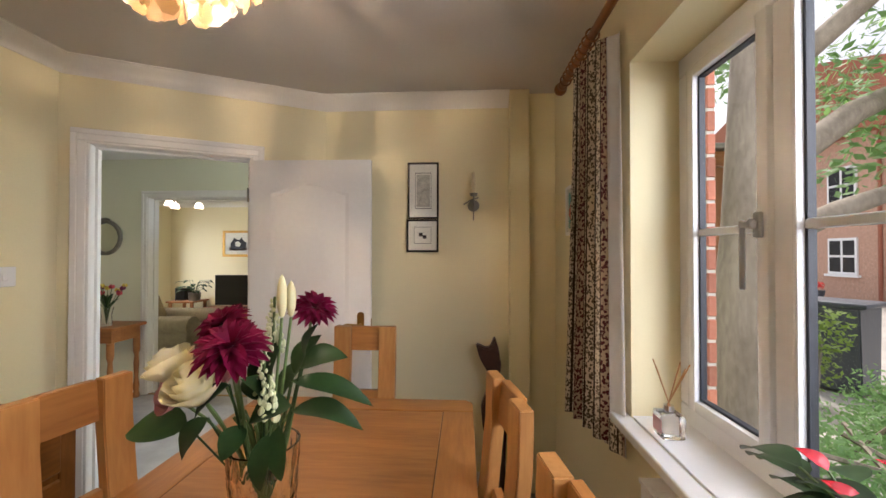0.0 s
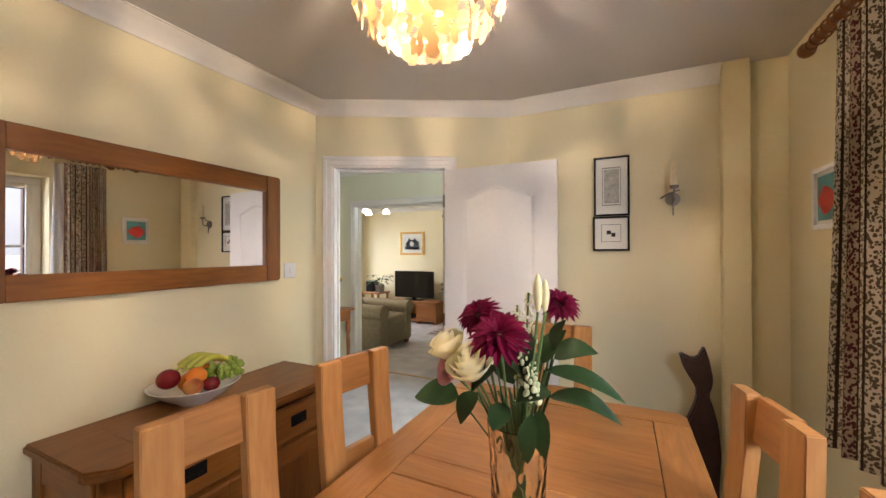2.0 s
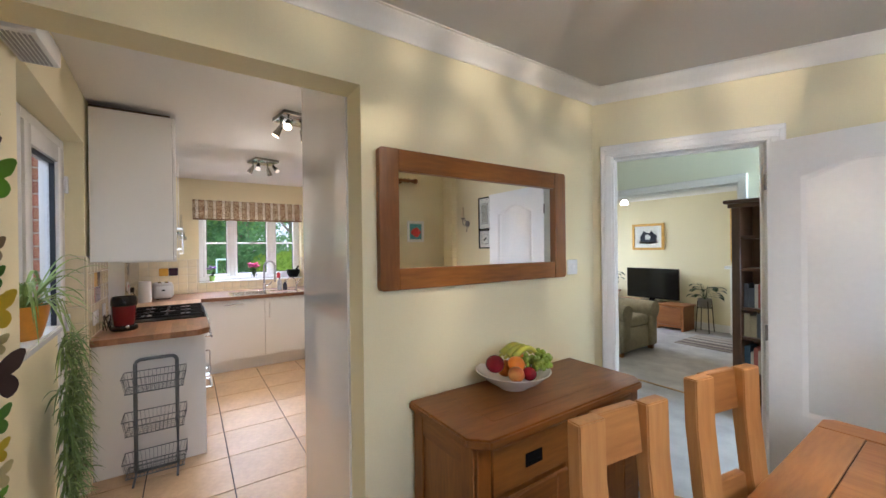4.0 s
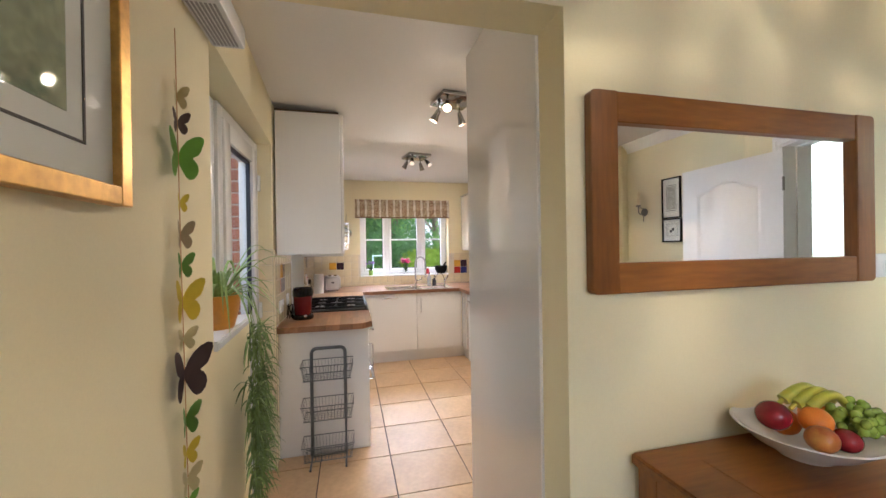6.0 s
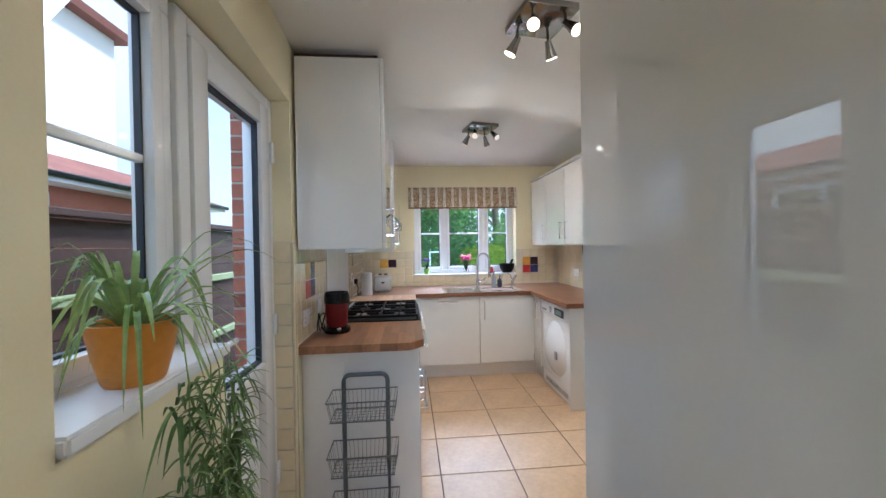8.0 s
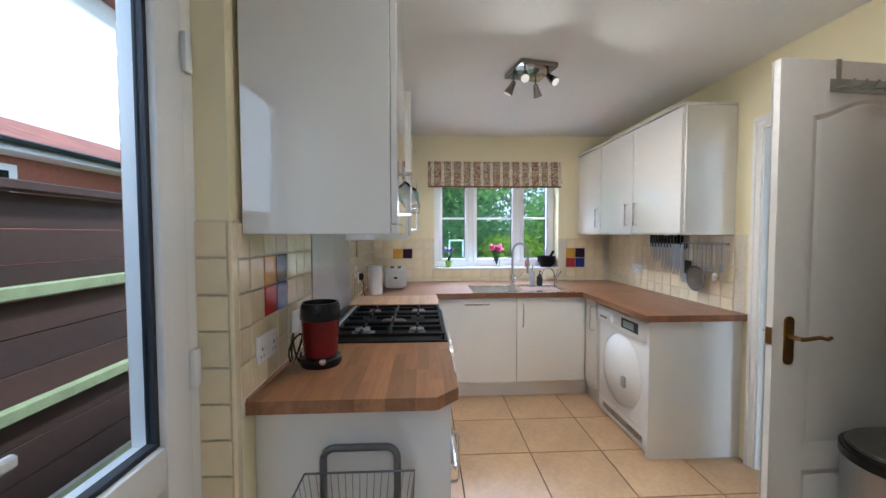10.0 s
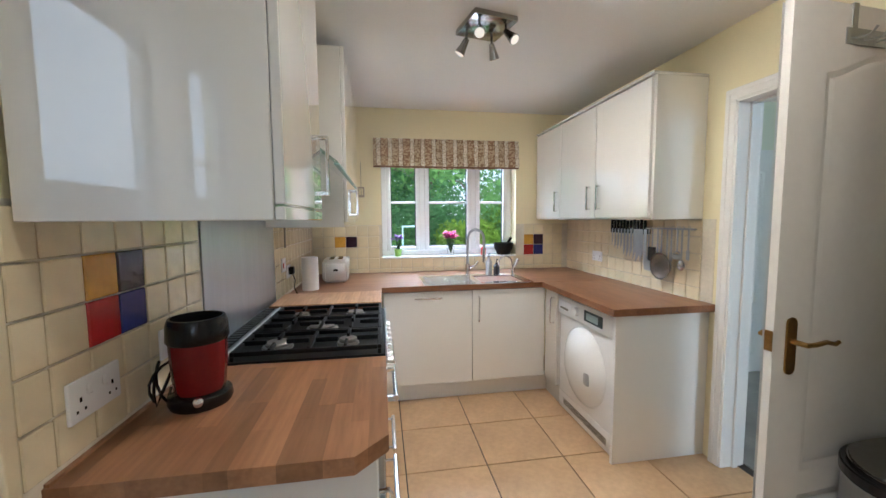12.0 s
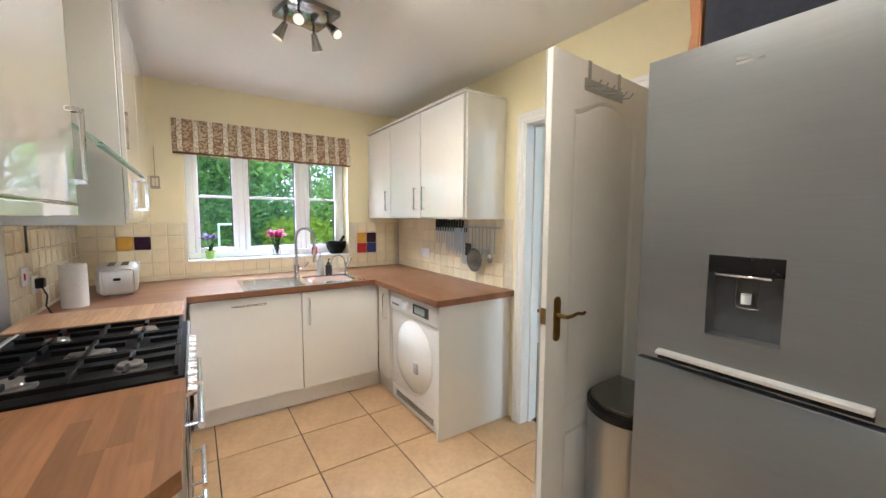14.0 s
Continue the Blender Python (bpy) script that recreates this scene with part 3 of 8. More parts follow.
def wall_mirror():
    x, y0, y1, z0, z1, w = MIRROR_X + 0.002, 0.448, 1.580, 1.287, 1.861, 0.087
    t = thing("wall_mirror", (x, (y0 + y1) / 2, z0), "wide mirror in a chunky brown oak frame with rounded corners", "mirror")
    c = Vector((x, (y0 + y1) / 2, z0))
    cy, h, hw = 0.0, z1 - z0, (y1 - y0) / 2
    for s in (-1, 1):
        r = 0.016
        o = [(s * hw, r), (s * hw, h - r)] + [(s * (hw - r + r * math.sin(radians(a))), h - r + r * math.cos(radians(a))) for a in (70, 45, 20, 0)] + [(s * (hw - w), h), (s * (hw - w), 0)] + [(s * (hw - r + r * math.sin(radians(a))), r - r * math.cos(radians(a))) for a in (0, 20, 45, 70)]
        part("frame_side", prism(o[::s], 0, 0.032, "x", bevel=0.002), M_dark_oak_z, t)
    part("frame_top", boxes(((0, -hw + w, h - w), (0.029, hw - w, h)), bevel=0.003), M_dark_oak_y, t)
    part("frame_bottom", boxes(((0, -hw + w, 0), (0.029, hw - w, w)), bevel=0.003), M_dark_oak_y, t)
    part("glass", boxes(((0.004, -hw + w - 0.004, w - 0.004), (0.012, hw - w + 0.004, h - w + 0.004))), M_mirror, t, "silvered mirror glass")


wall_mirror()


def switch(name, m, label, rocker=True, double=False):
    """A plate in the local x-z plane that faces -y."""
    t = thing(name, m, label, "switch" if rocker else "socket")
    hw = 0.073 if double else 0.043
    part("plate", boxes(((-hw, -0.009, -0.043), (hw, 0, 0.043)), bevel=0.004, segs=2), M_appliance, t)
    if double:
        for x in (-0.022, 0.022):
            part("rocker", boxes(((x - 0.008, -0.014, 0.004), (x + 0.008, -0.008, 0.026)), bevel=0.003), M_appliance, t)
        for x in (-0.045, 0.045):
            part("pin_holes", boxes(((x - 0.003, -0.0095, -0.004), (x + 0.003, -0.0091, 0.006)), ((x - 0.013, -0.0095, -0.024), (x - 0.008, -0.0091, -0.018)), ((x + 0.008, -0.0095, -0.024), (x + 0.013, -0.0091, -0.018))), M_black, t, "dark pin holes")
    elif rocker:
        part("rocker", boxes(((-0.011, -0.014, -0.018), (0.011, -0.008, 0.018)), bevel=0.003), M_appliance, t)
    return t


switch("light_switch", pose(MIRROR_X + 0.001, 1.672, 1.337, 0, 0, 90), "white plastic light switch beside the mirror")

M_mount = material("cream_mount_card", (0.78, 0.75, 0.68), 0.85, vary=0.02)
M_black_frame = material("black_lacquer_frame", (0.012, 0.011, 0.011), 0.25)


def picture(m, w, h, fw, label, frame_mat, art, mount=M_mount, depth=0.02, inner=None):
    """Hangs in the local x-z plane facing -y, centre at the origin."""
    t = thing("picture", m, label, "picture")
    hw, hh = w / 2, h / 2
    for s in (-1, 1):
        part("frame_side", boxes(((s * hw, -depth, -hh), (s * (hw - fw), 0, hh)), bevel=0.002), frame_mat, t)
        part("frame_rail", boxes(((-hw + fw, -depth, s * hh), (hw - fw, 0, s * (hh - fw))), bevel=0.002), frame_mat, t)
    part("mount", boxes(((-hw + fw, -depth * 0.45, -hh + fw), (hw - fw, -0.002, hh - fw))), mount, t)
    for n, lo, hi, mt in art:
        part(n, boxes(((lo[0] * w, -depth * 0.45 - 0.0015, lo[1] * h), (hi[0] * w, -depth * 0.45 + 0.0005, hi[1] * h))), mt, t)
    p = part("glazing", boxes(((-hw + fw, -depth * 0.75, -hh + fw), (hw - fw, -depth * 0.75 + 0.002, hh - fw))), M_pane, t)
    p.visible_shadow = False
    return t


M_print_grey = material("grey_print", (0.30, 0.28, 0.24), 0.8, vary=0.6, scale=30, grain=90, second=(0.62, 0.58, 0.50))
M_line_ink = material("thin_ink_line", (0.10, 0.09, 0.08), 0.8)
M_paper = material("pale_paper", (0.74, 0.72, 0.66), 0.85, vary=0.03)
M_ink = material("dark_ink", (0.03, 0.02, 0.02), 0.8)


def border(x0, z0, x1, z1, t, mt):
    return [("ink_border", (x0, z0), (x1, z0 + t), mt), ("ink_border", (x0, z1 - t), (x1, z1), mt), ("ink_border", (x0, z0 + t), (x0 + t, z1 - t), mt), ("ink_border", (x1 - t, z0 + t), (x1, z1 - t), mt)]


picture(pose(-0.318, BACK_Y - 0.001, 1.82), 0.19, 0.345, 0.011, "grey etching of a figure in a thin black frame", M_black_frame,
        border(-0.26, -0.32, 0.26, 0.32, 0.012, M_line_ink) + [("print", (-0.215, -0.285), (0.215, 0.285), M_print_grey)])
picture(pose(-0.322, BACK_Y - 0.001, 1.545), 0.195, 0.20, 0.011, "small ink drawing in a thin black frame", M_black_frame,
        border(-0.27, -0.24, 0.27, 0.27, 0.012, M_line_ink) + [("blot", (-0.12, -0.02), (0.0, 0.09), M_ink), ("blot", (0.01, -0.09), (0.12, 0.02), M_ink), ("stem", (-0.03, -0.015), (0.05, 0.015), M_ink)])
M_teal = material("teal_paint", (0.10, 0.33, 0.34), 0.7, vary=0.2, scale=10)
M_poppy = material("red_poppy_paint", (0.60, 0.04, 0.03), 0.7, vary=0.3, scale=12)
pr = picture(pose(WIN_X - 0.001, 2.06, 1.655, 0, 0, -90), 0.22, 0.25, 0.018, "red flower painting on teal in a white frame", M_gloss_white,
             [("painting", (-0.36, -0.36), (0.36, 0.36), M_teal)])
part("red_flower", prism([(0.062 * math.cos(a) * (1 + 0.14 * math.cos(4 * a)), 0.055 * math.sin(a) * (1 + 0.1 * math.cos(3 * a)) - 0.01) for a in [i * 2 * math.pi / 28 for i in range(28)]], -0.0125, -0.0112, "y"), M_poppy, pr)


def candle_sconce():
    t = thing("wall_sconce", (-0.012, BACK_Y - 0.001, 1.727), "pewter wall sconce with a pale candle tube", "wall light")
    bm = bmesh.new()
    cyl(bm, (0, -0.012, 0), (0, 0, 0), 0.034, 0.036, 24)
    part("backplate", bm, M_pewter, t)
    bm = bmesh.new()
    tube(bm, [(0, -0.01, 0.0), (0, -0.05, -0.02), (0, -0.07, 0.0), (0, -0.07, 0.05)], 0.005)
    tube(bm, [(0, -0.012, -0.02), (0, -0.016, -0.09)], 0.004)
    tube(bm, [(-0.06, -0.02, 0.005), (-0.02, -0.03, 0.03), (0.03, -0.03, 0.045)], 0.004)
    part("arm", bm, M_pewter, t)
    part("cup", lathe([(0, 0.048), (0.02, 0.05), (0.024, 0.065), (0.014, 0.066), (0, 0.066)], 16, (0, -0.07, 0)), M_pewter, t)
    part("candle", lathe([(0, 0.066), (0.011, 0.066), (0.011, 0.17), (0.006, 0.19), (0, 0.195)], 14, (0, -0.07, 0)), material("ivory_candle_tube", (0.78, 0.66, 0.42), 0.5), t, "ivory candle tube")


candle_sconce()


def cat_statue():
    m = material("dark_carved_wood", (0.045, 0.016, 0.010), 0.4, vary=0.4, scale=14, bump=0.2)
    outline = [(0.0, 0.0), (0.115, 0.0), (0.125, 0.10), (0.118, 0.24), (0.128, 0.42), (0.118, 0.55), (0.098, 0.64), (0.078, 0.70), (0.092, 0.735), (0.098, 0.785), (0.088, 0.825), (0.085, 0.86), (0.062, 0.935), (0.035, 0.875), (0.018, 0.868),
               (-0.048, 0.895), (-0.028, 0.82), (0.0, 0.77), (0.022, 0.735), (0.03, 0.70), (0.018, 0.64), (-0.018, 0.55), (-0.012, 0.46), (0.005, 0.36), (-0.005, 0.22), (-0.012, 0.08)]
    bm = prism([(u, v * 1.03) for u, v in outline], -0.03, 0.03, "y", bevel=0.009)
    ob = new("cat_statue", mesh_of("cat_statue", bm, m, 50))
    ob.matrix_world = pose(0.045, 2.36, 0.0, 0, 0, 0)
    tagged(ob, "slender dark carved wooden cat statue with pointed ears", "statue")


cat_statue()


def fabric(name, pitch, stripes, rough=0.9):
    """Cloth with bands along v; stripes are (end of the band, ground, figure, size of the figure)."""
    m = bpy.data.materials.new(name)
    m.use_nodes = True
    nt = m.node_tree
    b = nt.nodes["Principled BSDF"]
    b.inputs["Roughness"].default_value = rough
    b.inputs["Specular IOR Level"].default_value = 0.15
    uv = nt.nodes.new("ShaderNodeTexCoord")
    sep = nt.nodes.new("ShaderNodeSeparateXYZ")
    nt.links.new(uv.outputs["UV"], sep.inputs[0])
    fr = nt.nodes.new("ShaderNodeMath")
    fr.operation = "PINGPONG"
    fr.inputs[1].default_value = pitch
    nt.links.new(sep.outputs[0], fr.inputs[0])
    out = None
    start = 0.0
    for end, ground, figure, size in stripes:
        vo = nt.nodes.new("ShaderNodeTexVoronoi")
        vo.inputs["Scale"].default_value = 1 / size
        nt.links.new(uv.outputs["UV"], vo.inputs["Vector"])
        no = nt.nodes.new("ShaderNodeTexNoise")
        no.inputs["Scale"].default_value = 0.9 / size
        nt.links.new(uv.outputs["UV"], no.inputs["Vector"])
        ma = nt.nodes.new("ShaderNodeMath")
        ma.operation = "SUBTRACT"
        nt.links.new(no.outputs[0], ma.inputs[0])
        nt.links.new(vo.outputs["Distance"], ma.inputs[1])
        up_ = nt.nodes.new("ShaderNodeMath")
        up_.operation = "ADD"
        up_.inputs[1].default_value = 0.12
        nt.links.new(ma.outputs[0], up_.inputs[0])
        rp = nt.nodes.new("ShaderNodeValToRGB")
        rp.color_ramp.elements[0].position, rp.color_ramp.elements[1].position = 0.08, 0.16
        rp.color_ramp.elements[0].color, rp.color_ramp.elements[1].color = (*ground, 1), (*figure, 1)
        nt.links.new(up_.outputs[0], rp.inputs[0])
        if out is None:
            out = rp.outputs[0]
        else:
            gt = nt.nodes.new("ShaderNodeMath")
            gt.operation = "GREATER_THAN"
            gt.inputs[1].default_value = start
            nt.links.new(fr.outputs[0], gt.inputs[0])
            mx = nt.nodes.new("ShaderNodeMixRGB")
            nt.links.new(gt.outputs[0], mx.inputs[0])
            nt.links.new(out, mx.inputs[1])
            nt.links.new(rp.outputs[0], mx.inputs[2])
            out = mx.outputs[0]
        start = end
    nt.links.new(out, b.inputs["Base Color"])
    return m


M_curtain = fabric("floral_stripe_curtain", 0.085, [(0.024, (0.60, 0.53, 0.42), (0.10, 0.075, 0.05), 0.011), (0.036, (0.04, 0.025, 0.018), (0.04, 0.025, 0.018), 0.01), (0.058, (0.64, 0.57, 0.45), (0.20, 0.16, 0.11), 0.010), (0.062, (0.05, 0.03, 0.02), (0.05, 0.03, 0.02), 0.01), (0.085, (0.42, 0.33, 0.24), (0.085, 0.022, 0.025), 0.012)])
M_blind = fabric("floral_stripe_blind", 0.10, [(0.028, (0.50, 0.40, 0.27), (0.26, 0.17, 0.10), 0.018), (0.031, (0.12, 0.07, 0.04), (0.12, 0.07, 0.04), 0.01), (0.066, (0.72, 0.66, 0.54), (0.50, 0.42, 0.30), 0.016), (0.069, (0.12, 0.07, 0.04), (0.12, 0.07, 0.04), 0.01), (0.10, (0.28, 0.17, 0.10), (0.50, 0.38, 0.25), 0.02)])


def petal(name, color, second, thin):
    """A petal that lets some light through."""
    m = material(name, color, 0.6, spec=0.15, vary=0.2, scale=28, second=second)
    nt = m.node_tree
    tr = nt.nodes.new("ShaderNodeBsdfTranslucent")
    tr.inputs[0].default_value = (*color, 1)
    ms = nt.nodes.new("ShaderNodeMixShader")
    ms.inputs[0].default_value = thin
    nt.links.new(nt.nodes["Principled BSDF"].outputs[0], ms.inputs[1])
    nt.links.new(tr.outputs[0], ms.inputs[2])
    nt.links.new(ms.outputs[0], nt.nodes["Material Output"].inputs[0])
    return m


M_lining = petal("white_curtain_lining", (0.84, 0.84, 0.84), (0.78, 0.78, 0.78), 0.55)


def cloth_mesh(name, fn, nu, nv, length, height, mat):
    bm = bmesh.new()
    uvl = bm.loops.layers.uv.new("uv")
    vs = [[bm.verts.new(fn(i / nu, j / nv)) for j in range(nv + 1)] for i in range(nu + 1)]
    for i in range(nu):
        for j in range(nv):
            f = bm.faces.new((vs[i][j], vs[i + 1][j], vs[i + 1][j + 1], vs[i][j + 1]))
            for lp, (a, c) in zip(f.loops, ((i, j), (i + 1, j), (i + 1, j + 1), (i, j + 1))):
                lp[uvl].uv = (a / nu * length, c / nv * height)
    return bm


def curtain():
    t = thing("curtain", (0.42, 1.70, 0.78), "floral striped curtain with white lining, drawn back", "curtain")
    z0, z1 = 0.80, 2.20

    def fn(u, v):
        flare = (1 - v) ** 1.3
        y = 1.80 - u * 0.27 + 0.008 * math.sin(u * 30)
        x = 0.40 - 0.035 * flare * (1 - u) + 0.03 * u + (0.022 + 0.012 * flare) * math.sin(u * 25 + 0.6)
        z = z0 + (z1 - z0) * v - 0.012 * u * (1 - v) + 0.006 * math.sin(u * 25) * (1 - v)
        return x - 0.42, y - 1.70, z - 0.78
    part("cloth", cloth_mesh("cloth", fn, 72, 14, 0.95, 1.42, M_curtain), M_curtain, t, "cream cloth with brown and red floral stripes", 80)

    def lin(u, v):
        y = 1.545 - 0.115 * u * (1 - 0.35 * v)
        x = 0.425 + 0.010 * math.sin(u * 9 + 0.5) + 0.03 * u
        return x - 0.42, y - 1.70, z0 - 0.03 + (z1 - z0 + 0.02) * v - 0.78
    part("lining", cloth_mesh("lining", lin, 12, 12, 0.3, 1.4, M_lining), M_lining, t, "plain white lining folded forward", 80)
    hem = lambda u, v: ((lambda p: (p[0] - 0.004, p[1], p[2]))(lin(u, v * 0.085)))
    part("hem", cloth_mesh("hem", hem, 12, 2, 0.3, 0.12, M_curtain), M_curtain, t, "patterned turned-up hem corner", 80)
    p = thing("curtain_pole", (0.40, 1.0, 2.235), "turned dark wood curtain pole with ball finials", "curtain pole")
    bm = bmesh.new()
    cyl(bm, (0, -1.45, 0), (0, 0.98, 0), 0.016, n=16)
    part("pole", bm, M_dark_oak_y, p)
    for y, s in ((0.98, 1), (-1.45, -1)):
        bm = bmesh.new()
        cyl(bm, (0, y, 0), (0, y + s * 0.02, 0), 0.021, n=16)
        ball(bm, (0, y + s * 0.045, 0), 0.03, 16)
        part("finial", bm, M_dark_oak_z, p)
    for y in (0.86, -1.3):
        bm = boxes(((0.0, y - 0.012, -0.012), (0.079, y + 0.012, 0.012)), bevel=0.003)
        cyl(bm, (0.072, y, 0), (0.079, y, 0), 0.03, n=20)
        part("bracket", bm, M_dark_oak_y, p)
    for k in range(9):
        y = 0.93 - 0.045 * k
        bm = bmesh.new()
        pts = [(0.024 * math.cos(a), y, 0.024 * math.sin(a)) for a in [i * math.pi / 8 for i in range(17)]]
        tube(bm, pts, 0.004, 6)
        part("ring", bm, M_dark_oak_z, p)


curtain()


def window_frame_parts(t, axis, plane, depth, u0, u1, z0, z1, mullions, bars, fw=0.055, sash=0.045, off=(0, 0, 0), fixed=()):
    """Frame, mullions, sashes and panes; plane is the room side, depth goes outwards (signed)."""
    O = Vector(off)
    def q(a, b, c, d, e, f):
        lo, hi = ((a, b, c), (d, e, f)) if axis == "x" else ((b, a, c), (e, d, f))
        return tuple(Vector(lo) - O), tuple(Vector(hi) - O)
    s = 1 if depth > 0 else -1
    part("frame_sill_rail", boxes(q(plane, u0, z0, plane + depth, u1, z0 + fw), bevel=0.004), M_upvc, t)
    part("frame_head", boxes(q(plane, u0, z1 - fw, plane + depth, u1, z1), bevel=0.004), M_upvc, t)
    part("frame_jamb", boxes(q(plane, u0, z0 + fw, plane + depth, u0 + fw, z1 - fw), bevel=0.004), M_upvc, t)
    part("frame_jamb", boxes(q(plane, u1 - fw, z0 + fw, plane + depth, u1, z1 - fw), bevel=0.004), M_upvc, t)
    edges = [u0 + fw, *sum([[m - fw / 2, m + fw / 2] for m in mullions], []), u1 - fw]
    for m in mullions:
        part("mullion", boxes(q(plane, m - fw / 2, z0 + fw, plane + depth, m + fw / 2, z1 - fw), bevel=0.004), M_upvc, t)
    opening_sash = sash
    for k, (a, b) in enumerate(zip(edges[::2], edges[1::2])):
        za, zb = z0 + fw, z1 - fw
        sash = 0.014 if k in fixed else opening_sash
        f0, f1 = plane - s * 0.012, plane + depth * 0.7
        bm = boxes(q(f0, a, za, f1, a + sash, zb), q(f0, b - sash, za, f1, b, zb), q(f0, a + sash, za, f1, b - sash, za + sash), q(f0, a + sash, zb - sash, f1, b - sash, zb), bevel=0.005, segs=2)
        sh = part("sash", bm, M_upvc, t)
        g0 = plane + depth * 0.3
        bm = boxes(q(g0 - s * 0.006, a + sash, za + sash, g0 + s * 0.012, a + sash + 0.007, zb - sash), q(g0 - s * 0.006, b - sash - 0.007, za + sash, g0 + s * 0.012, b - sash, zb - sash),
                   q(g0 - s * 0.006, a + sash + 0.007, za + sash, g0 + s * 0.012, b - sash - 0.007, za + sash + 0.007), q(g0 - s * 0.006, a + sash + 0.007, zb - sash - 0.007, g0 + s * 0.012, b - sash - 0.007, zb - sash))
        part("gasket", bm, M_rubber, sh, "dark rubber glazing gasket")
        for zb_ in bars:
            part("glazing_bar", boxes(q(g0 - s * 0.008, a + sash, zb_ - 0.011, g0 + s * 0.012, b - sash, zb_ + 0.011), bevel=0.003), M_upvc, sh)
        p = part("pane", boxes(q(g0, a + sash, za + sash, g0 + s * 0.004, b - sash, zb - sash)), M_pane, sh, "clear window glass")
        p.visible_shadow = False
    return edges


w1 = tagged(thing("window_1", (0.677, 0.6, 0.92), "white plastic casement window with slim glazing bars", "window"), kind="structure")
window_frame_parts(w1, "x", 0.635, 0.036, -0.25, 1.45, 0.90, 2.07, [0.33, 1.0455], [1.5], fw=0.06, sash=0.035, off=(0.677, 0.6, 0.92), fixed=(1,))
bm = boxes(((-0.066, 0.485, 0.555), (-0.054, 0.507, 0.615)), bevel=0.003)
box(bm, (-0.084, 0.488, 0.575), (-0.066, 0.503, 0.598), 0.004)
box(bm, (-0.084, 0.515, 0.43), (-0.072, 0.528, 0.598), 0.004)
box(bm, (-0.084, 0.4885, 0.578), (-0.072, 0.528, 0.594), 0.003)
part("window_handle", bm, M_steel, w1, "grey metal window handle")
sill = structure("sill", boxes(((0.425, -0.30, 0.872), (0.482, 1.50, 0.902)), ((0.482, -0.249, 0.9005), (0.645, 1.449, 0.9045)), bevel=0.006, segs=2), M_upvc, "white gloss window sill", "window sill")


def radiator():
    t = thing("radiator", (0.44, 0.45, 0.12), "white panel radiator below the window", "radiator")
    z1 = 0.70
    bm = boxes(((-0.035, -0.75, 0), (-0.015, 0.78, z1)), bevel=0.008, segs=2)
    for k in range(44):
        y = -0.72 + k * 0.034
        box(bm, (-0.041, y, 0.05), (-0.034, y + 0.02, z1 - 0.06), 0.003)
    part("panel", bm, M_gloss_white, t)
    part("top_grille", boxes(((-0.037, -0.752, z1), (0.03, 0.782, z1 + 0.012)), *[((-0.03, -0.74 + 0.034 * k, z1 + 0.012), (0.02, -0.725 + 0.034 * k, z1 + 0.015)) for k in range(44)], bevel=0.001), M_gloss_white, t)
    part("bracket", boxes(((-0.015, -0.6, 0.1), (0.039, -0.57, 0.6)), ((-0.015, 0.6, 0.1), (0.039, 0.63, 0.6))), M_gloss_white, t)
    bm = bmesh.new()
    for y in (-0.7, 0.73):
        tube(bm, [(-0.02, y, 0.0), (-0.02, y, -0.118)], 0.008)
    part("pipe", bm, M_chrome, t)


radiator()


def reed_diffuser():
    t = thing("reed_diffuser", (0.53, 1.32, 0.9045), "square glass reed diffuser with wooden sticks", "diffuser")
    part("bottle", boxes(((-0.032, -0.032, 0), (0.032, 0.032, 0.07)), bevel=0.006, segs=2), M_glass, t)
    part("label", boxes(((-0.034, -0.024, 0.015), (-0.0325, 0.024, 0.055))), material("pink_label", (0.6, 0.36, 0.36), 0.6), t, "pink and white paper label")
    bm = bmesh.new()
    cyl(bm, (0, 0, 0.0705), (0, 0, 0.09), 0.014, n=14)
    part("neck", bm, M_chrome, t)
    for k, (a, b) in enumerate(((-0.05, -0.03), (0.045, 0.02), (-0.02, 0.05), (0.02, -0.05), (0.055, -0.01))):
        bm = bmesh.new()
        tube(bm, [(-a * 0.2, -b * 0.2, 0.075), (a, b, 0.21)], 0.0018, 6)
        part("reed", bm, M_oak_z, t)


reed_diffuser()
M_leaf = material("glossy_leaf", (0.030, 0.066, 0.016), 0.45, spec=0.3, vary=0.35, scale=9, second=(0.012, 0.04, 0.012), random_tint=0.2)
M_stem = material("green_stem", (0.10, 0.16, 0.05), 0.5, vary=0.2)


def leaf(bm, base, tip, width, droop=0.15, n=7, normal=(0, 0, 1), fold=0.25):
    """A pointed leaf blade from base to tip, folded along its rib."""
    a, b = Vector(base), Vector(tip)
    d = b - a
    nrm = Vector(normal)
    side = d.cross(nrm).normalized()
    up = side.cross(d).normalized()
    rows = []
    for i in range(n + 1):
        t = i / n
        w = width * 0.5 * (math.sin(math.pi * min(1, t ** 0.8 * 1.0)) ** 0.8 if 0 < t < 1 else 0.0)
        c = a + d * t + up * (math.sin(t * math.pi) * droop * d.length * 0.5)
        rows.append((bm.verts.new(c - side * w + up * w * fold), bm.verts.new(c), bm.verts.new(c + side * w + up * w * fold)))
    for r, q in zip(rows, rows[1:]):
        bm.faces.new((r[0], r[1], q[1], q[0]))
        bm.faces.new((r[1], r[2], q[2], q[1]))
    return bm


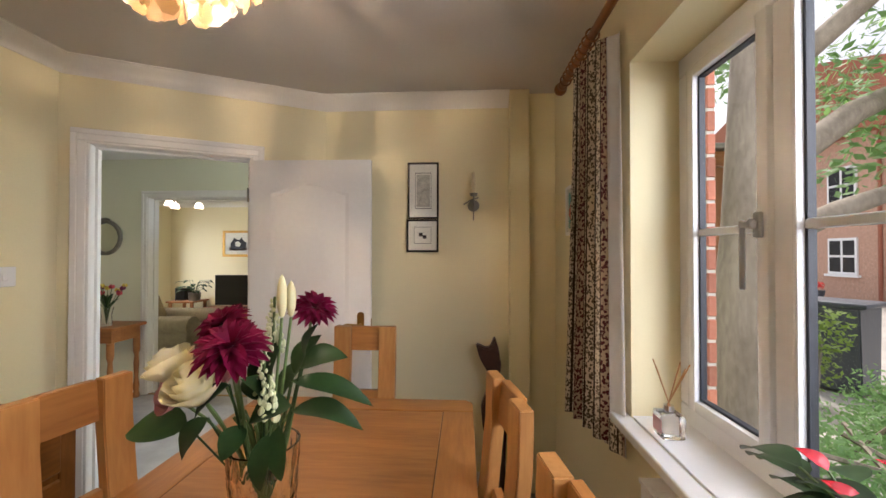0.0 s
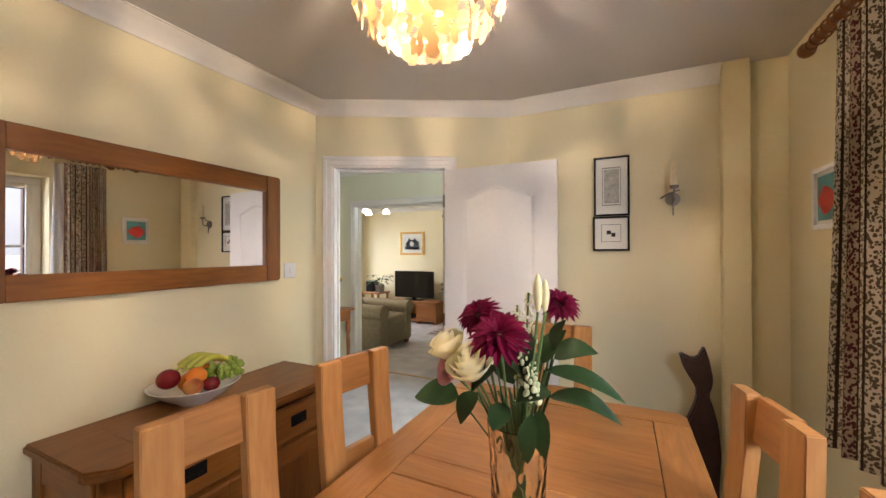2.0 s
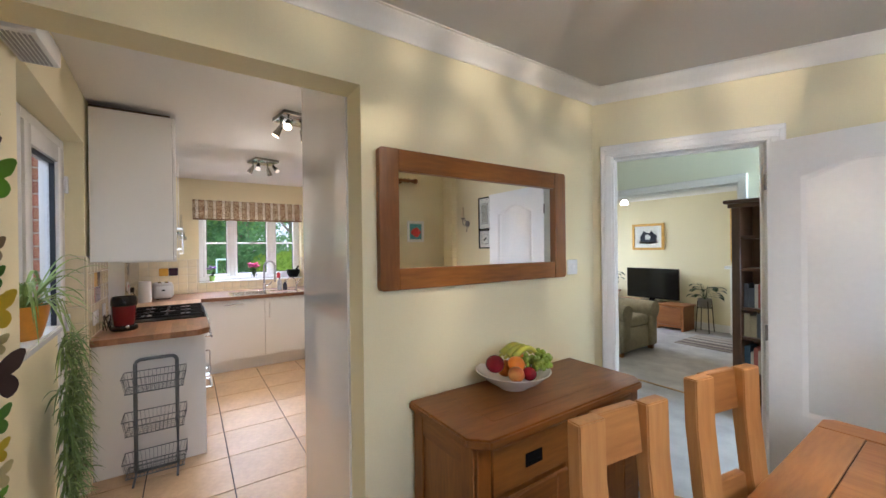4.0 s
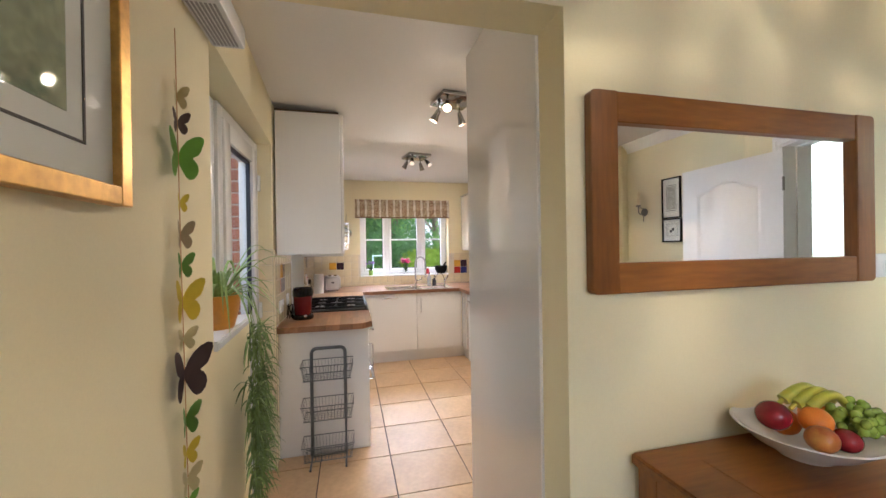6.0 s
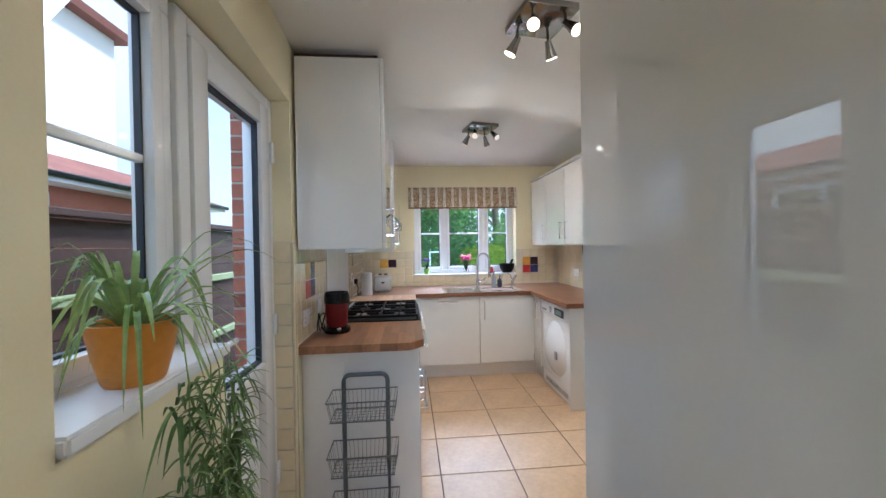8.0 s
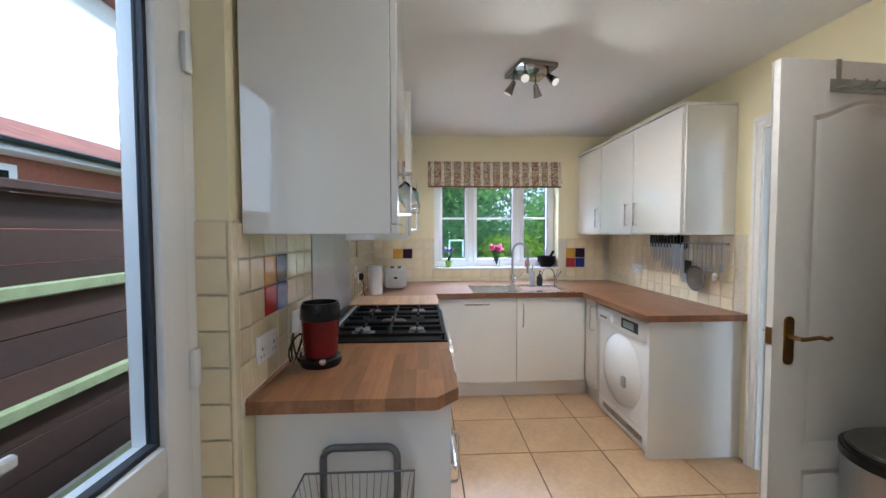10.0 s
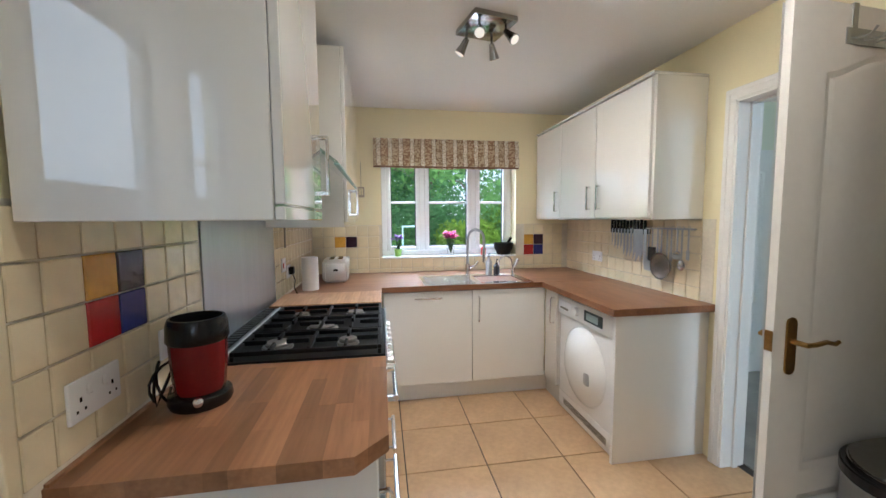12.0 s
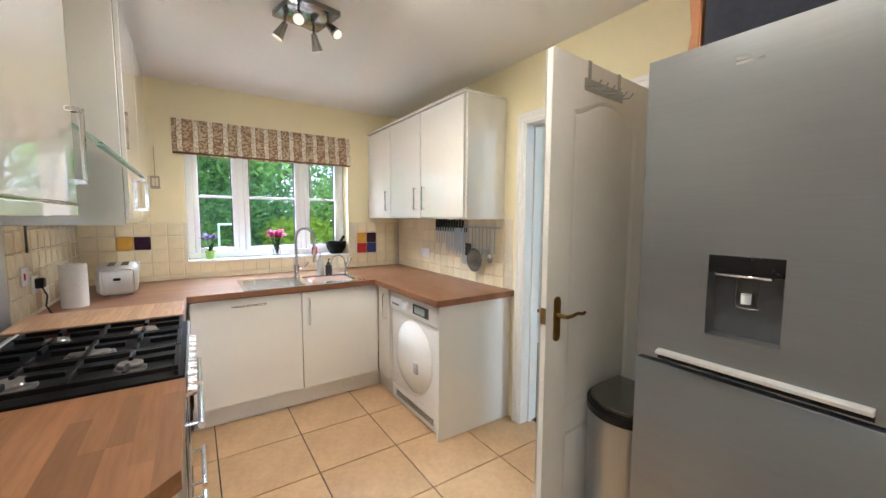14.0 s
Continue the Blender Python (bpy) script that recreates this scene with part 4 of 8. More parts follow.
def anthurium():
    t = thing("anthurium", (0.535, 0.70, 0.9045), "red anthurium pot plant on the window sill", "pot plant")
    part("pot", lathe([(0, 0), (0.05, 0), (0.065, 0.10), (0.07, 0.105), (0.062, 0.105), (0.055, 0.09), (0, 0.085)], 24), M_appliance, t)
    r = random.Random(3)
    for k in range(26):
        a = r.uniform(0, 6.28)
        d = r.uniform(0.04, 0.19)
        h = r.uniform(0.10, 0.185)
        p = Vector((math.cos(a) * d * 0.45 - 0.02, math.sin(a) * d, h))
        bm = bmesh.new()
        tube(bm, [(0, 0, 0.085), (p.x * 0.5, p.y * 0.5, h * 0.8), p], 0.0025, 5)
        part("stalk", bm, M_stem, t)
        bm = leaf(bmesh.new(), p, p + Vector((math.cos(a) * 0.05, math.sin(a) * 0.12, -0.03)), 0.075, 0.2)
        part("leaf", bm, M_leaf, t)
    red = material("red_spathe", (0.55, 0.015, 0.03), 0.2)
    for y, z, x in ((0.12, 0.185, -0.02), (-0.03, 0.20, 0.0), (0.03, 0.215, 0.02), (0.06, 0.165, -0.03), (0.0, 0.16, -0.03)):
        bm = leaf(bmesh.new(), (x, y, z), (x - 0.012, y + 0.05, z + 0.012), 0.036, 0.25)
        part("flower", bm, red, t, "glossy red flower")
        bm = bmesh.new()
        tube(bm, [(0, 0, 0.085), (x * 0.6, y * 0.6, z * 0.7), (x, y, z)], 0.002, 5)
        part("stalk", bm, M_stem, t)


anthurium()


def flower_vase():
    vx, vy, vz = -0.485, 0.945, 0.77
    t = thing("flower_vase", (vx, vy, vz), "cut glass vase with roses, chrysanthemums and leaves", "vase")
    prof = [(0, 0.0), (0.056, 0.0), (0.06, 0.012)] + [(0.060 + 0.010 * (z / 0.27) ** 2, z) for z in [0.02 + 0.0125 * i for i in range(20)]] + [(0.072, 0.275), (0.066, 0.275), (0.058, 0.2), (0.052, 0.12), (0.050, 0.05), (0.044, 0.035), (0, 0.033)]
    bm = lathe(prof, 96)
    for v in bm.verts:
        rr = math.hypot(v.co.x, v.co.y)
        if rr > 0.0555 and 0.02 < v.co.z < 0.26:
            k = 1 + 0.03 * abs(math.sin(8 * math.atan2(v.co.y, v.co.x) + v.co.z * 45)) + 0.03 * abs(math.sin(8 * math.atan2(v.co.y, v.co.x) - v.co.z * 45)) - 0.02
            v.co.x, v.co.y = v.co.x * k, v.co.y * k
    part("glass", bm, glassy("cut_crystal", (0.98, 0.99, 0.99), 0.01, 1.45), t, "clear cut crystal", 30)
    r = random.Random(11)
    purple = petal("crimson_petal", (0.24, 0.006, 0.05), (0.10, 0.002, 0.02), 0.15)
    cream = petal("cream_rose_petal", (0.92, 0.84, 0.52), (0.92, 0.90, 0.78), 0.4)
    pink = petal("pink_petal", (0.72, 0.28, 0.32), (0.80, 0.56, 0.52), 0.4)
    white = material("snapdragon_petal", (0.66, 0.68, 0.42), 0.5, vary=0.15)
    lily = material("lily_bud", (0.74, 0.60, 0.34), 0.45, second=(0.62, 0.64, 0.36))
    W = lambda x, y, z: Vector((x - vx, y - vy, z - vz))

    def stem(p, r_=0.0032):
        bm = bmesh.new()
        b = Vector((-p.x * 0.3, -p.y * 0.3, 0.03))
        m1 = Vector((p.x, p.y, 0))
        m1 = m1 * min(0.45, 0.045 / max(0.01, m1.length)) + Vector((0, 0, 0.265))
        tube(bm, [b, b.lerp(m1, 0.5), m1, m1.lerp(p, 0.5) + Vector((0, 0, 0.01)), p], r_, 6)
        return part("stem", bm, M_stem, t)

    def mum(p, R, up):
        stem(p)
        bm = bmesh.new()
        up = Vector(up).normalized()
        q = up.to_track_quat("Z", "Y")
        for ring in range(6):
            n = 20 - 3 * ring
            el = radians(-14 + ring * 13)
            for k in range(n):
                a = 2 * math.pi * (k + 0.5 * (ring % 2)) / n + r.uniform(-0.09, 0.09)
                L_ = R * (1 - 0.085 * ring) * r.uniform(0.88, 1.08)
                d = q @ Vector((math.cos(a) * math.cos(el), math.sin(a) * math.cos(el), math.sin(el)))
                leaf(bm, p + d * 0.006, p + d * L_, R * 0.30, r.uniform(-0.05, 0.3), 5, q @ Vector((0, 0, 1)), 0.5)
        part("chrysanthemum", bm, purple, t, "deep magenta chrysanthemum bloom")

    def rose(p, R, up, mt, lab):
        stem(p)
        bm = bmesh.new()
        q = Vector(up).normalized().to_track_quat("Z", "Y")
        for ring in range(5):
            n = (4, 4, 3, 3, 2)[ring]
            rad = R * (0.98, 0.78, 0.62, 0.42, 0.24)[ring]
            for k in range(n):
                a0 = 2 * math.pi * k / n + ring * 0.7 + r.uniform(-0.25, 0.25)
                tilt = r.uniform(0.8, 1.2)
                rows = []
                for i in range(5):
                    v = i / 4
                    row = []
                    for j in range(6):
                        u = (j / 5 - 0.5) * (2 * math.pi / n) * 1.35
                        flare = 1 + (0.36 - 0.08 * ring) * tilt * max(0, v - 0.5) * 2 * (1 - abs(j / 2.5 - 1) ** 2 * 0.4)
                        rr = rad * (0.35 + 0.65 * math.sin(min(1, v * 1.25) * math.pi / 2)) * flare
                        h = -R * 0.7 + R * 1.5 * tilt * v * (1 - 0.12 * abs(j / 2.5 - 1) ** 2) * (0.85 + 0.06 * ring)
                        row.append(bm.verts.new(p + q @ Vector((rr * math.cos(a0 + u), rr * math.sin(a0 + u), h))))
                    rows.append(row)
                for ra, rb in zip(rows, rows[1:]):
                    for j in range(5):
                        bm.faces.new((ra[j], ra[j + 1], rb[j + 1], rb[j]))
        part("rose", bm, mt, t, lab, 70)

    mum(W(-0.505, 0.865, 1.262), 0.076, (0.1, -0.5, 0.85))
    mum(W(-0.59, 0.965, 1.285), 0.066, (-0.3, -0.5, 0.8))
    mum(W(-0.395, 0.985, 1.32), 0.055, (0.35, -0.4, 0.85))
    rose(W(-0.635, 0.885, 1.215), 0.038, (-0.4, -0.25, 0.85), cream, "large cream rose in full bloom")
    rose(W(-0.572, 0.86, 1.185), 0.044, (-0.1, -0.4, 0.9), cream, "large cream rose in full bloom")
    rose(W(-0.628, 0.875, 1.165), 0.026, (-0.45, -0.8, 0.2), pink, "small pink carnation")
    rose(W(-0.60, 0.98, 1.17), 0.026, (-0.7, 0.2, 0.5), pink, "small pink carnation")
    for x, y, z0, z1 in ((-0.455, 0.93, 1.24, 1.35), (-0.435, 0.87, 1.13, 1.21), (-0.46, 0.90, 1.15, 1.25), (-0.50, 1.0, 1.22, 1.31)):
        p = W(x, y, z1)
        stem(p, 0.0028)
        bm = bmesh.new()
        for k in range(30):
            f = k / 30
            a = k * 2.4
            rr = (0.016 * (1 - 0.75 * f) + 0.003) * r.uniform(0.6, 1.1)
            c = W(x + rr * math.cos(a), y + rr * math.sin(a), z0 + (z1 - z0) * f)
            ball(bm, c, 0.0072 * (1 - 0.55 * f) * r.uniform(0.7, 1.15), 6, (r.uniform(0.7, 1.1), r.uniform(0.7, 1.1), r.uniform(0.9, 1.5)))
        part("snapdragon", bm, white, t, "pale green and white snapdragon spike")
    for x, y, z, s in ((-0.43, 0.91, 1.31, 1), (-0.416, 0.92, 1.31, 0.85)):
        p = W(x, y, z)
        stem(p)
        part("lily_bud", lathe([(0, 0), (0.005, 0.004), (0.0085, 0.02), (0.0105, 0.045 * s), (0.0085, 0.066 * s), (0.0045, 0.08 * s), (0, 0.087 * s)], 10, p), lily, t, "closed cream lily bud")
    blades = [((-0.474, 0.93, 1.135), (-0.436, 0.925, 1.264), 0.075), ((-0.40, 0.93, 1.205), (-0.308, 0.95, 1.222), 0.062), ((-0.40, 0.89, 1.145), (-0.468, 0.86, 1.122), 0.07),
              ((-0.42, 0.93, 1.178), (-0.255, 0.95, 1.122), 0.05), ((-0.41, 0.91, 1.126), (-0.262, 0.90, 1.096), 0.05), ((-0.615, 0.90, 1.094), (-0.728, 0.88, 1.084), 0.085),
              ((-0.56, 0.88, 1.122), (-0.597, 0.86, 1.05), 0.062), ((-0.435, 0.87, 1.10), (-0.442, 0.855, 1.0), 0.04), ((-0.42, 0.88, 1.11), (-0.41, 0.87, 1.01), 0.042),
              ((-0.404, 0.96, 1.215), (-0.376, 0.96, 1.29), 0.045), ((-0.512, 0.87, 1.19), (-0.566, 0.85, 1.13), 0.06), ((-0.433, 0.97, 1.18), (-0.38, 0.99, 1.26), 0.06),
              ((-0.50, 0.97, 1.12), (-0.56, 1.04, 1.16), 0.06), ((-0.47, 0.98, 1.12), (-0.42, 1.05, 1.19), 0.06), ((-0.50, 0.90, 1.10), (-0.52, 0.86, 1.05), 0.05), ((-0.46, 0.90, 1.15), (-0.49, 0.87, 1.20), 0.05)]
    for a, b, w in blades:
        pa, pb = W(*a), W(*b)
        bm = bmesh.new()
        tube(bm, [(pa.x * 0.3, pa.y * 0.3, 0.2), pa], 0.0022, 5)
        leaf(bm, pa, pb, w, r.uniform(0.15, 0.45), 9, (r.uniform(-0.4, 0.4), -0.5, 1), r.uniform(0.1, 0.4))
        part("leaf", bm, M_leaf, t, "broad dark green leaf", 60)
    for k in range(20):
        a = k * 2.4
        q_ = 0.02 + 0.04 * (k % 5) / 4
        stem(Vector((q_ * math.cos(a), q_ * math.sin(a), 0.33)), 0.0035)


flower_vase()


def chandelier():
    cx, cy = -0.74, 0.98
    t = thing("chandelier", (cx, cy, CEIL), "hanging chandelier of amber shell petals with lit bulbs", "ceiling light")
    bm = bmesh.new()
    cyl(bm, (0, 0, -0.025), (0, 0, -0.0005), 0.06, n=24)
    part("ceiling_rose", bm, M_chrome, t)
    bm = bmesh.new()
    cyl(bm, (0, 0, -0.20), (0, 0, -0.025), 0.007, n=12)
    part("stem", bm, M_chrome, t)
    bm = bmesh.new()
    for a in range(4):
        c_, s_ = math.cos(a * math.pi / 2), math.sin(a * math.pi / 2)
        tube(bm, [(0, 0, -0.12), (0.222 * c_, 0.222 * s_, -0.119)], 0.003, 6)
    part("frame", bm, M_chrome, t)
    m = bpy.data.materials.new("amber_petal")
    m.use_nodes = True
    nt = m.node_tree
    pb = nt.nodes["Principled BSDF"]
    pb.inputs["Base Color"].default_value = (0.25, 0.155, 0.07, 1)
    pb.inputs["Roughness"].default_value = 0.4
    tr = nt.nodes.new("ShaderNodeBsdfTranslucent")
    tr.inputs[0].default_value = (0.21, 0.12, 0.045, 1)
    ms = nt.nodes.new("ShaderNodeMixShader")
    ms.inputs[0].default_value = 0.4
    nt.links.new(pb.outputs[0], ms.inputs[1])
    nt.links.new(tr.outputs[0], ms.inputs[2])
    nt.links.new(ms.outputs[0], nt.nodes["Material Output"].inputs[0])
    r = random.Random(8)
    for tier, (rad, z, n) in enumerate(((0.205, -0.12, 19), (0.222, -0.165, 22), (0.215, -0.21, 24), (0.195, -0.25, 24), (0.165, -0.29, 22), (0.125, -0.325, 17), (0.082, -0.352, 11), (0.035, -0.372, 6))):
        bm = bmesh.new()
        cyl(bm, (0, 0, z), (0, 0, z + 0.004), rad, n=32, caps=False)
        for k in range(n):
            a = 2 * math.pi * (k + 0.5 * (tier % 2)) / n + r.uniform(-0.06, 0.06)
            rr = rad + r.uniform(-0.008, 0.01)
            tw = a + r.uniform(-0.6, 0.6)
            w, h = r.uniform(0.019, 0.026), r.uniform(0.045, 0.07)
            u = Vector((-math.sin(tw), math.cos(tw), 0))
            lean = Vector((math.cos(a), math.sin(a), 0)) * r.uniform(-0.25, 0.15)
            c = Vector((rr * math.cos(a), rr * math.sin(a), z))
            pts = [(0.25, 0), (0.9, -0.22), (0.6, -0.45), (1.0, -0.72), (0.5, -1.0), (-0.5, -1.0), (-1.0, -0.74), (-0.6, -0.45), (-0.9, -0.2), (-0.25, 0)]
            bm.faces.new([bm.verts.new(c + u * w * p + (Vector((0, 0, 1)) - lean) * h * q) for p, q in pts])
        part("petal_tier", bm, m, t, "tier of amber translucent petals", None)
    # unseen top ring, added so its gaps throw radial streaks on the ceiling
    bm = bmesh.new()
    for k in range(17):
        a = 2 * math.pi * k / 17 + r.uniform(-0.09, 0.09)
        d, u = Vector((math.cos(a), math.sin(a), 0)), Vector((-math.sin(a), math.cos(a), 0))
        w = r.uniform(0.018, 0.03)
        pts = [(0.03, 0.25), (0.08, 0.6), (0.13, 0.75), (0.17, 1.0), (0.215, 0.6), (0.215, -0.6), (0.17, -1.0), (0.13, -0.75), (0.08, -0.6), (0.03, -0.25)]
        bm.faces.new([bm.verts.new(d * p + u * w * q + Vector((0, 0, -0.112 - 0.03 * (k % 2) * p))) for p, q in pts])
    part("streak_petals", bm, m, t, "unseen ring of flat petals added to streak the ceiling light", None)
    bulb = glow("warm_bulb", (1.0, 0.84, 0.6), 9)
    for k in range(5):
        a = 2 * math.pi * k / 5 + 0.4
        x, y = 0.115 * math.cos(a), 0.115 * math.sin(a)
        part("bulb", ball(bmesh.new(), (x, y, -0.23), 0.019, 12), bulb, t, "small lit warm bulb")
        bm = bmesh.new()
        tube(bm, [(0, 0, -0.19), (x * 0.6, y * 0.6, -0.195), (x, y, -0.21)], 0.005, 6)
        part("arm", bm, M_chrome, t)
        bulb_lamp(cx + x * 0.12, cy + y * 0.12, CEIL - 0.20, 6.5, (1.0, 0.82, 0.58), 0.012)


chandelier()


def panel_door(name, m, w, h, label, hand=1):
    """A leaf in the local x-z plane, hinge at the origin, thickness along y from 0 to 0.035; face relief on both sides."""
    t = tagged(thing(name, m, label, "door"), kind="structure")
    th = 0.036
    part("leaf", boxes(((0, 0.006, 0), (w, th - 0.006, h)), bevel=0.001), M_gloss_white, t)
    sx, arch0, top = 0.125, h - 0.19, h - 0.125
    lo1, hi1 = 0.62, arch0
    for y0, y1 in ((0.0, 0.006), (th - 0.006, th)):
        def outline(ins):
            a, b = sx + ins, w - sx - ins
            pts = [(a, lo1 + ins), (b, lo1 + ins), (b, hi1 - ins * 0.6)]
            for i in range(13):
                u = 1 - i / 12
                s = (1 - math.cos(2 * math.pi * min(1, max(0, u)))) / 2
                pts.append((a + (b - a) * u, hi1 - ins * 0.6 + (top - hi1) * s ** 0.75))
            return pts
        o1, o2, o3 = outline(0), outline(0.022), outline(0.036)
        out, inn = (0.0, 0.006) if y0 == 0 else (th, th - 0.006)
        bm = bmesh.new()
        rect = [(0, 0), (w, 0), (w, h), (0, h)]
        V = lambda p, y: bm.verts.new((p[0], y, p[1]))
        def ring(oa, ya, ob, yb):
            va, vb = [V(p, ya) for p in oa], [V(p, yb) for p in ob]
            for i in range(len(va)):
                j = (i + 1) % len(va)
                bm.faces.new((va[i], va[j], vb[j], vb[i]))
            return vb
        def slab(u0, u1, z0, z1):
            bm.faces.new([V((u0, z0), out), V((u1, z0), out), V((u1, z1), out), V((u0, z1), out)])
        slab(0, sx, 0, h)
        slab(w - sx, w, 0, h)
        b0, b1 = 0.16, lo1 - 0.075
        slab(sx, w - sx, 0, b0)
        slab(sx, w - sx, b1, lo1)
        cap = [V(p, out) for p in o1[2:]] + [V((sx, h), out), V((w - sx, h), out)]
        bm.faces.new(cap)
        ring(o1, out, o2, inn)
        last = ring(o2, inn, o3, out + (0.002 if out == 0 else -0.002))
        bm.faces.new(last)
        q1 = [(sx, b0), (w - sx, b0), (w - sx, b1), (sx, b1)]
        ins = lambda k: [(sx + k, b0 + k), (w - sx - k, b0 + k), (w - sx - k, b1 - k), (sx + k, b1 - k)]
        ring(q1, out, ins(0.022), inn)
        last = ring(ins(0.022), inn, ins(0.036), out + (0.002 if out == 0 else -0.002))
        bm.faces.new(last)
        part("moulded_face", bm, M_gloss_white, t, smooth=25)
    for s, y in ((-1, 0.0), (1, th)):
        bm = prism(rounded_rect(w - 0.075, 0.93, w - 0.035, 1.10, 0.018), min(y, y + s * 0.005), max(y, y + s * 0.005), "y", bevel=0.0015)
        pl = part("backplate", bm, M_brass, t, "aged brass backplate")
        bm = bmesh.new()
        tube(bm, [(w - 0.055, y, 1.03), (w - 0.055, y + s * 0.045, 1.03), (w - 0.075, y + s * 0.05, 1.032), (w - 0.12, y + s * 0.048, 1.036), (w - 0.15, y + s * 0.05, 1.028), (w - 0.165, y + s * 0.05, 1.034)], 0.008, 10, 0.7)
        part("handle", bm, M_brass, pl, "curved brass lever handle")
    part("latch", boxes(((w, 0.007, 1.0), (w + 0.002, th - 0.007, 1.06))), M_brass, t)
    for z in (0.2, 1.0, h - 0.2):
        bm = bmesh.new()
        cyl(bm, (-0.006, -0.004, z - 0.04), (-0.006, -0.004, z + 0.04), 0.006, n=10)
        part("hinge", bm, M_pewter, t)
    return t


panel_door("door_1", pose(-1.298, 2.262, 0.006, 0, 0, 1.5), 0.70, 1.965, "white panelled door with an arched moulding, standing open")

# outer wall of the passage
M_landscape = material("dim_green_print", (0.16, 0.20, 0.12), 0.8, vary=0.5, scale=12, second=(0.38, 0.38, 0.22))
picture(pose(-1.575, OUT_Y + 0.001, 1.79, 0, 0, 180), 0.70, 0.56, 0.034, "green landscape print in a moulded gilt frame", M_gold,
        border(-0.35, -0.34, 0.35, 0.34, 0.008, M_line_ink) + [("print", (-0.29, -0.27), (0.29, 0.29), M_landscape)], mount=M_paper, depth=0.028)


def garland():
    t = thing("butterfly_garland", (-2.158, OUT_Y + 0.012, 1.98), "paper butterfly garland hanging on a thread", "garland")
    bm = bmesh.new()
    tube(bm, [(0.0, 0, 0), (-0.015, 0.0, -0.6), (-0.035, 0, -1.2)], 0.0012, 5)
    part("thread", bm, M_oak_z, t)
    cols = {"cream": (0.62, 0.54, 0.28), "brown": (0.17, 0.11, 0.08), "green": (0.20, 0.42, 0.06), "yellow": (0.66, 0.52, 0.05), "tan": (0.40, 0.31, 0.17), "leaf": (0.13, 0.28, 0.05), "dark": (0.085, 0.05, 0.045)}
    mats = {k: material("card_" + k, v, 0.8, vary=0.08) for k, v in cols.items()}
    wing = [(0.0, 0.10), (0.12, 0.38), (0.32, 0.66), (0.58, 0.86), (0.84, 0.95), (1.0, 0.90), (1.03, 0.74), (0.96, 0.55), (0.90, 0.36), (0.80, 0.18), (0.62, 0.06), (0.55, 0.01), (0.66, -0.08), (0.76, -0.24), (0.79, -0.44), (0.72, -0.66), (0.58, -0.82), (0.42, -0.86), (0.28, -0.76), (0.16, -0.55), (0.06, -0.36), (0.0, -0.2)]
    for z, s, c, tw in ((-0.166, 0.034, "cream", 50), (-0.232, 0.032, "brown", 10), (-0.317, 0.064, "green", 18), (-0.432, 0.026, "yellow", 60), (-0.513, 0.040, "tan", 62), (-0.590, 0.036, "leaf", 40), (-0.68, 0.060, "yellow", 35), (-0.775, 0.032, "cream", -60), (-0.864, 0.074, "dark", 20), (-0.985, 0.045, "leaf", 70), (-1.07, 0.036, "yellow", 30), (-1.14, 0.040, "cream", 20), (-1.2, 0.03, "green", 45)):
        bm = bmesh.new()
        x = -0.015 * (-z) / 0.6
        for sd in (-1, 1):
            e = Vector((1.15 - 0.3 * math.sin(radians(tw)), 0.10 + 0.12 * abs(math.sin(radians(tw))), 0)) if sd < 0 else Vector((-0.45 - 0.2 * math.sin(radians(tw)), 0.78 - 0.2 * math.sin(radians(tw)), 0))
            vs = []
            for u, v in wing:
                vs.append(bm.verts.new(Vector((x, 0, z)) + Vector((e.x * u * s, e.y * u * s, v * s))))
            bm.faces.new(vs)
        r = bmesh.ops.solidify(bm, geom=bm.faces[:], thickness=0.0008)
        part("butterfly", bm, mats[c], t, "folded card butterfly", None)


garland()
vent = thing("vent_box", (-2.33, OUT_Y + 0.001, 2.09), "white plastic box fixed high on the wall", "vent box")
part("cover", boxes(((-0.13, 0, 0), (0.13, 0.10, 0.07)), bevel=0.008, segs=2), M_appliance, vent)
part("grille", boxes(*[((-0.11, 0.012 + 0.011 * k, -0.002), (0.11, 0.018 + 0.011 * k, 0.0)) for k in range(7)]), material("grey_plastic", (0.3, 0.3, 0.3), 0.5), vent, "grey slotted underside")

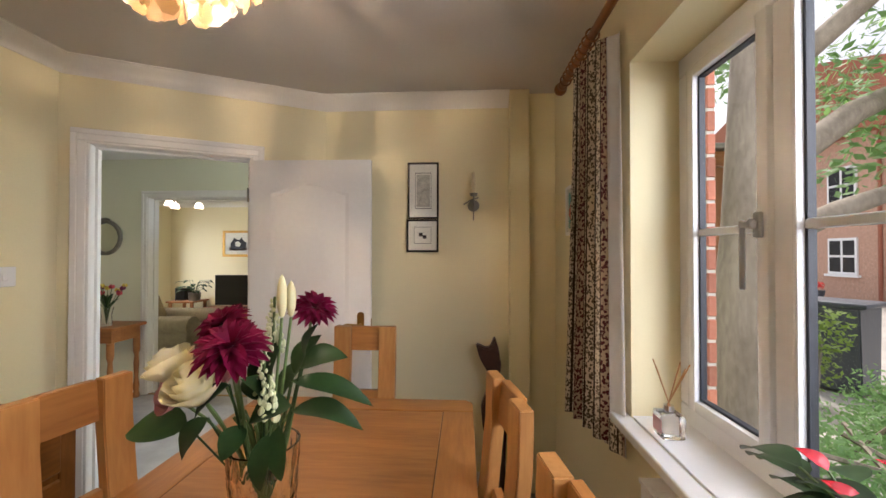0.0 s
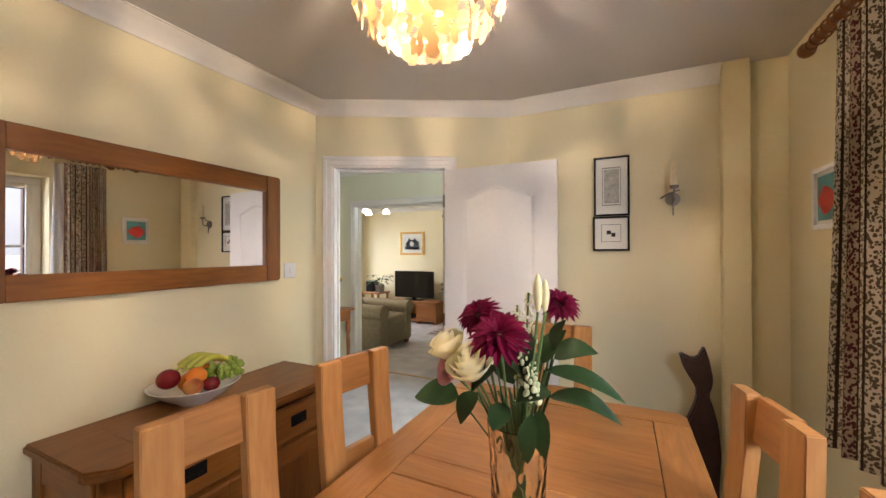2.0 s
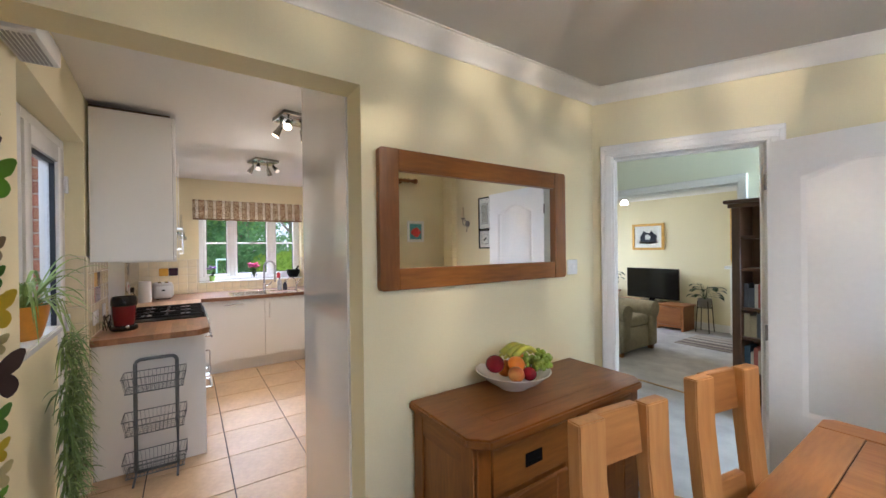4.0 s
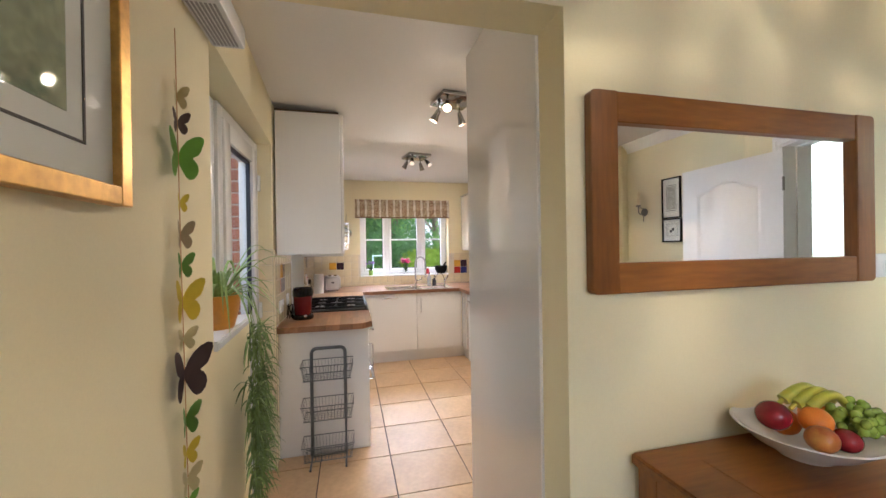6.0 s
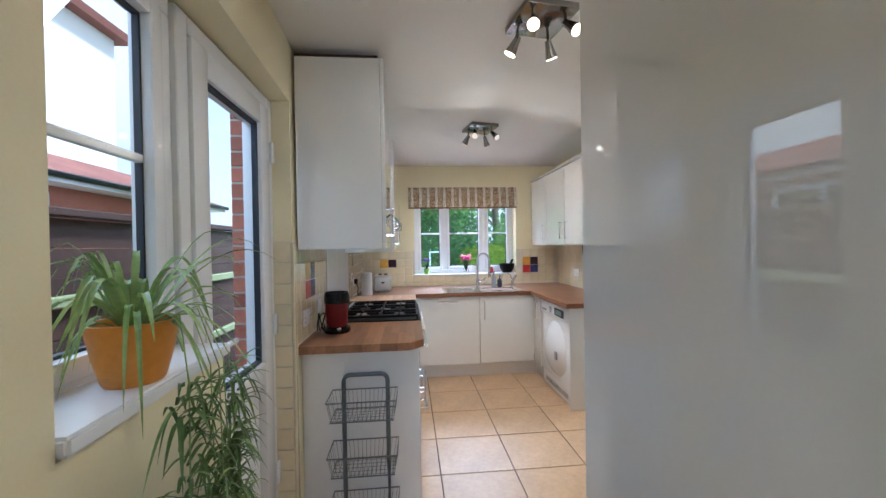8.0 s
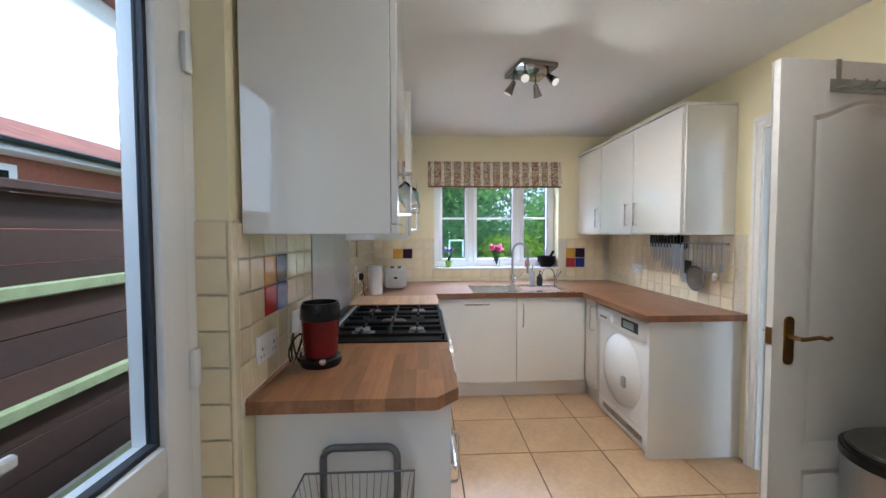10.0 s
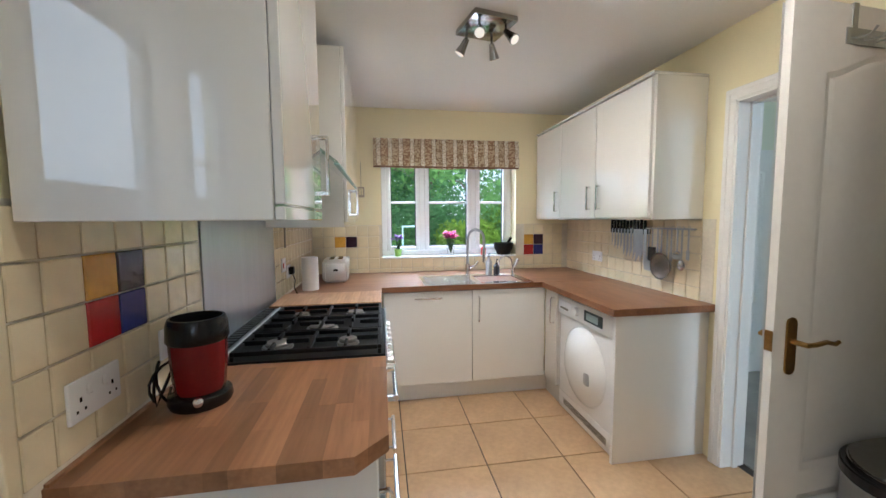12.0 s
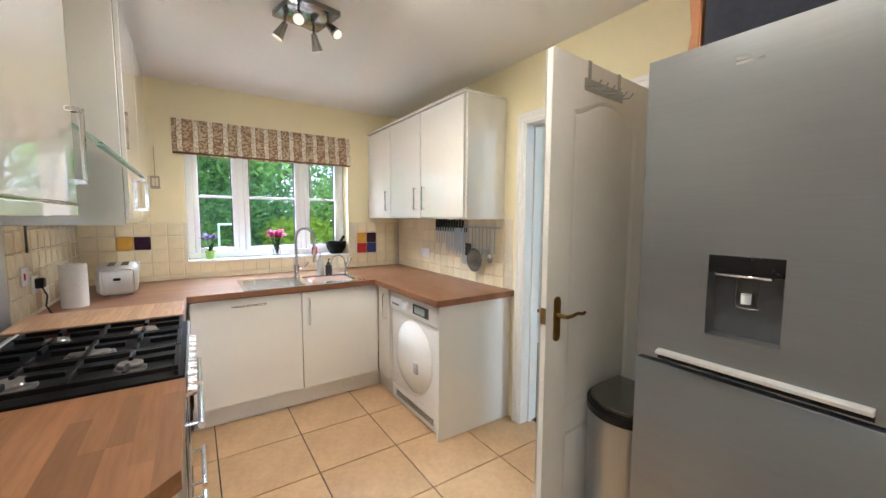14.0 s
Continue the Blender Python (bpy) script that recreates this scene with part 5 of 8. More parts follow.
# kitchen -----------------------------------------------------------------
def stave_wood(name, axis, light, dark, length=0.34, width=0.045, rough=0.35):
    m = bpy.data.materials.new(name)
    m.use_nodes = True
    nt = m.node_tree
    b = nt.nodes["Principled BSDF"]
    b.inputs["Roughness"].default_value = rough
    tc = nt.nodes.new("ShaderNodeTexCoord")
    mp = nt.nodes.new("ShaderNodeMapping")
    if axis == "y":
        mp.inputs["Rotation"].default_value = (0, 0, radians(90))
    nt.links.new(tc.outputs["Object"], mp.inputs["Vector"])
    br = nt.nodes.new("ShaderNodeTexBrick")
    br.inputs["Color1"].default_value, br.inputs["Color2"].default_value = (*light, 1), (*dark, 1)
    br.inputs["Mortar"].default_value = (*[c * 0.6 for c in dark], 1)
    br.inputs["Scale"].default_value = 1.0
    br.inputs["Mortar Size"].default_value = 0.0
    br.inputs["Brick Width"].default_value, br.inputs["Row Height"].default_value = length, width
    br.offset, br.squash, br.squash_frequency = 0.37, 0.7, 3
    nt.links.new(mp.outputs[0], br.inputs["Vector"])
    st = nt.nodes.new("ShaderNodeMapping")
    st.inputs["Scale"].default_value = (6, 60, 60)
    nt.links.new(mp.outputs[0], st.inputs["Vector"])
    no = nt.nodes.new("ShaderNodeTexNoise")
    no.inputs["Scale"].default_value, no.inputs["Detail"].default_value = 1.5, 5
    nt.links.new(st.outputs[0], no.inputs["Vector"])
    rp = nt.nodes.new("ShaderNodeValToRGB")
    rp.color_ramp.elements[0].position, rp.color_ramp.elements[1].position = 0.3, 0.7
    rp.color_ramp.elements[0].color, rp.color_ramp.elements[1].color = (0.7, 0.68, 0.66, 1), (1, 1, 1, 1)
    nt.links.new(no.outputs[0], rp.inputs[0])
    mx = nt.nodes.new("ShaderNodeMixRGB")
    mx.blend_type = "MULTIPLY"
    mx.inputs[0].default_value = 1
    nt.links.new(br.outputs[0], mx.inputs[1])
    nt.links.new(rp.outputs[0], mx.inputs[2])
    nt.links.new(mx.outputs[0], b.inputs["Base Color"])
    return m


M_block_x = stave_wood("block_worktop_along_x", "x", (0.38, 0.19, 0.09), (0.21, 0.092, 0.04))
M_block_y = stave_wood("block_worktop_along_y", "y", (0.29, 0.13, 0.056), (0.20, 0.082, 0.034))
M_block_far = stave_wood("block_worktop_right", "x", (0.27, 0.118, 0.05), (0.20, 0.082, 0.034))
M_board = stave_wood("pale_chopping_board", "x", (0.60, 0.38, 0.22), (0.44, 0.25, 0.13), 0.5, 0.04)
M_board_edge = material("oiled_board_edge", (0.15, 0.05, 0.02), 0.4, vary=0.3, scale=12, stretch=(1, 0.2, 1))
FX, FY = -5.742, -0.055
WZ = 0.905

wt = thing("worktop", (-4.08, -0.37, WZ - 0.04), "wood block worktop with a chamfered corner beside the cooker", "worktop")
oc = lambda pts, o: [(x - o[0], y - o[1]) for x, y in pts]
M_stave = material("beech_brown_stave", (0.33, 0.162, 0.076), 0.28, vary=0.25, scale=10, grain=80, bump=0.06, stretch=(0.1, 1, 1), second=(0.20, 0.092, 0.042), random_tint=0.3)


def staves(parent, x0, x1, y0, y1, corner, width=0.0452):
    """Glued wood staves along x, with the corner (x1, y1) cut off by the chamfer."""
    r = random.Random(17)
    y = y0
    while y < y1 - 1e-4:
        ya, yb = y, min(y + width, y1)
        x = x0 - r.uniform(0.0, 0.3)
        while x < x1 - 1e-4:
            xa, x = max(x, x0), min(x + r.uniform(0.2, 0.46), x1)
            if x > x1 - 0.05:
                x = x1
            k = x1 + y1 - corner
            poly, pts = [], [(xa, ya), (x, ya), (x, yb), (xa, yb)]
            for p, q in zip(pts, pts[1:] + pts[:1]):
                dp, dq = k - p[0] - p[1], k - q[0] - q[1]
                if dp >= 0:
                    poly.append(p)
                if dp * dq < 0:
                    f = dp / (dp - dq)
                    poly.append((p[0] + (q[0] - p[0]) * f, p[1] + (q[1] - p[1]) * f))
            if len(poly) > 2:
                part("stave", prism(poly, 0, 0.04 + r.uniform(0, 0.0003)), M_stave, parent, smooth=None)
        y = yb


staves(wt, -0.285, 0.29, -0.318, 0.315, 0.072)
part("wall_upstand", boxes(((-0.285, -0.318, 0.0405), (0.285, -0.308, 0.047))), M_block_x, wt)
wt2 = thing("worktop", (-6.15, 0.2, WZ - 0.04), "brown wood block worktop under the window around the sink", "worktop")
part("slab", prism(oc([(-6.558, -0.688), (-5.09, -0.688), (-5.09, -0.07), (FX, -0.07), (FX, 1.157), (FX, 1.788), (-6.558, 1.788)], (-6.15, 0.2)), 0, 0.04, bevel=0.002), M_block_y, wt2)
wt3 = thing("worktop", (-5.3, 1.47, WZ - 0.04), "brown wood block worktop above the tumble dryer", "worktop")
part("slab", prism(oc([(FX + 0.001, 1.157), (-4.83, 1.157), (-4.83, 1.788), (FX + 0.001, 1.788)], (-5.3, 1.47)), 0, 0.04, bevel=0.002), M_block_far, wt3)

ep = thing("end_panel", (-3.86, -0.38, 0), "white laminate end panel of the base units", "end panel")
part("panel", boxes(((-0.015, -0.308, 0), (0.01, 0.298, WZ - 0.041)), bevel=0.002), M_unit, ep)
part("edge_band", boxes(((-0.014, 0.2985, 0), (0.009, 0.30, WZ - 0.042))), M_appliance, ep, "thin white edge band")


def bar_handle(t, a, b, out, r=0.006):
    """A D handle between points a and b, standing off by the vector out."""
    a, b, out = Vector(a), Vector(b), Vector(out)
    d = (b - a).normalized() * 0.012
    bm = bmesh.new()
    tube(bm, [a, a + out * 0.8, a + out + d, b + out - d, b + out * 0.8, b], r, 8)
    return part("handle", bm, M_chrome, t, "chrome bar handle")


def base_unit(name, label, lo, hi, face, handle, category="cabinet"):
    """A carcass from lo to hi with one door on the side face ('x' or 'y', signed)."""
    c = Vector(((lo[0] + hi[0]) / 2, (lo[1] + hi[1]) / 2, lo[2]))
    t = thing(name, c, label, category, "kitchen units")
    l, h = Vector(lo) - c, Vector(hi) - c
    part("body", boxes((tuple(l), tuple(h))), M_unit, t)
    g = 0.0015
    if face == "x":
        d = boxes(((h.x + 0.001, l.y + g, l.z), (h.x + 0.02, h.y - g, h.z - 0.004)), bevel=0.002)
        out = (0.03, 0, 0)
        f = h.x + 0.02
    elif face == "-y":
        d = boxes(((l.x + g, l.y - 0.02, l.z), (h.x - g, l.y - 0.001, h.z - 0.004)), bevel=0.002)
        out = (0, -0.03, 0)
        f = l.y - 0.02
    else:
        d = boxes(((l.x + g, h.y + 0.001, l.z), (h.x - g, h.y + 0.02, h.z - 0.004)), bevel=0.002)
        out = (0, 0.03, 0)
        f = h.y + 0.02
    dr = part("door", d, M_unit, t)
    if handle:
        (u0, z0), (u1, z1) = handle
        p = (lambda u, z: (f, u - c.y, z - c.z)) if face == "x" else (lambda u, z: (u - c.x, f, z - c.z))
        bar_handle(dr, p(u0, z0), p(u1, z1), out)
    return t


base_unit("dishwasher", "integrated dishwasher with a white gloss door", (-6.5, -0.06, 0.15), (-5.785, 0.606, 0.862), "x", ((0.17, 0.81), (0.37, 0.81)), "dishwasher")
base_unit("base_cabinet", "white gloss sink cabinet with one door", (-6.5, 0.608, 0.15), (-5.785, 1.193, 0.862), "x", ((0.655, 0.62), (0.655, 0.81)))
base_unit("base_cabinet", "narrow white gloss corner cabinet", (-5.763, 1.215, 0.15), (-5.575, 1.75, 0.862), "-y", ((-5.61, 0.62), (-5.61, 0.81)))
base_unit("base_cabinet", "white gloss cabinet beside the range cooker", (-4.362, -0.66, 0.15), (-3.878, -0.10, 0.862), "y", ((-3.93, 0.55), (-3.93, 0.72)))
base_unit("base_cabinet", "white gloss cabinet beyond the range cooker", (-5.70, -0.66, 0.15), (-5.092, -0.10, 0.862), "y", ((-5.14, 0.62), (-5.14, 0.81)))
plinth = structure("plinth", boxes(((-5.86, -0.07, 0.0), (-5.845, 1.25, 0.148)), ((-5.845, 1.245, 0), (-5.58, 1.26, 0.148)), ((-4.36, -0.15, 0), (-3.876, -0.135, 0.148)), ((-5.86, -0.15, 0), (-5.092, -0.135, 0.148))), M_unit, "white kitchen plinth", "plinth")
ep2 = thing("end_panel", (-4.885, 1.49, 0), "white laminate end panel beside the tumble dryer", "end panel")
part("panel", boxes(((-0.012, -0.29, 0), (0.012, 0.298, WZ - 0.041)), bevel=0.002), M_unit, ep2)
part("edge_band", boxes(((-0.011, -0.2915, 0), (0.011, -0.2905, WZ - 0.042))), M_appliance, ep2, "thin white edge band")


def tumble_dryer():
    t = thing("tumble_dryer", (-5.235, 1.49, 0.0), "white front-loading tumble dryer under the worktop", "tumble dryer")
    part("body", boxes(((-0.33, -0.27, 0.012), (0.33, 0.28, 0.845)), bevel=0.012, segs=3), M_appliance, t)
    part("control_panel", boxes(((-0.325, -0.287, 0.715), (0.325, -0.268, 0.842)), bevel=0.008, segs=2), M_appliance, t)
    dsp = part("display", boxes(((0.03, -0.290, 0.745), (0.235, -0.286, 0.815)), bevel=0.002), material("dryer_display", (0.03, 0.045, 0.05), 0.1), t, "dark display window")
    part("screen", boxes(((0.06, -0.2925, 0.758), (0.19, -0.2905, 0.802))), material("grey_lcd", (0.22, 0.28, 0.27), 0.3), dsp)
    bm = bmesh.new()
    cyl(bm, (-0.06, -0.31, 0.78), (-0.06, -0.286, 0.78), 0.026, 0.03, 24)
    part("dial", bm, M_appliance, t)
    part("drawer", boxes(((-0.31, -0.291, 0.745), (-0.13, -0.287, 0.815)), bevel=0.003), M_appliance, t)
    part("badge", boxes(((-0.28, -0.2935, 0.755), (-0.17, -0.2915, 0.77))), M_pewter, t)
    bm = lathe([(0, 0.062), (0.10, 0.060), (0.17, 0.045), (0.215, 0.022), (0.242, 0.006), (0.25, 0.0), (0, 0.0)], 48)
    bmesh.ops.transform(bm, matrix=Matrix.Translation((0, -0.271, 0.43)) @ Matrix.Rotation(radians(90), 4, "X"), verts=bm.verts)
    d = part("door", bm, M_appliance, t, "round bulging white door", 60)
    bm = bmesh.new()
    pts = [(0.252 * math.cos(a), -0.272, 0.43 + 0.252 * math.sin(a)) for a in [i * math.pi / 24 for i in range(49)]]
    tube(bm, pts, 0.004, 6)
    part("seal", bm, M_appliance, d)
    part("grip", boxes(((0.10, -0.332, 0.36), (0.155, -0.30, 0.44)), bevel=0.012, segs=2), material("grey_grip", (0.35, 0.35, 0.36), 0.3), d, "grey recessed grip")
    bm = boxes(((-0.31, -0.276, 0.05), (0.31, -0.27, 0.145)), bevel=0.003)
    part("filter_flap", bm, M_appliance, t)
    part("vent", boxes(*[((-0.24, -0.2785, 0.062 + 0.009 * k), (0.28, -0.276, 0.066 + 0.009 * k)) for k in range(5)]), M_pewter, t, "grey vent slots")
    for sx in (-0.28, 0.28):
        for sy in (-0.22, 0.22):
            bm = bmesh.new()
            cyl(bm, (sx, sy, 0), (sx, sy, 0.014), 0.02, n=12)
            part("foot", bm, M_black, t)


tumble_dryer()


def range_cooker():
    x0, x1, y1 = -5.086, -4.368, -0.075
    c = Vector((-4.727, -0.38, 0))
    t = thing("range_cooker", c, "black and steel range cooker with gas hob", "cooker")
    L_ = lambda lo, hi: (tuple(Vector(lo) - c), tuple(Vector(hi) - c))
    part("body", boxes(L_((x0, -0.68, 0.05), (x1, y1 - 0.02, 0.89)), bevel=0.002), M_iron, t)
    part("hob_plate", boxes(L_((x0, -0.60, 0.89), (x1, y1 + 0.018, 0.912)), bevel=0.003), M_iron, t, "black enamel hob plate")
    part("hob_trim", boxes(L_((x0, y1 + 0.0185, 0.885), (x1, y1 + 0.026, 0.913)), bevel=0.002), M_steel, t)
    bm = boxes(L_((x0, -0.68, 0.89), (x1, -0.601, 0.935)), bevel=0.004)
    M_grey_enamel = material("grey_enamel", (0.085, 0.09, 0.095), 0.3, 0.3, vary=0.15)
    vb = part("vent_rail", bm, M_grey_enamel, t, "slotted grey rear vent")
    bm = bmesh.new()
    tube(bm, [Vector((x0, -0.598, 0.932)) - c, Vector((x1, -0.598, 0.932)) - c], 0.008, 8)
    part("vent_edge", bm, M_steel, vb, "bright rolled steel edge")
    for k in range(20):
        part("slat", boxes(L_((x0 + 0.02 + k * 0.034, -0.665, 0.9355), (x0 + 0.043 + k * 0.034, -0.615, 0.940)), bevel=0.001), M_black, vb)
    M_cap = material("burner_cap", (0.26, 0.245, 0.23), 0.32, 0.7, vary=0.3)
    for bx, by, r in ((x0 + 0.14, -0.20, 0.04), (x0 + 0.14, -0.46, 0.034), (-4.727, -0.33, 0.055), (x1 - 0.14, -0.20, 0.034), (x1 - 0.14, -0.46, 0.045)):
        bm = lathe([(0, 0), (r * 1.25, 0), (r * 1.2, 0.01), (r, 0.011), (r, 0.02), (r * 0.9, 0.024), (0, 0.024)], 24, tuple(Vector((bx, by, 0.912)) - c))
        part("burner", bm, M_cap, t, "grey burner with cap")
    for k in range(3):
        a = x0 + 0.012 + k * 0.2335
        b = a + 0.228
        z0, z1 = 0.928, 0.944
        bm = boxes(*[L_(lo, hi) for lo, hi in (((a, -0.585, z0), (b, -0.571, z1)), ((a, -0.085, z0), (b, -0.071, z1)), ((a, -0.571, z0), (a + 0.012, -0.085, z1)), ((b - 0.012, -0.571, z0), (b, -0.085, z1)), ((a + 0.012, -0.335, z0), (b - 0.012, -0.322, z1)))], bevel=0.002)
        m_ = (a + b) / 2
        for yc in (-0.46, -0.20):
            for s in (-1, 1):
                box(bm, *L_((m_ - 0.006, yc + s * 0.035, z0 + 0.003), (m_ + 0.006, yc + s * 0.118, z1 + 0.004)), 0.002)
                box(bm, *L_((m_ + s * 0.03, yc - 0.006, z0 + 0.003), (m_ + s * 0.103, yc + 0.006, z1 + 0.004)), 0.002)
        for fx in (a + 0.006, b - 0.006):
            for fy in (-0.578, -0.078):
                box(bm, *L_((fx - 0.006, fy - 0.006, 0.912), (fx + 0.006, fy + 0.006, z0)))
        part("pan_support", bm, M_iron, t, "black cast iron pan support")
    part("control_fascia", boxes(L_((x0, y1 - 0.02, 0.79), (x1, y1 + 0.012, 0.884)), bevel=0.004), M_steel, t)
    for k in range(9):
        bm = bmesh.new()
        x = x0 + 0.06 + k * 0.075
        p = Vector((x, y1 + 0.012, 0.838)) - c
        cyl(bm, p, p + Vector((0, 0.012, 0)), 0.026, n=18)
        cyl(bm, p + Vector((0, 0.012, 0)), p + Vector((0, 0.036, 0)), 0.019, 0.016, n=18)
        part("knob", bm, M_chrome, t, "chrome control knob")
    for a, b, z in ((x0 + 0.005, -4.73, 0.73), (-4.725, x1 - 0.005, 0.73), (x0 + 0.005, -4.73, 0.30), (-4.725, x1 - 0.005, 0.30)):
        d = part("oven_door", boxes(L_((a, y1 - 0.02, z - 0.36 if z > 0.5 else 0.08), (b, y1 + 0.008, z + 0.05)), bevel=0.004), M_steel, t)
        part("glass", boxes(L_((a + 0.06, y1 + 0.0085, z - 0.26 if z > 0.5 else 0.13), (b - 0.06, y1 + 0.0105, z - 0.06))), M_black, d)
        bm = bmesh.new()
        tube(bm, [Vector((a + 0.02, y1 + 0.055, z)) - c, Vector((b - 0.02, y1 + 0.055, z)) - c], 0.0105, 12)
        for x in (a + 0.045, b - 0.045):
            tube(bm, [Vector((x, y1 + 0.006, z)) - c, Vector((x, y1 + 0.055, z)) - c], 0.007, 8)
        part("rail", bm, M_chrome, d, "chrome tubular rail handle")
    for x in (x0 + 0.05, x1 - 0.05):
        for y in (-0.62, -0.15):
            part("foot", boxes(L_((x - 0.02, y - 0.02, 0), (x + 0.02, y + 0.02, 0.05))), M_black, t)


range_cooker()
sp = thing("splashback", (-4.9, KL + 0.001, 0.95), "brushed steel splashback behind the hob", "splashback")
part("sheet", boxes(((-0.44, 0.0, -0.04), (0.453, 0.008, 0.52)), bevel=0.001), M_steel, sp)


def wall_unit(label, lo, hi, face, doors, handles):
    c = Vector(((lo[0] + hi[0]) / 2, (lo[1] + hi[1]) / 2, lo[2]))
    t = thing("wall_cabinet", c, label, "cabinet", "wall cabinets")
    l, h = Vector(lo) - c, Vector(hi) - c
    part("body", boxes((tuple(l), tuple(h)), bevel=0.002), M_unit, t)
    for k, (a, b) in enumerate(doors):
        if face == "y":
            d = boxes(((a - c.x + 0.0015, h.y + 0.001, l.z + 0.03), (b - c.x - 0.0015, h.y + 0.02, h.z)), bevel=0.002)
        else:
            d = boxes(((a - c.x + 0.0015, l.y - 0.02, l.z + 0.012), (b - c.x - 0.0015, l.y - 0.001, h.z - 0.012)), bevel=0.002)
        dr = part("door", d, M_unit, t)
        u = handles[k]
        f = h.y + 0.02 if face == "y" else l.y - 0.02
        s = 1 if face == "y" else -1
        bm = boxes(((u - c.x - 0.009, min(f, f + s * 0.03), 0.07), (u - c.x + 0.009, max(f, f + s * 0.03), 0.082)), ((u - c.x - 0.009, min(f, f + s * 0.03), 0.228), (u - c.x + 0.009, max(f, f + s * 0.03), 0.24)), ((u - c.x - 0.009, min(f + s * 0.022, f + s * 0.03), 0.082), (u - c.x + 0.009, max(f + s * 0.022, f + s * 0.03), 0.228)), bevel=0.002)
        part("handle", bm, M_chrome, dr, "square chrome bow handle")
    return t


wc = wall_unit("tall white gloss wall cabinet by the back door", (-4.21, -0.675, 1.395), (-3.77, -0.258, 2.355), "y", [(-4.21, -3.77)], [-4.16])
part("pelmet", boxes(((-0.22, 0.2095, 0.0), (0.22, 0.2285, 0.026)), bevel=0.002), M_unit, wc)
# added dark strip: the shade above the cabinet, put into colour
part("top_shadow_strip", boxes(((-0.22, -0.208, 0.961), (0.22, 0.2, 0.972))), M_line, wc, "dark strip painting the shade above the cabinet")
wall_unit("white gloss wall cabinet near the window", (-6.15, -0.688, 1.355), (-5.19, -0.268, 2.33), "y", [(-6.15, -5.672), (-5.668, -5.19)], [-5.715, -5.62])
rc = wall_unit("long white gloss wall cabinet above the dryer", (-6.555, 1.46, 1.385), (-4.95, 1.788, 2.19), "-y", [(-6.535, -6.04), (-6.035, -5.515), (-5.51, -4.965)], [-6.09, -5.575, -5.45])
part("cornice_strip", boxes(((-0.8025, -0.187, 0.806), (0.8025, 0.164, 0.822)), bevel=0.003), M_unit, rc)


def cooker_hood():
    t = thing("cooker_hood", (-4.69, -0.5, 1.58), "steel cooker hood with a slanted glass visor", "cooker hood")
    part("body", prism([(-0.188, 0.0), (0.05, 0.0), (0.05, 0.03), (-0.06, 0.26), (-0.188, 0.26)], -0.455, 0.455, "x", bevel=0.003), M_steel, t)
    part("visor", prism([(0.30, -0.01), (0.308, -0.004), (-0.05, 0.272), (-0.058, 0.266)], -0.45, 0.46, "x", bevel=0.001), glassy("green_glass", (0.62, 0.85, 0.78)), t, "green tinted glass visor")
    part("visor_edge", boxes(((-0.452, -0.062, 0.2725), (0.462, -0.046, 0.280))), M_black, t)
    part("visor_rail", boxes(((-0.452, 0.298, -0.016), (0.462, 0.314, -0.0105)), bevel=0.001), material("teal_glass_edge", (0.30, 0.50, 0.46), 0.15), t, "pale teal glass edge")
    part("underside", boxes(((-0.42, -0.18, -0.004), (0.42, 0.04, -0.0005))), M_steel, t)
    part("switch", boxes(((-0.40, 0.19, 0.085), (-0.37, 0.205, 0.097))), M_black, t)
    part("duct", boxes(((-0.12, -0.188, 0.2605), (0.12, 0.02, CEIL - 1.581))), M_unit, t)


cooker_hood()


def fryer():
    t = thing("popcorn_maker", (-4.11, -0.555, WZ), "red and black countertop popcorn maker with a cord", "appliance")
    rm = material("red_enamel", (0.14, 0.006, 0.008), 0.2, vary=0.15)
    part("base", lathe([(0, 0.0), (0.072, 0.0), (0.077, 0.012), (0.074, 0.03), (0.06, 0.038), (0, 0.038)], 32), M_black, t)
    part("body", lathe([(0.058, 0.038), (0.062, 0.05), (0.067, 0.12), (0.069, 0.172), (0.0, 0.172)], 32), rm, t, "glossy red body", 40)
    part("lid", lathe([(0.07, 0.172), (0.074, 0.178), (0.072, 0.22), (0.066, 0.236), (0.06, 0.236), (0.058, 0.21), (0.0, 0.2)], 32), M_black, t, "black open-topped lid", 40)
    part("button", ball(bmesh.new(), (0.074, 0.025, 0.03), 0.013, 10), M_chrome, t)
    bm = bmesh.new()
    pts = [(0.01 + 0.03 * math.sin(a * 2.2), -0.092 - 0.018 * math.cos(a * 1.3), 0.012 + 0.10 * abs(math.sin(a * 0.9))) for a in [i * 0.35 for i in range(22)]]
    tube(bm, pts, 0.004, 6)
    part("cord", bm, M_black, t)


fryer()


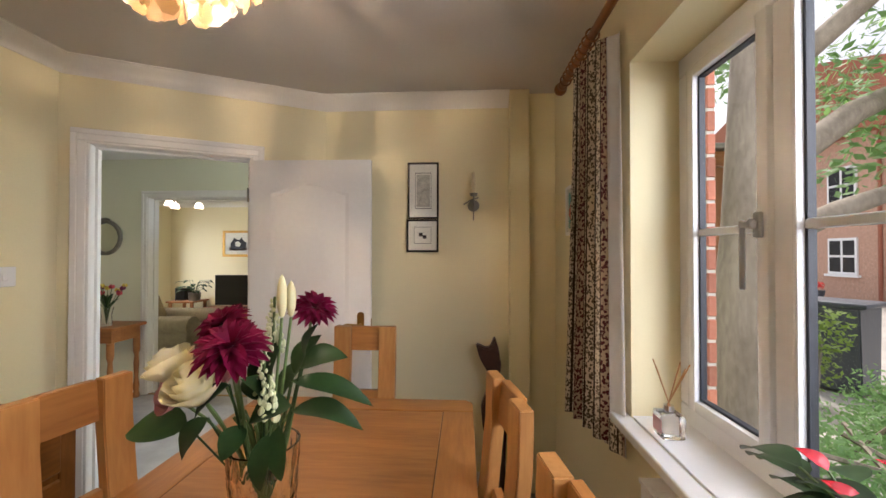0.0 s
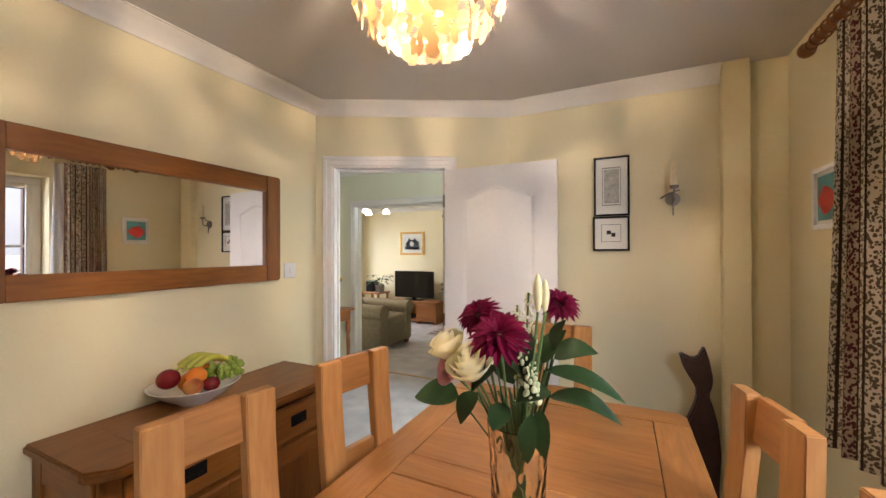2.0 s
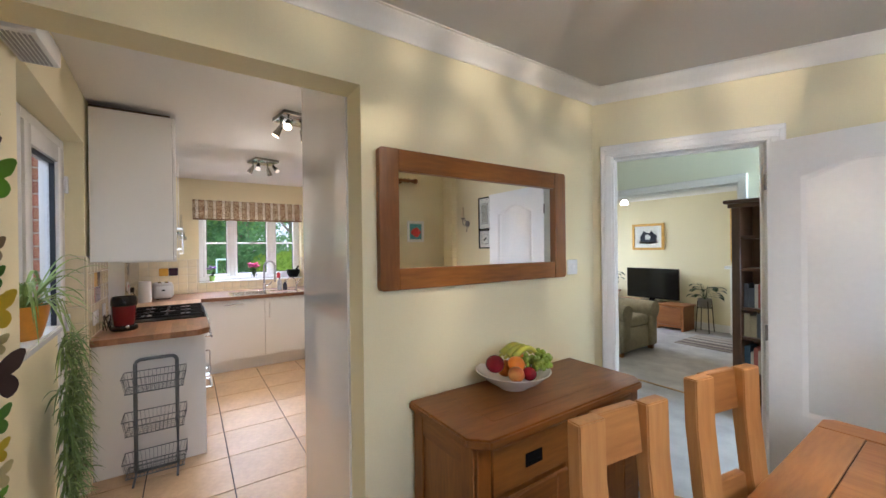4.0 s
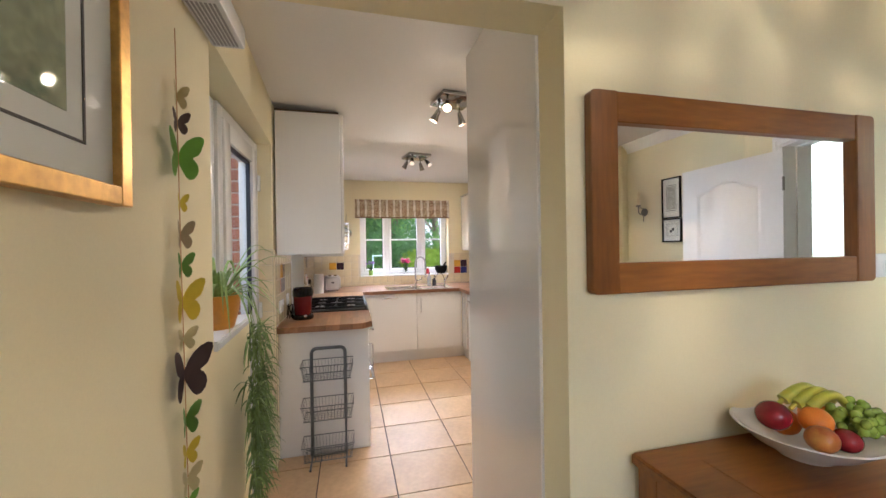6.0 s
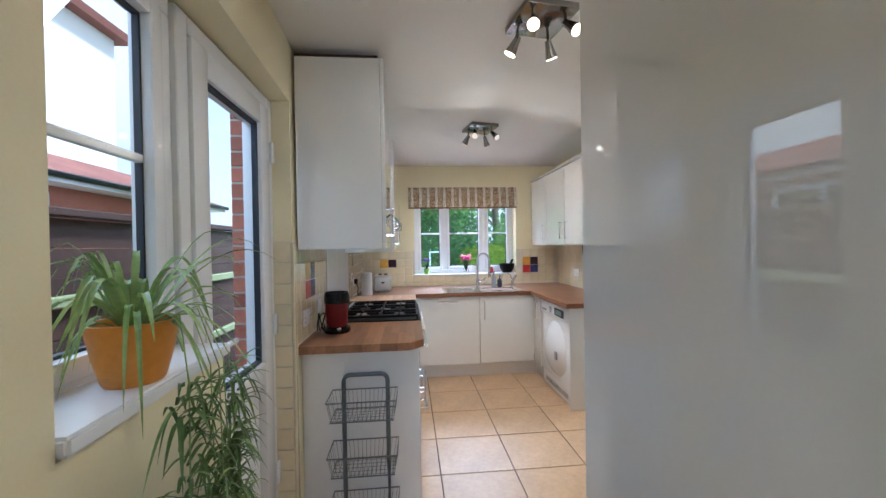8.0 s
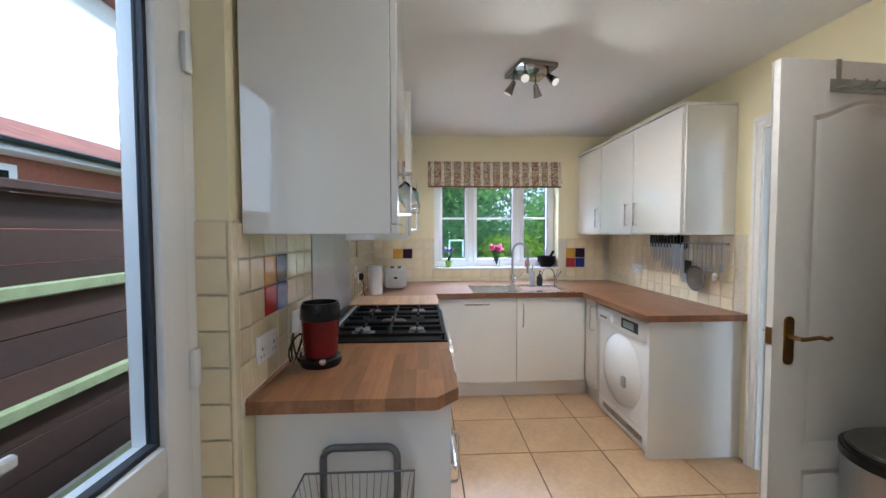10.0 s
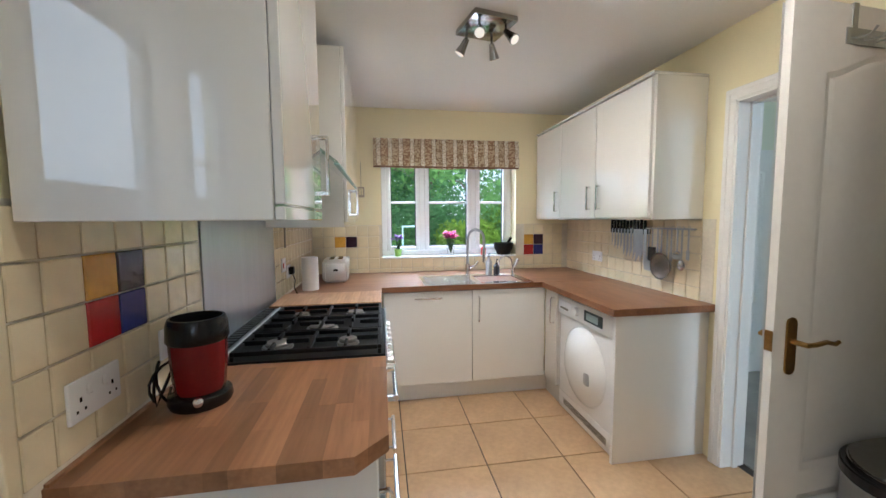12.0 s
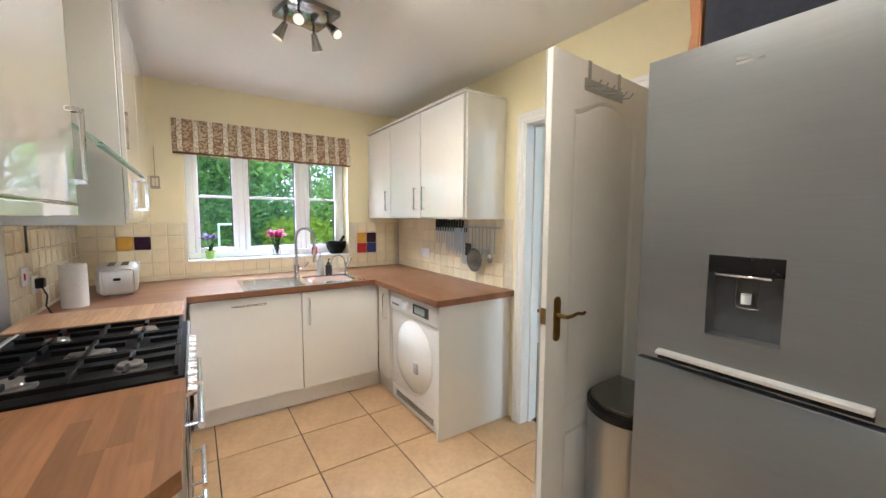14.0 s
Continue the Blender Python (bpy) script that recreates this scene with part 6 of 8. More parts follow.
def kitchen_smalls():
    b = thing("chopping_board", (-5.27, -0.36, WZ), "thick pale wooden chopping board beside the hob", "chopping board")
    part("board", boxes(((-0.17, -0.30, 0.0), (0.17, 0.29, 0.033)), bevel=0.003, segs=2), M_board_edge, b, "dark reddish oiled edge")
    part("top_face", boxes(((-0.167, -0.297, 0.0335), (0.167, 0.287, 0.038)), bevel=0.002), M_board, b, "pale scrubbed board face")
    z = WZ + 0.0385
    r = thing("kitchen_roll", (-5.77, -0.565, WZ), "upright roll of white kitchen paper", "kitchen roll")
    part("paper", lathe([(0.02, 0.0), (0.054, 0.0), (0.056, 0.01), (0.056, 0.225), (0.054, 0.232), (0.02, 0.232), (0.02, 0.0)], 32), material("tissue_paper", (0.80, 0.80, 0.78), 0.95, vary=0.03, bump=0.2, scale=30), r)
    t = thing("toaster", pose(-6.14, -0.43, WZ, 0, 0, -86), "brushed steel two-slot toaster", "toaster")
    part("body", boxes(((-0.10, -0.14, 0.012), (0.10, 0.15, 0.185)), bevel=0.035, segs=4), M_satin, t)
    part("end_cap", boxes(((-0.085, 0.1505, 0.014), (0.075, 0.166, 0.165)), bevel=0.02, segs=3), M_satin, t)
    part("slots", boxes(((-0.055, -0.11, 0.184), (-0.02, 0.11, 0.187)), ((0.01, -0.11, 0.184), (0.045, 0.11, 0.187))), M_black, t)
    part("lever", boxes(((-0.02, 0.1665, 0.10), (0.015, 0.186, 0.115)), bevel=0.004), M_black, t)
    for fx in (-0.06, 0.05):
        part("foot", boxes(((fx - 0.01, -0.11, 0), (fx + 0.01, -0.09, 0.013)), ((fx - 0.01, 0.09, 0), (fx + 0.01, 0.11, 0.013))), M_black, t)
    s = switch("cooker_switch", pose(-5.50, KL + 0.011, 1.115, 0, 0, 180), "white wall socket with a red cooker switch", True)
    part("red_rocker", boxes(((-0.03, -0.014, -0.016), (-0.014, -0.0095, 0.016)), bevel=0.002), material("red_switch", (0.5, 0.03, 0.02), 0.3), s, "red rocker switch")
    pl = thing("plug", (-5.62, KL + 0.021, 1.06), "black mains plug with a hanging flex", "plug")
    part("plug_body", boxes(((-0.022, -0.004, -0.02), (0.022, 0.03, 0.03)), bevel=0.006), M_black, pl)
    bm = bmesh.new()
    tube(bm, [(0, 0.02, -0.02), (0.0, 0.035, -0.06), (0.01, 0.03, -0.11), (0.02, 0.05, -0.15)], 0.0035, 6)
    part("flex", bm, M_black, pl)
    so = switch("wall_socket", pose(-5.62, KL + 0.011, 1.06, 0, 0, 180), "white single wall socket", False)
    switch("wall_socket", pose(-3.915, KL + 0.012, 1.035, 0, 0, 180), "white double wall socket above the worktop", True, True)
    switch("wall_socket", pose(-4.20, KL + 0.011, 1.05, 0, 0, 180), "white wall socket behind the popcorn maker", True)
    switch("wall_socket", pose(-6.0, KY - 0.012, 1.07), "white double wall socket under the cabinets", False, True)
    switch("wall_socket", pose(KX + 0.011, -0.40, 1.02, 0, 0, 90), "white wall socket beside the toaster", False)
    bk = thing("shelf_bracket", (-5.56, KL + 0.012, 1.34), "dark metal bracket under the wall cabinet", "bracket")
    part("bracket", boxes(((-0.006, 0, -0.12), (0.006, 0.008, 0.018)), ((-0.006, 0.008, 0.008), (0.006, 0.10, 0.018))), M_pewter, bk)


kitchen_smalls()


def sink():
    t = thing("sink", (-5.985, 0.66, WZ), "inset stainless steel sink with drainer", "sink")
    x0, x1, y0, y1, z = -0.235, 0.235, -0.42, 0.43, 0.006
    bx0, bx1, by0, by1 = -0.14, 0.17, 0.03, 0.37
    bm = wall_mesh("x", 0, z, y0, y1, x0, x1, [(by0, by1, bx0, bx1)])
    for v in bm.verts:
        v.co = (v.co.z, v.co.y, v.co.x)
    part("rim", bm, M_chrome, t)
    bm = bmesh.new()
    box(bm, (bx0, by0, -0.03), (bx1, by1, z - 0.001))
    bmesh.ops.delete(bm, geom=[f for f in bm.faces if f.normal.z > 0.9 and f.calc_center_median().z > 0], context="FACES")
    part("basin", bm, M_chrome, t)
    part("drainer_rib", boxes(*[((-0.16 + 0.05 * k, -0.39, z), (-0.145 + 0.05 * k, -0.02, z + 0.003)) for k in range(8)], bevel=0.001), M_chrome, t)
    m = thing("mixer_tap", (-6.17, 0.665, WZ + 0.0065), "tall chrome spring mixer tap", "tap")
    bm = bmesh.new()
    cyl(bm, (0, 0, 0), (0, 0, 0.10), 0.022, n=20)
    part("base", bm, M_chrome, m)
    bm = bmesh.new()
    pts = [(0, 0, 0.10), (0, 0, 0.25)] + [(0.0 + 0.075 * (1 - math.cos(a)) * 0.6, 0.075 * (1 - math.cos(a)) * 0.8, 0.31 + 0.085 * math.sin(a)) for a in [i * math.pi / 10 for i in range(11)]] + [(0.09, 0.12, 0.22)]
    tube(bm, pts, 0.012, 10)
    part("hose", bm, M_steel, m, "coiled steel hose")
    bm = bmesh.new()
    cyl(bm, (0.09, 0.12, 0.12), (0.09, 0.12, 0.22), 0.016, 0.013, 14)
    part("spray_head", bm, M_chrome, m)
    bm = bmesh.new()
    tube(bm, [(0.0, 0.02, 0.07), (0.02, 0.06, 0.085), (0.03, 0.085, 0.12)], 0.008, 8)
    part("lever", bm, M_chrome, m)
    q = thing("water_filter_tap", (-6.17, 1.02, WZ + 0.0065), "small chrome swan-neck tap", "tap")
    bm = bmesh.new()
    tube(bm, [(0, 0.05, 0.06), (0, 0.045, 0.10)] + [(0.0, 0.045 - 0.06 + 0.06 * math.cos(a), 0.10 + 0.06 * math.sin(a)) for a in [i * math.pi / 8 for i in range(9)]] + [(0, -0.075, 0.07)], 0.006, 8)
    part("spout", bm, M_chrome, q)
    bm = bmesh.new()
    tube(bm, [(0, 0.05, 0.0), (0, 0.06, 0.06), (0, 0.10, 0.13)], 0.014, 12)
    part("body", bm, M_chrome, q)
    for y, h, c_, lab in ((0.86, 0.15, (0.42, 0.42, 0.43), "grey soap dispenser bottle by the tap"), (0.93, 0.10, (0.05, 0.05, 0.06), "small dark washing-up bottle")):
        bt = thing("soap_bottle", (-6.19, y, WZ + 0.0065), lab, "bottle")
        part("bottle", lathe([(0, 0), (0.026, 0), (0.028, 0.01), (0.028, h * 0.75), (0.012, h * 0.9), (0.012, h), (0, h)], 18), material("bottle_" + str(int(h * 100)), c_, 0.25), bt)
        bm = bmesh.new()
        tube(bm, [(0, 0, h), (0, 0, h + 0.03), (0.035, 0, h + 0.03)], 0.005, 6)
        part("pump", bm, M_black, bt)


sink()
w2 = tagged(thing("window_2", (-6.72, 0.59, 1.05), "white plastic three-light window over the sink", "window"), kind="structure")
window_frame_parts(w2, "x", -6.70, -0.07, -0.06, 1.24, 1.045, 2.06, [0.335, 0.845], [1.56], fw=0.05, sash=0.04, off=(-6.72, 0.59, 1.05))
for y in (0.285, 0.9):
    part("window_handle", boxes(((0.036, y - 0.59 - 0.009, 0.42), (0.052, y - 0.59 + 0.009, 0.53)), bevel=0.003), M_upvc, w2)
structure("sill_kitchen", boxes(((-6.70, -0.058, 1.03), (-6.535, 1.238, 1.0455)), bevel=0.003), M_upvc, "white sill of the sink window", "window sill")


def roman_blind():
    t = thing("roman_blind", (-6.50, 0.56, 1.87), "gathered roman blind in floral striped cloth", "blind")

    def fn(u, v):
        z = 0.26 * v
        fold = 0.022 * abs(math.sin(v * math.pi * 2.2)) + 0.02 * (1 - v)
        return (fold - 0.03 + 0.003 * math.sin(u * 40), -0.685 + 1.37 * u, z - 0.012 * math.sin(u * math.pi) * (1 - v) + 0.004 * math.sin(u * 23) * (1 - v))
    part("cloth", cloth_mesh("cloth", fn, 60, 18, 1.37, 0.34, M_blind), M_blind, t, "", 70)
    part("batten", boxes(((-0.055, -0.68, 0.225), (-0.03, 0.68, 0.258))), M_gloss_white, t)
    part("hem", boxes(((-0.012, -0.683, -0.003), (0.004, 0.683, 0.012)), bevel=0.004), material("brown_hem", (0.16, 0.08, 0.045), 0.9, vary=0.3, scale=40), t, "dark gathered hem")


roman_blind()


def sill_flowers(y, color, label, h, n, pot):
    t = thing("flower_pot", (-6.62, y, 1.0455), label, "pot plant")
    part("pot", lathe([(0, 0), (0.028, 0), (0.036, 0.07), (0.032, 0.07), (0.026, 0.01), (0, 0.01)], 20), pot, t)
    r = random.Random(int(y * 100) + 7)
    fm = material("petal_" + str(int(y * 100)), color, 0.6, vary=0.35, scale=40)
    bm, bl = bmesh.new(), bmesh.new()
    for k in range(n):
        a, d = r.uniform(0, 6.28), r.uniform(0, 0.085)
        c = Vector((0.5 * d * math.cos(a), d * 1.2 * math.sin(a), h + r.uniform(-0.025, 0.03)))
        tube(bl, [(0, 0, 0.02), (c.x * 0.6, c.y * 0.6, h * 0.6), c], 0.0018, 4)
        for j in range(9):
            b = r.uniform(0, 6.28)
            leaf(bm, c, c + Vector((math.cos(b), math.sin(b), r.uniform(-0.3, 0.8))) * 0.03, 0.021, 0.2, 3)
    for k in range(10):
        a = r.uniform(0, 6.28)
        leaf(bl, (0, 0, 0.06), (0.04 * math.cos(a), 0.06 * math.sin(a), r.uniform(0.05, h * 0.8)), 0.02, 0.2, 4)
    part("blooms", bm, fm, t, "cluster of bright blooms", None)
    part("foliage", bl, M_leaf, t, "", None)


sill_flowers(0.09, (0.20, 0.07, 0.36), "purple flowers in a small green pot", 0.17, 10, material("lime_pot", (0.30, 0.50, 0.10), 0.4))
sill_flowers(0.60, (0.70, 0.06, 0.24), "bright pink flowers in a glass vase", 0.19, 30, M_glass)
rb = thing("washing_up_bottle", (-6.585, 0.92, 1.0455), "small red plastic bottle on the window sill", "bottle")
part("bottle", lathe([(0, 0), (0.024, 0), (0.027, 0.01), (0.025, 0.06), (0.012, 0.08), (0, 0.08)], 18), material("red_plastic", (0.5, 0.03, 0.04), 0.3), rb)
part("cap", lathe([(0, 0.08), (0.01, 0.08), (0.008, 0.105), (0, 0.107)], 12), M_appliance, rb, "white nozzle cap")
mo = thing("mortar_bowl", Matrix.Translation((-6.605, 1.13, 1.0455)) @ Matrix.Scale(1.2, 4), "black stone mortar with a pestle on the sill", "mortar")
part("bowl", lathe([(0, 0), (0.05, 0), (0.055, 0.012), (0.075, 0.05), (0.08, 0.095), (0.07, 0.095), (0.062, 0.05), (0, 0.03)], 28), M_iron, mo)
bm = bmesh.new()
tube(bm, [(0, 0.01, 0.05), (0.02, 0.06, 0.14)], 0.011, 10)
part("pestle", bm, M_iron, mo)

M_hang = material("bleached_wood", (0.42, 0.36, 0.28), 0.8)
hg = thing("wall_hanging", (KX + 0.002, -0.24, 1.62), "small hanging ornament on the end wall", "ornament")
bm = bmesh.new()
tube(bm, [(0.006, 0, 0.0), (0.006, 0, 0.30)], 0.002, 5)
part("string", bm, M_pewter, hg)
part("charm", boxes(((0, -0.03, -0.02), (0.012, 0.03, 0.0)), ((0, -0.03, 0.06), (0.012, 0.03, 0.075)), ((0, -0.03, 0.0), (0.01, -0.018, 0.06)), ((0, 0.018, 0.0), (0.01, 0.03, 0.06)), bevel=0.002), M_hang, hg)


def knives_and_tools():
    y = KY - 0.012
    k = thing("knife_rack", (-5.56, y, 1.30), "magnetic wall bar holding kitchen knives", "knife rack")
    part("bar", boxes(((-0.24, -0.016, -0.018), (0.20, 0, 0.018)), bevel=0.002), M_black, k)
    r = random.Random(5)
    for i in range(11):
        x = -0.21 + i * 0.038
        bl, w = (0.13 + 0.013 * i, 0.013 + 0.0018 * i) if i != 8 else (0.27, 0.042)
        bl *= r.uniform(0.88, 1.1)
        kn = thing("kitchen_knife", (-5.56 + x, y - 0.018, 1.315), "steel kitchen knife with a black handle", "knife", "knives on the rack")
        part("blade", prism([(-w / 2, 0.0), (w / 2, 0.0), (w / 2, -bl * 0.75), (-w / 2, -bl)], -0.0025, 0.0, "y"), M_steel, kn)
        part("handle", boxes(((-0.011, -0.012, 0.0), (0.011, 0.003, r.uniform(0.06, 0.075))), bevel=0.004), M_black, kn)
    u = thing("utensil_rail", (-5.13, y, 1.325), "steel rail with hanging kitchen utensils", "utensil rail")
    bm = bmesh.new()
    tube(bm, [(-0.24, -0.03, 0), (0.17, -0.03, 0)], 0.006, 8)
    for x in (-0.22, 0.15):
        tube(bm, [(x, 0.0, 0), (x, -0.03, 0)], 0.005, 6)
    part("rail", bm, M_steel, u)
    kinds = {"spatula": "slotted spatula hanging from the rail", "skimmer": "round wire skimmer hanging from the rail", "ladle": "steel soup ladle hanging from the rail",
             "masher": "potato masher hanging from the rail", "serving_spoon": "steel serving spoon hanging from the rail", "peeler": "short steel peeler hanging from the rail"}
    for i, (kind, ln, mt) in enumerate((("spatula", 0.20, M_steel), ("spatula", 0.13, M_black), ("serving_spoon", 0.17, M_steel), ("skimmer", 0.17, M_dark_chrome), ("ladle", 0.21, M_steel), ("peeler", 0.15, M_steel), ("masher", 0.14, M_steel), ("serving_spoon", 0.19, M_chrome), ("peeler", 0.13, M_steel))):
        x = -0.20 + i * 0.042
        tn = thing(kind, (-5.13 + x, y - 0.036 - 0.006 * (i % 2), 1.33), kinds[kind], "utensil", "utensils on the rail")
        bm = boxes(((-0.006, -0.004, -ln), (0.006, 0.0, -0.01)), bevel=0.0015)
        tube(bm, [(0, -0.002, -0.012), (0, -0.008, 0.004), (0, 0.004, 0.012), (0, 0.013, 0.002)], 0.002, 5)
        part("shaft", bm, M_steel, tn)
        bm = bmesh.new()
        if kind == "skimmer":
            cyl(bm, (0, -0.012, -ln - 0.08), (0, -0.006, -ln - 0.08), 0.078, 0.085, 28)
            tube(bm, [(0.085 * math.cos(a), -0.01, -ln - 0.08 + 0.085 * math.sin(a)) for a in [j * math.pi / 14 for j in range(29)]], 0.004, 6)
        elif kind in ("ladle", "serving_spoon"):
            ball(bm, (0, -0.002, -ln - 0.035), 0.042 if kind == "ladle" else 0.03, 14, (1, 0.3, 1.15))
        elif kind == "spatula":
            box(bm, (-0.034, -0.005, -ln - 0.095), (0.034, -0.001, -ln), 0.004)
        elif kind == "masher":
            box(bm, (-0.035, -0.012, -ln - 0.055), (0.035, 0.006, -ln - 0.02), 0.008)
            tube(bm, [(-0.03, -0.002, -ln - 0.02), (0, -0.002, -ln), (0.03, -0.002, -ln - 0.02)], 0.003, 5)
        else:
            box(bm, (-0.012, -0.006, -ln - 0.06), (0.012, 0.0, -ln), 0.004)
        part("head", bm, mt, tn)


knives_and_tools()


def spot_fixture(x, y, lit_power, rot, bright):
    t = thing("spotlight_plate", pose(x, y, CEIL, 0, 0, rot), "square chrome ceiling plate with four spotlights", "ceiling light", "kitchen ceiling spotlights")
    part("plate", boxes(((-0.12, -0.12, -0.03), (0.12, 0.12, -0.0005)), bevel=0.006, segs=2), M_dark_chrome, t)
    face = glow("spot_face", (1.0, 0.70, 0.40), 9) if bright else glow("dim_spot_face", (0.5, 0.42, 0.32), 1.0)
    for i, (sx, sy) in enumerate(((-1, -1), (1, -1), (1, 1), (-1, 1))):
        p = Vector((sx * 0.075, sy * 0.075, -0.03))
        d = Vector((0.62, sy * 0.3, -0.72) if sx > 0 else (-0.3, sy * 0.4, -0.85)).normalized()
        bm = bmesh.new()
        tube(bm, [p, p + Vector((0, 0, -0.03))], 0.006, 8)
        part("stalk", bm, M_dark_chrome, t)
        h = p + Vector((0, 0, -0.035))
        bm = bmesh.new()
        cyl(bm, h - d * 0.005, h + d * 0.03, 0.014, 0.019, 16)
        cyl(bm, h + d * 0.03, h + d * 0.075, 0.019, 0.028, 16)
        sp_ = part("lamp_head", bm, M_dark_chrome, t, "chrome spotlight head")
        bm = bmesh.new()
        cyl(bm, h + d * 0.0755, h + d * 0.078, 0.024, n=16)
        part("lamp_face", bm, face, sp_, "bright halogen lamp")
        w = Matrix.Rotation(radians(rot), 3, "Z") @ (h + d * 0.11)
        spot_lamp((x + w.x, y + w.y, CEIL + w.z), Matrix.Rotation(radians(rot), 3, "Z") @ d, lit_power, (1.0, 0.84, 0.64))
    return t


spot_fixture(-3.46, 0.47, 7.5, 8, True)
spot_fixture(-4.99, 0.49, 21.0, 12, False)

D2 = pose(-4.0, 1.772, 0.006, 0, 0, -86)
panel_door("door_2", D2, 0.73, 1.98, "white panelled hall door standing open into the kitchen")
hk = thing("door_hooks", D2 @ Matrix.Translation((0.405, 0.003, 1.972)) @ Matrix.Rotation(radians(90), 4, "Z"), "steel over-door rack with six hooks", "hook rack")
part("plate", boxes(((0.033, -0.14, -0.10), (0.037, 0.14, -0.055)), bevel=0.001), M_steel, hk)
for y in (-0.12, 0.10):
    part("strap", boxes(((0.033, y, -0.055), (0.036, y + 0.02, 0.012)), ((-0.012, y, 0.009), (0.033, y + 0.02, 0.012)), ((-0.012, y, -0.03), (-0.010, y + 0.02, 0.009))), M_steel, hk)
for k in range(6):
    bm = bmesh.new()
    y = -0.12 + 0.048 * k
    tube(bm, [(0.037, y, -0.085), (0.075, y, -0.092), (0.09, y, -0.075)], 0.0035, 6)
    part("hook", bm, M_steel, hk)


def pedal_bin():
    t = thing("pedal_bin", (-3.765, 1.42, 0.0), "brushed steel half-round bin with a dark rim", "bin")
    o = [(0.165 * math.cos(a), -0.02 - 0.19 * math.sin(a)) for a in [math.pi * i / 20 for i in range(21)]] + [(-0.165, 0.12), (0.165, 0.12)]
    part("body", prism(o, 0.02, 0.655, bevel=0.002), M_steel, t)
    part("foot_ring", prism([(u * 0.97, v * 0.97) for u, v in o], 0.0, 0.02), M_black, t)
    part("rim", prism([(u * 1.03, v * 1.03) for u, v in o], 0.6555, 0.69, bevel=0.004), M_black, t)
    part("lid", prism([(u * 0.95, v * 0.95) for u, v in o], 0.6905, 0.705, bevel=0.006), M_dark_chrome, t)


pedal_bin()


def fridge_freezer():
    x0, x1, y, top, sp_ = -3.612, -3.012, 1.10, 1.842, 0.985
    c = Vector(((x0 + x1) / 2, 1.43, 0))
    t = thing("fridge_freezer", c, "tall grey steel fridge freezer with a water dispenser", "fridge")
    L_ = lambda lo, hi: (tuple(Vector(lo) - c), tuple(Vector(hi) - c))
    part("body", boxes(L_((x0 + 0.004, y + 0.075, 0.03), (x1 - 0.004, 1.77, top - 0.01)), bevel=0.004), M_grey_steel, t)
    part("foot", boxes(L_((x0 + 0.03, y + 0.1, 0), (x1 - 0.03, 1.7, 0.03))), M_black, t)
    dx0, dx1, dz0, dz1 = -3.432, -3.278, 1.095, 1.305
    bm = wall_mesh("y", y, y + 0.07, x0, x1, sp_ + 0.004, top, [(dx0, dx1, dz0, dz1)])
    for v in bm.verts:
        v.co -= c
    up = part("upper_door", bm, M_grey_steel, t)
    part("recess", boxes(L_((dx0, y + 0.05, dz0), (dx1, y + 0.069, dz1))), material("dispenser_grey", (0.09, 0.092, 0.095), 0.4), up)
    part("dispenser_frame", boxes(L_((dx0, y - 0.002, dz1 - 0.045), (dx1, y + 0.05, dz1)), bevel=0.002), M_black, up, "black dispenser head")
    part("dispenser_lip", boxes(L_((dx0 + 0.016, y - 0.008, dz1 - 0.052), (dx1 - 0.022, y + 0.03, dz1 - 0.0455)), bevel=0.002), M_chrome, up)
    part("paddle", boxes(L_((dx0 + 0.05, y + 0.035, dz0 + 0.075), (dx0 + 0.10, y + 0.04, dz1 - 0.055)), bevel=0.003), M_glass, up, "clear plastic paddle")
    bm = bmesh.new()
    cyl(bm, Vector((dx0 + 0.075, y + 0.03, dz0 + 0.09)) - c, Vector((dx0 + 0.075, y + 0.03, dz0 + 0.115)) - c, 0.011, n=12)
    part("spigot", bm, M_appliance, up)
    part("badge", boxes(L_((-3.40, y - 0.002, 1.768), (-3.345, y, 1.774)), L_((-3.40, y - 0.002, 1.779), (-3.375, y, 1.786))), M_chrome, up, "small pale maker's badge")
    part("lower_door", boxes(L_((x0, y, 0.06), (x1, y + 0.07, sp_ - 0.006)), bevel=0.006, segs=2), M_grey_steel, t)
    h = prism([(0.0, 0.0), (-0.02, 0.002), (-0.022, 0.011), (0.0, 0.016)], -3.545, -3.125, "x", bevel=0.001)
    bmesh.ops.transform(h, matrix=Matrix.Translation(Vector((0, y, sp_ + 0.022)) - c), verts=h.verts)
    part("handle", h, M_pale_metal, t, "long pale metal grip")
    part("handle_recess", boxes(L_((-3.545, y - 0.0015, sp_ + 0.008), (-3.125, y + 0.0, sp_ + 0.0215))), M_black, t)


fridge_freezer()
sb = thing("storage_bag", (-3.30, 1.42, 1.842), "dark bag with a tan edge on the fridge", "bag")
part("bag_body", boxes(((-0.235, -0.22, 0.0), (0.27, 0.22, 0.36)), bevel=0.05, segs=3), material("navy_cloth", (0.012, 0.014, 0.025), 0.8, vary=0.3, scale=20), sb)
part("tan_edge", prism([(-0.275, 0.0), (-0.236, 0.0), (-0.236, 0.30), (-0.255, 0.33), (-0.272, 0.2), (-0.262, 0.1)], -0.2, 0.18, "y", bevel=0.004), material("tan_leather", (0.36, 0.15, 0.05), 0.5), sb)

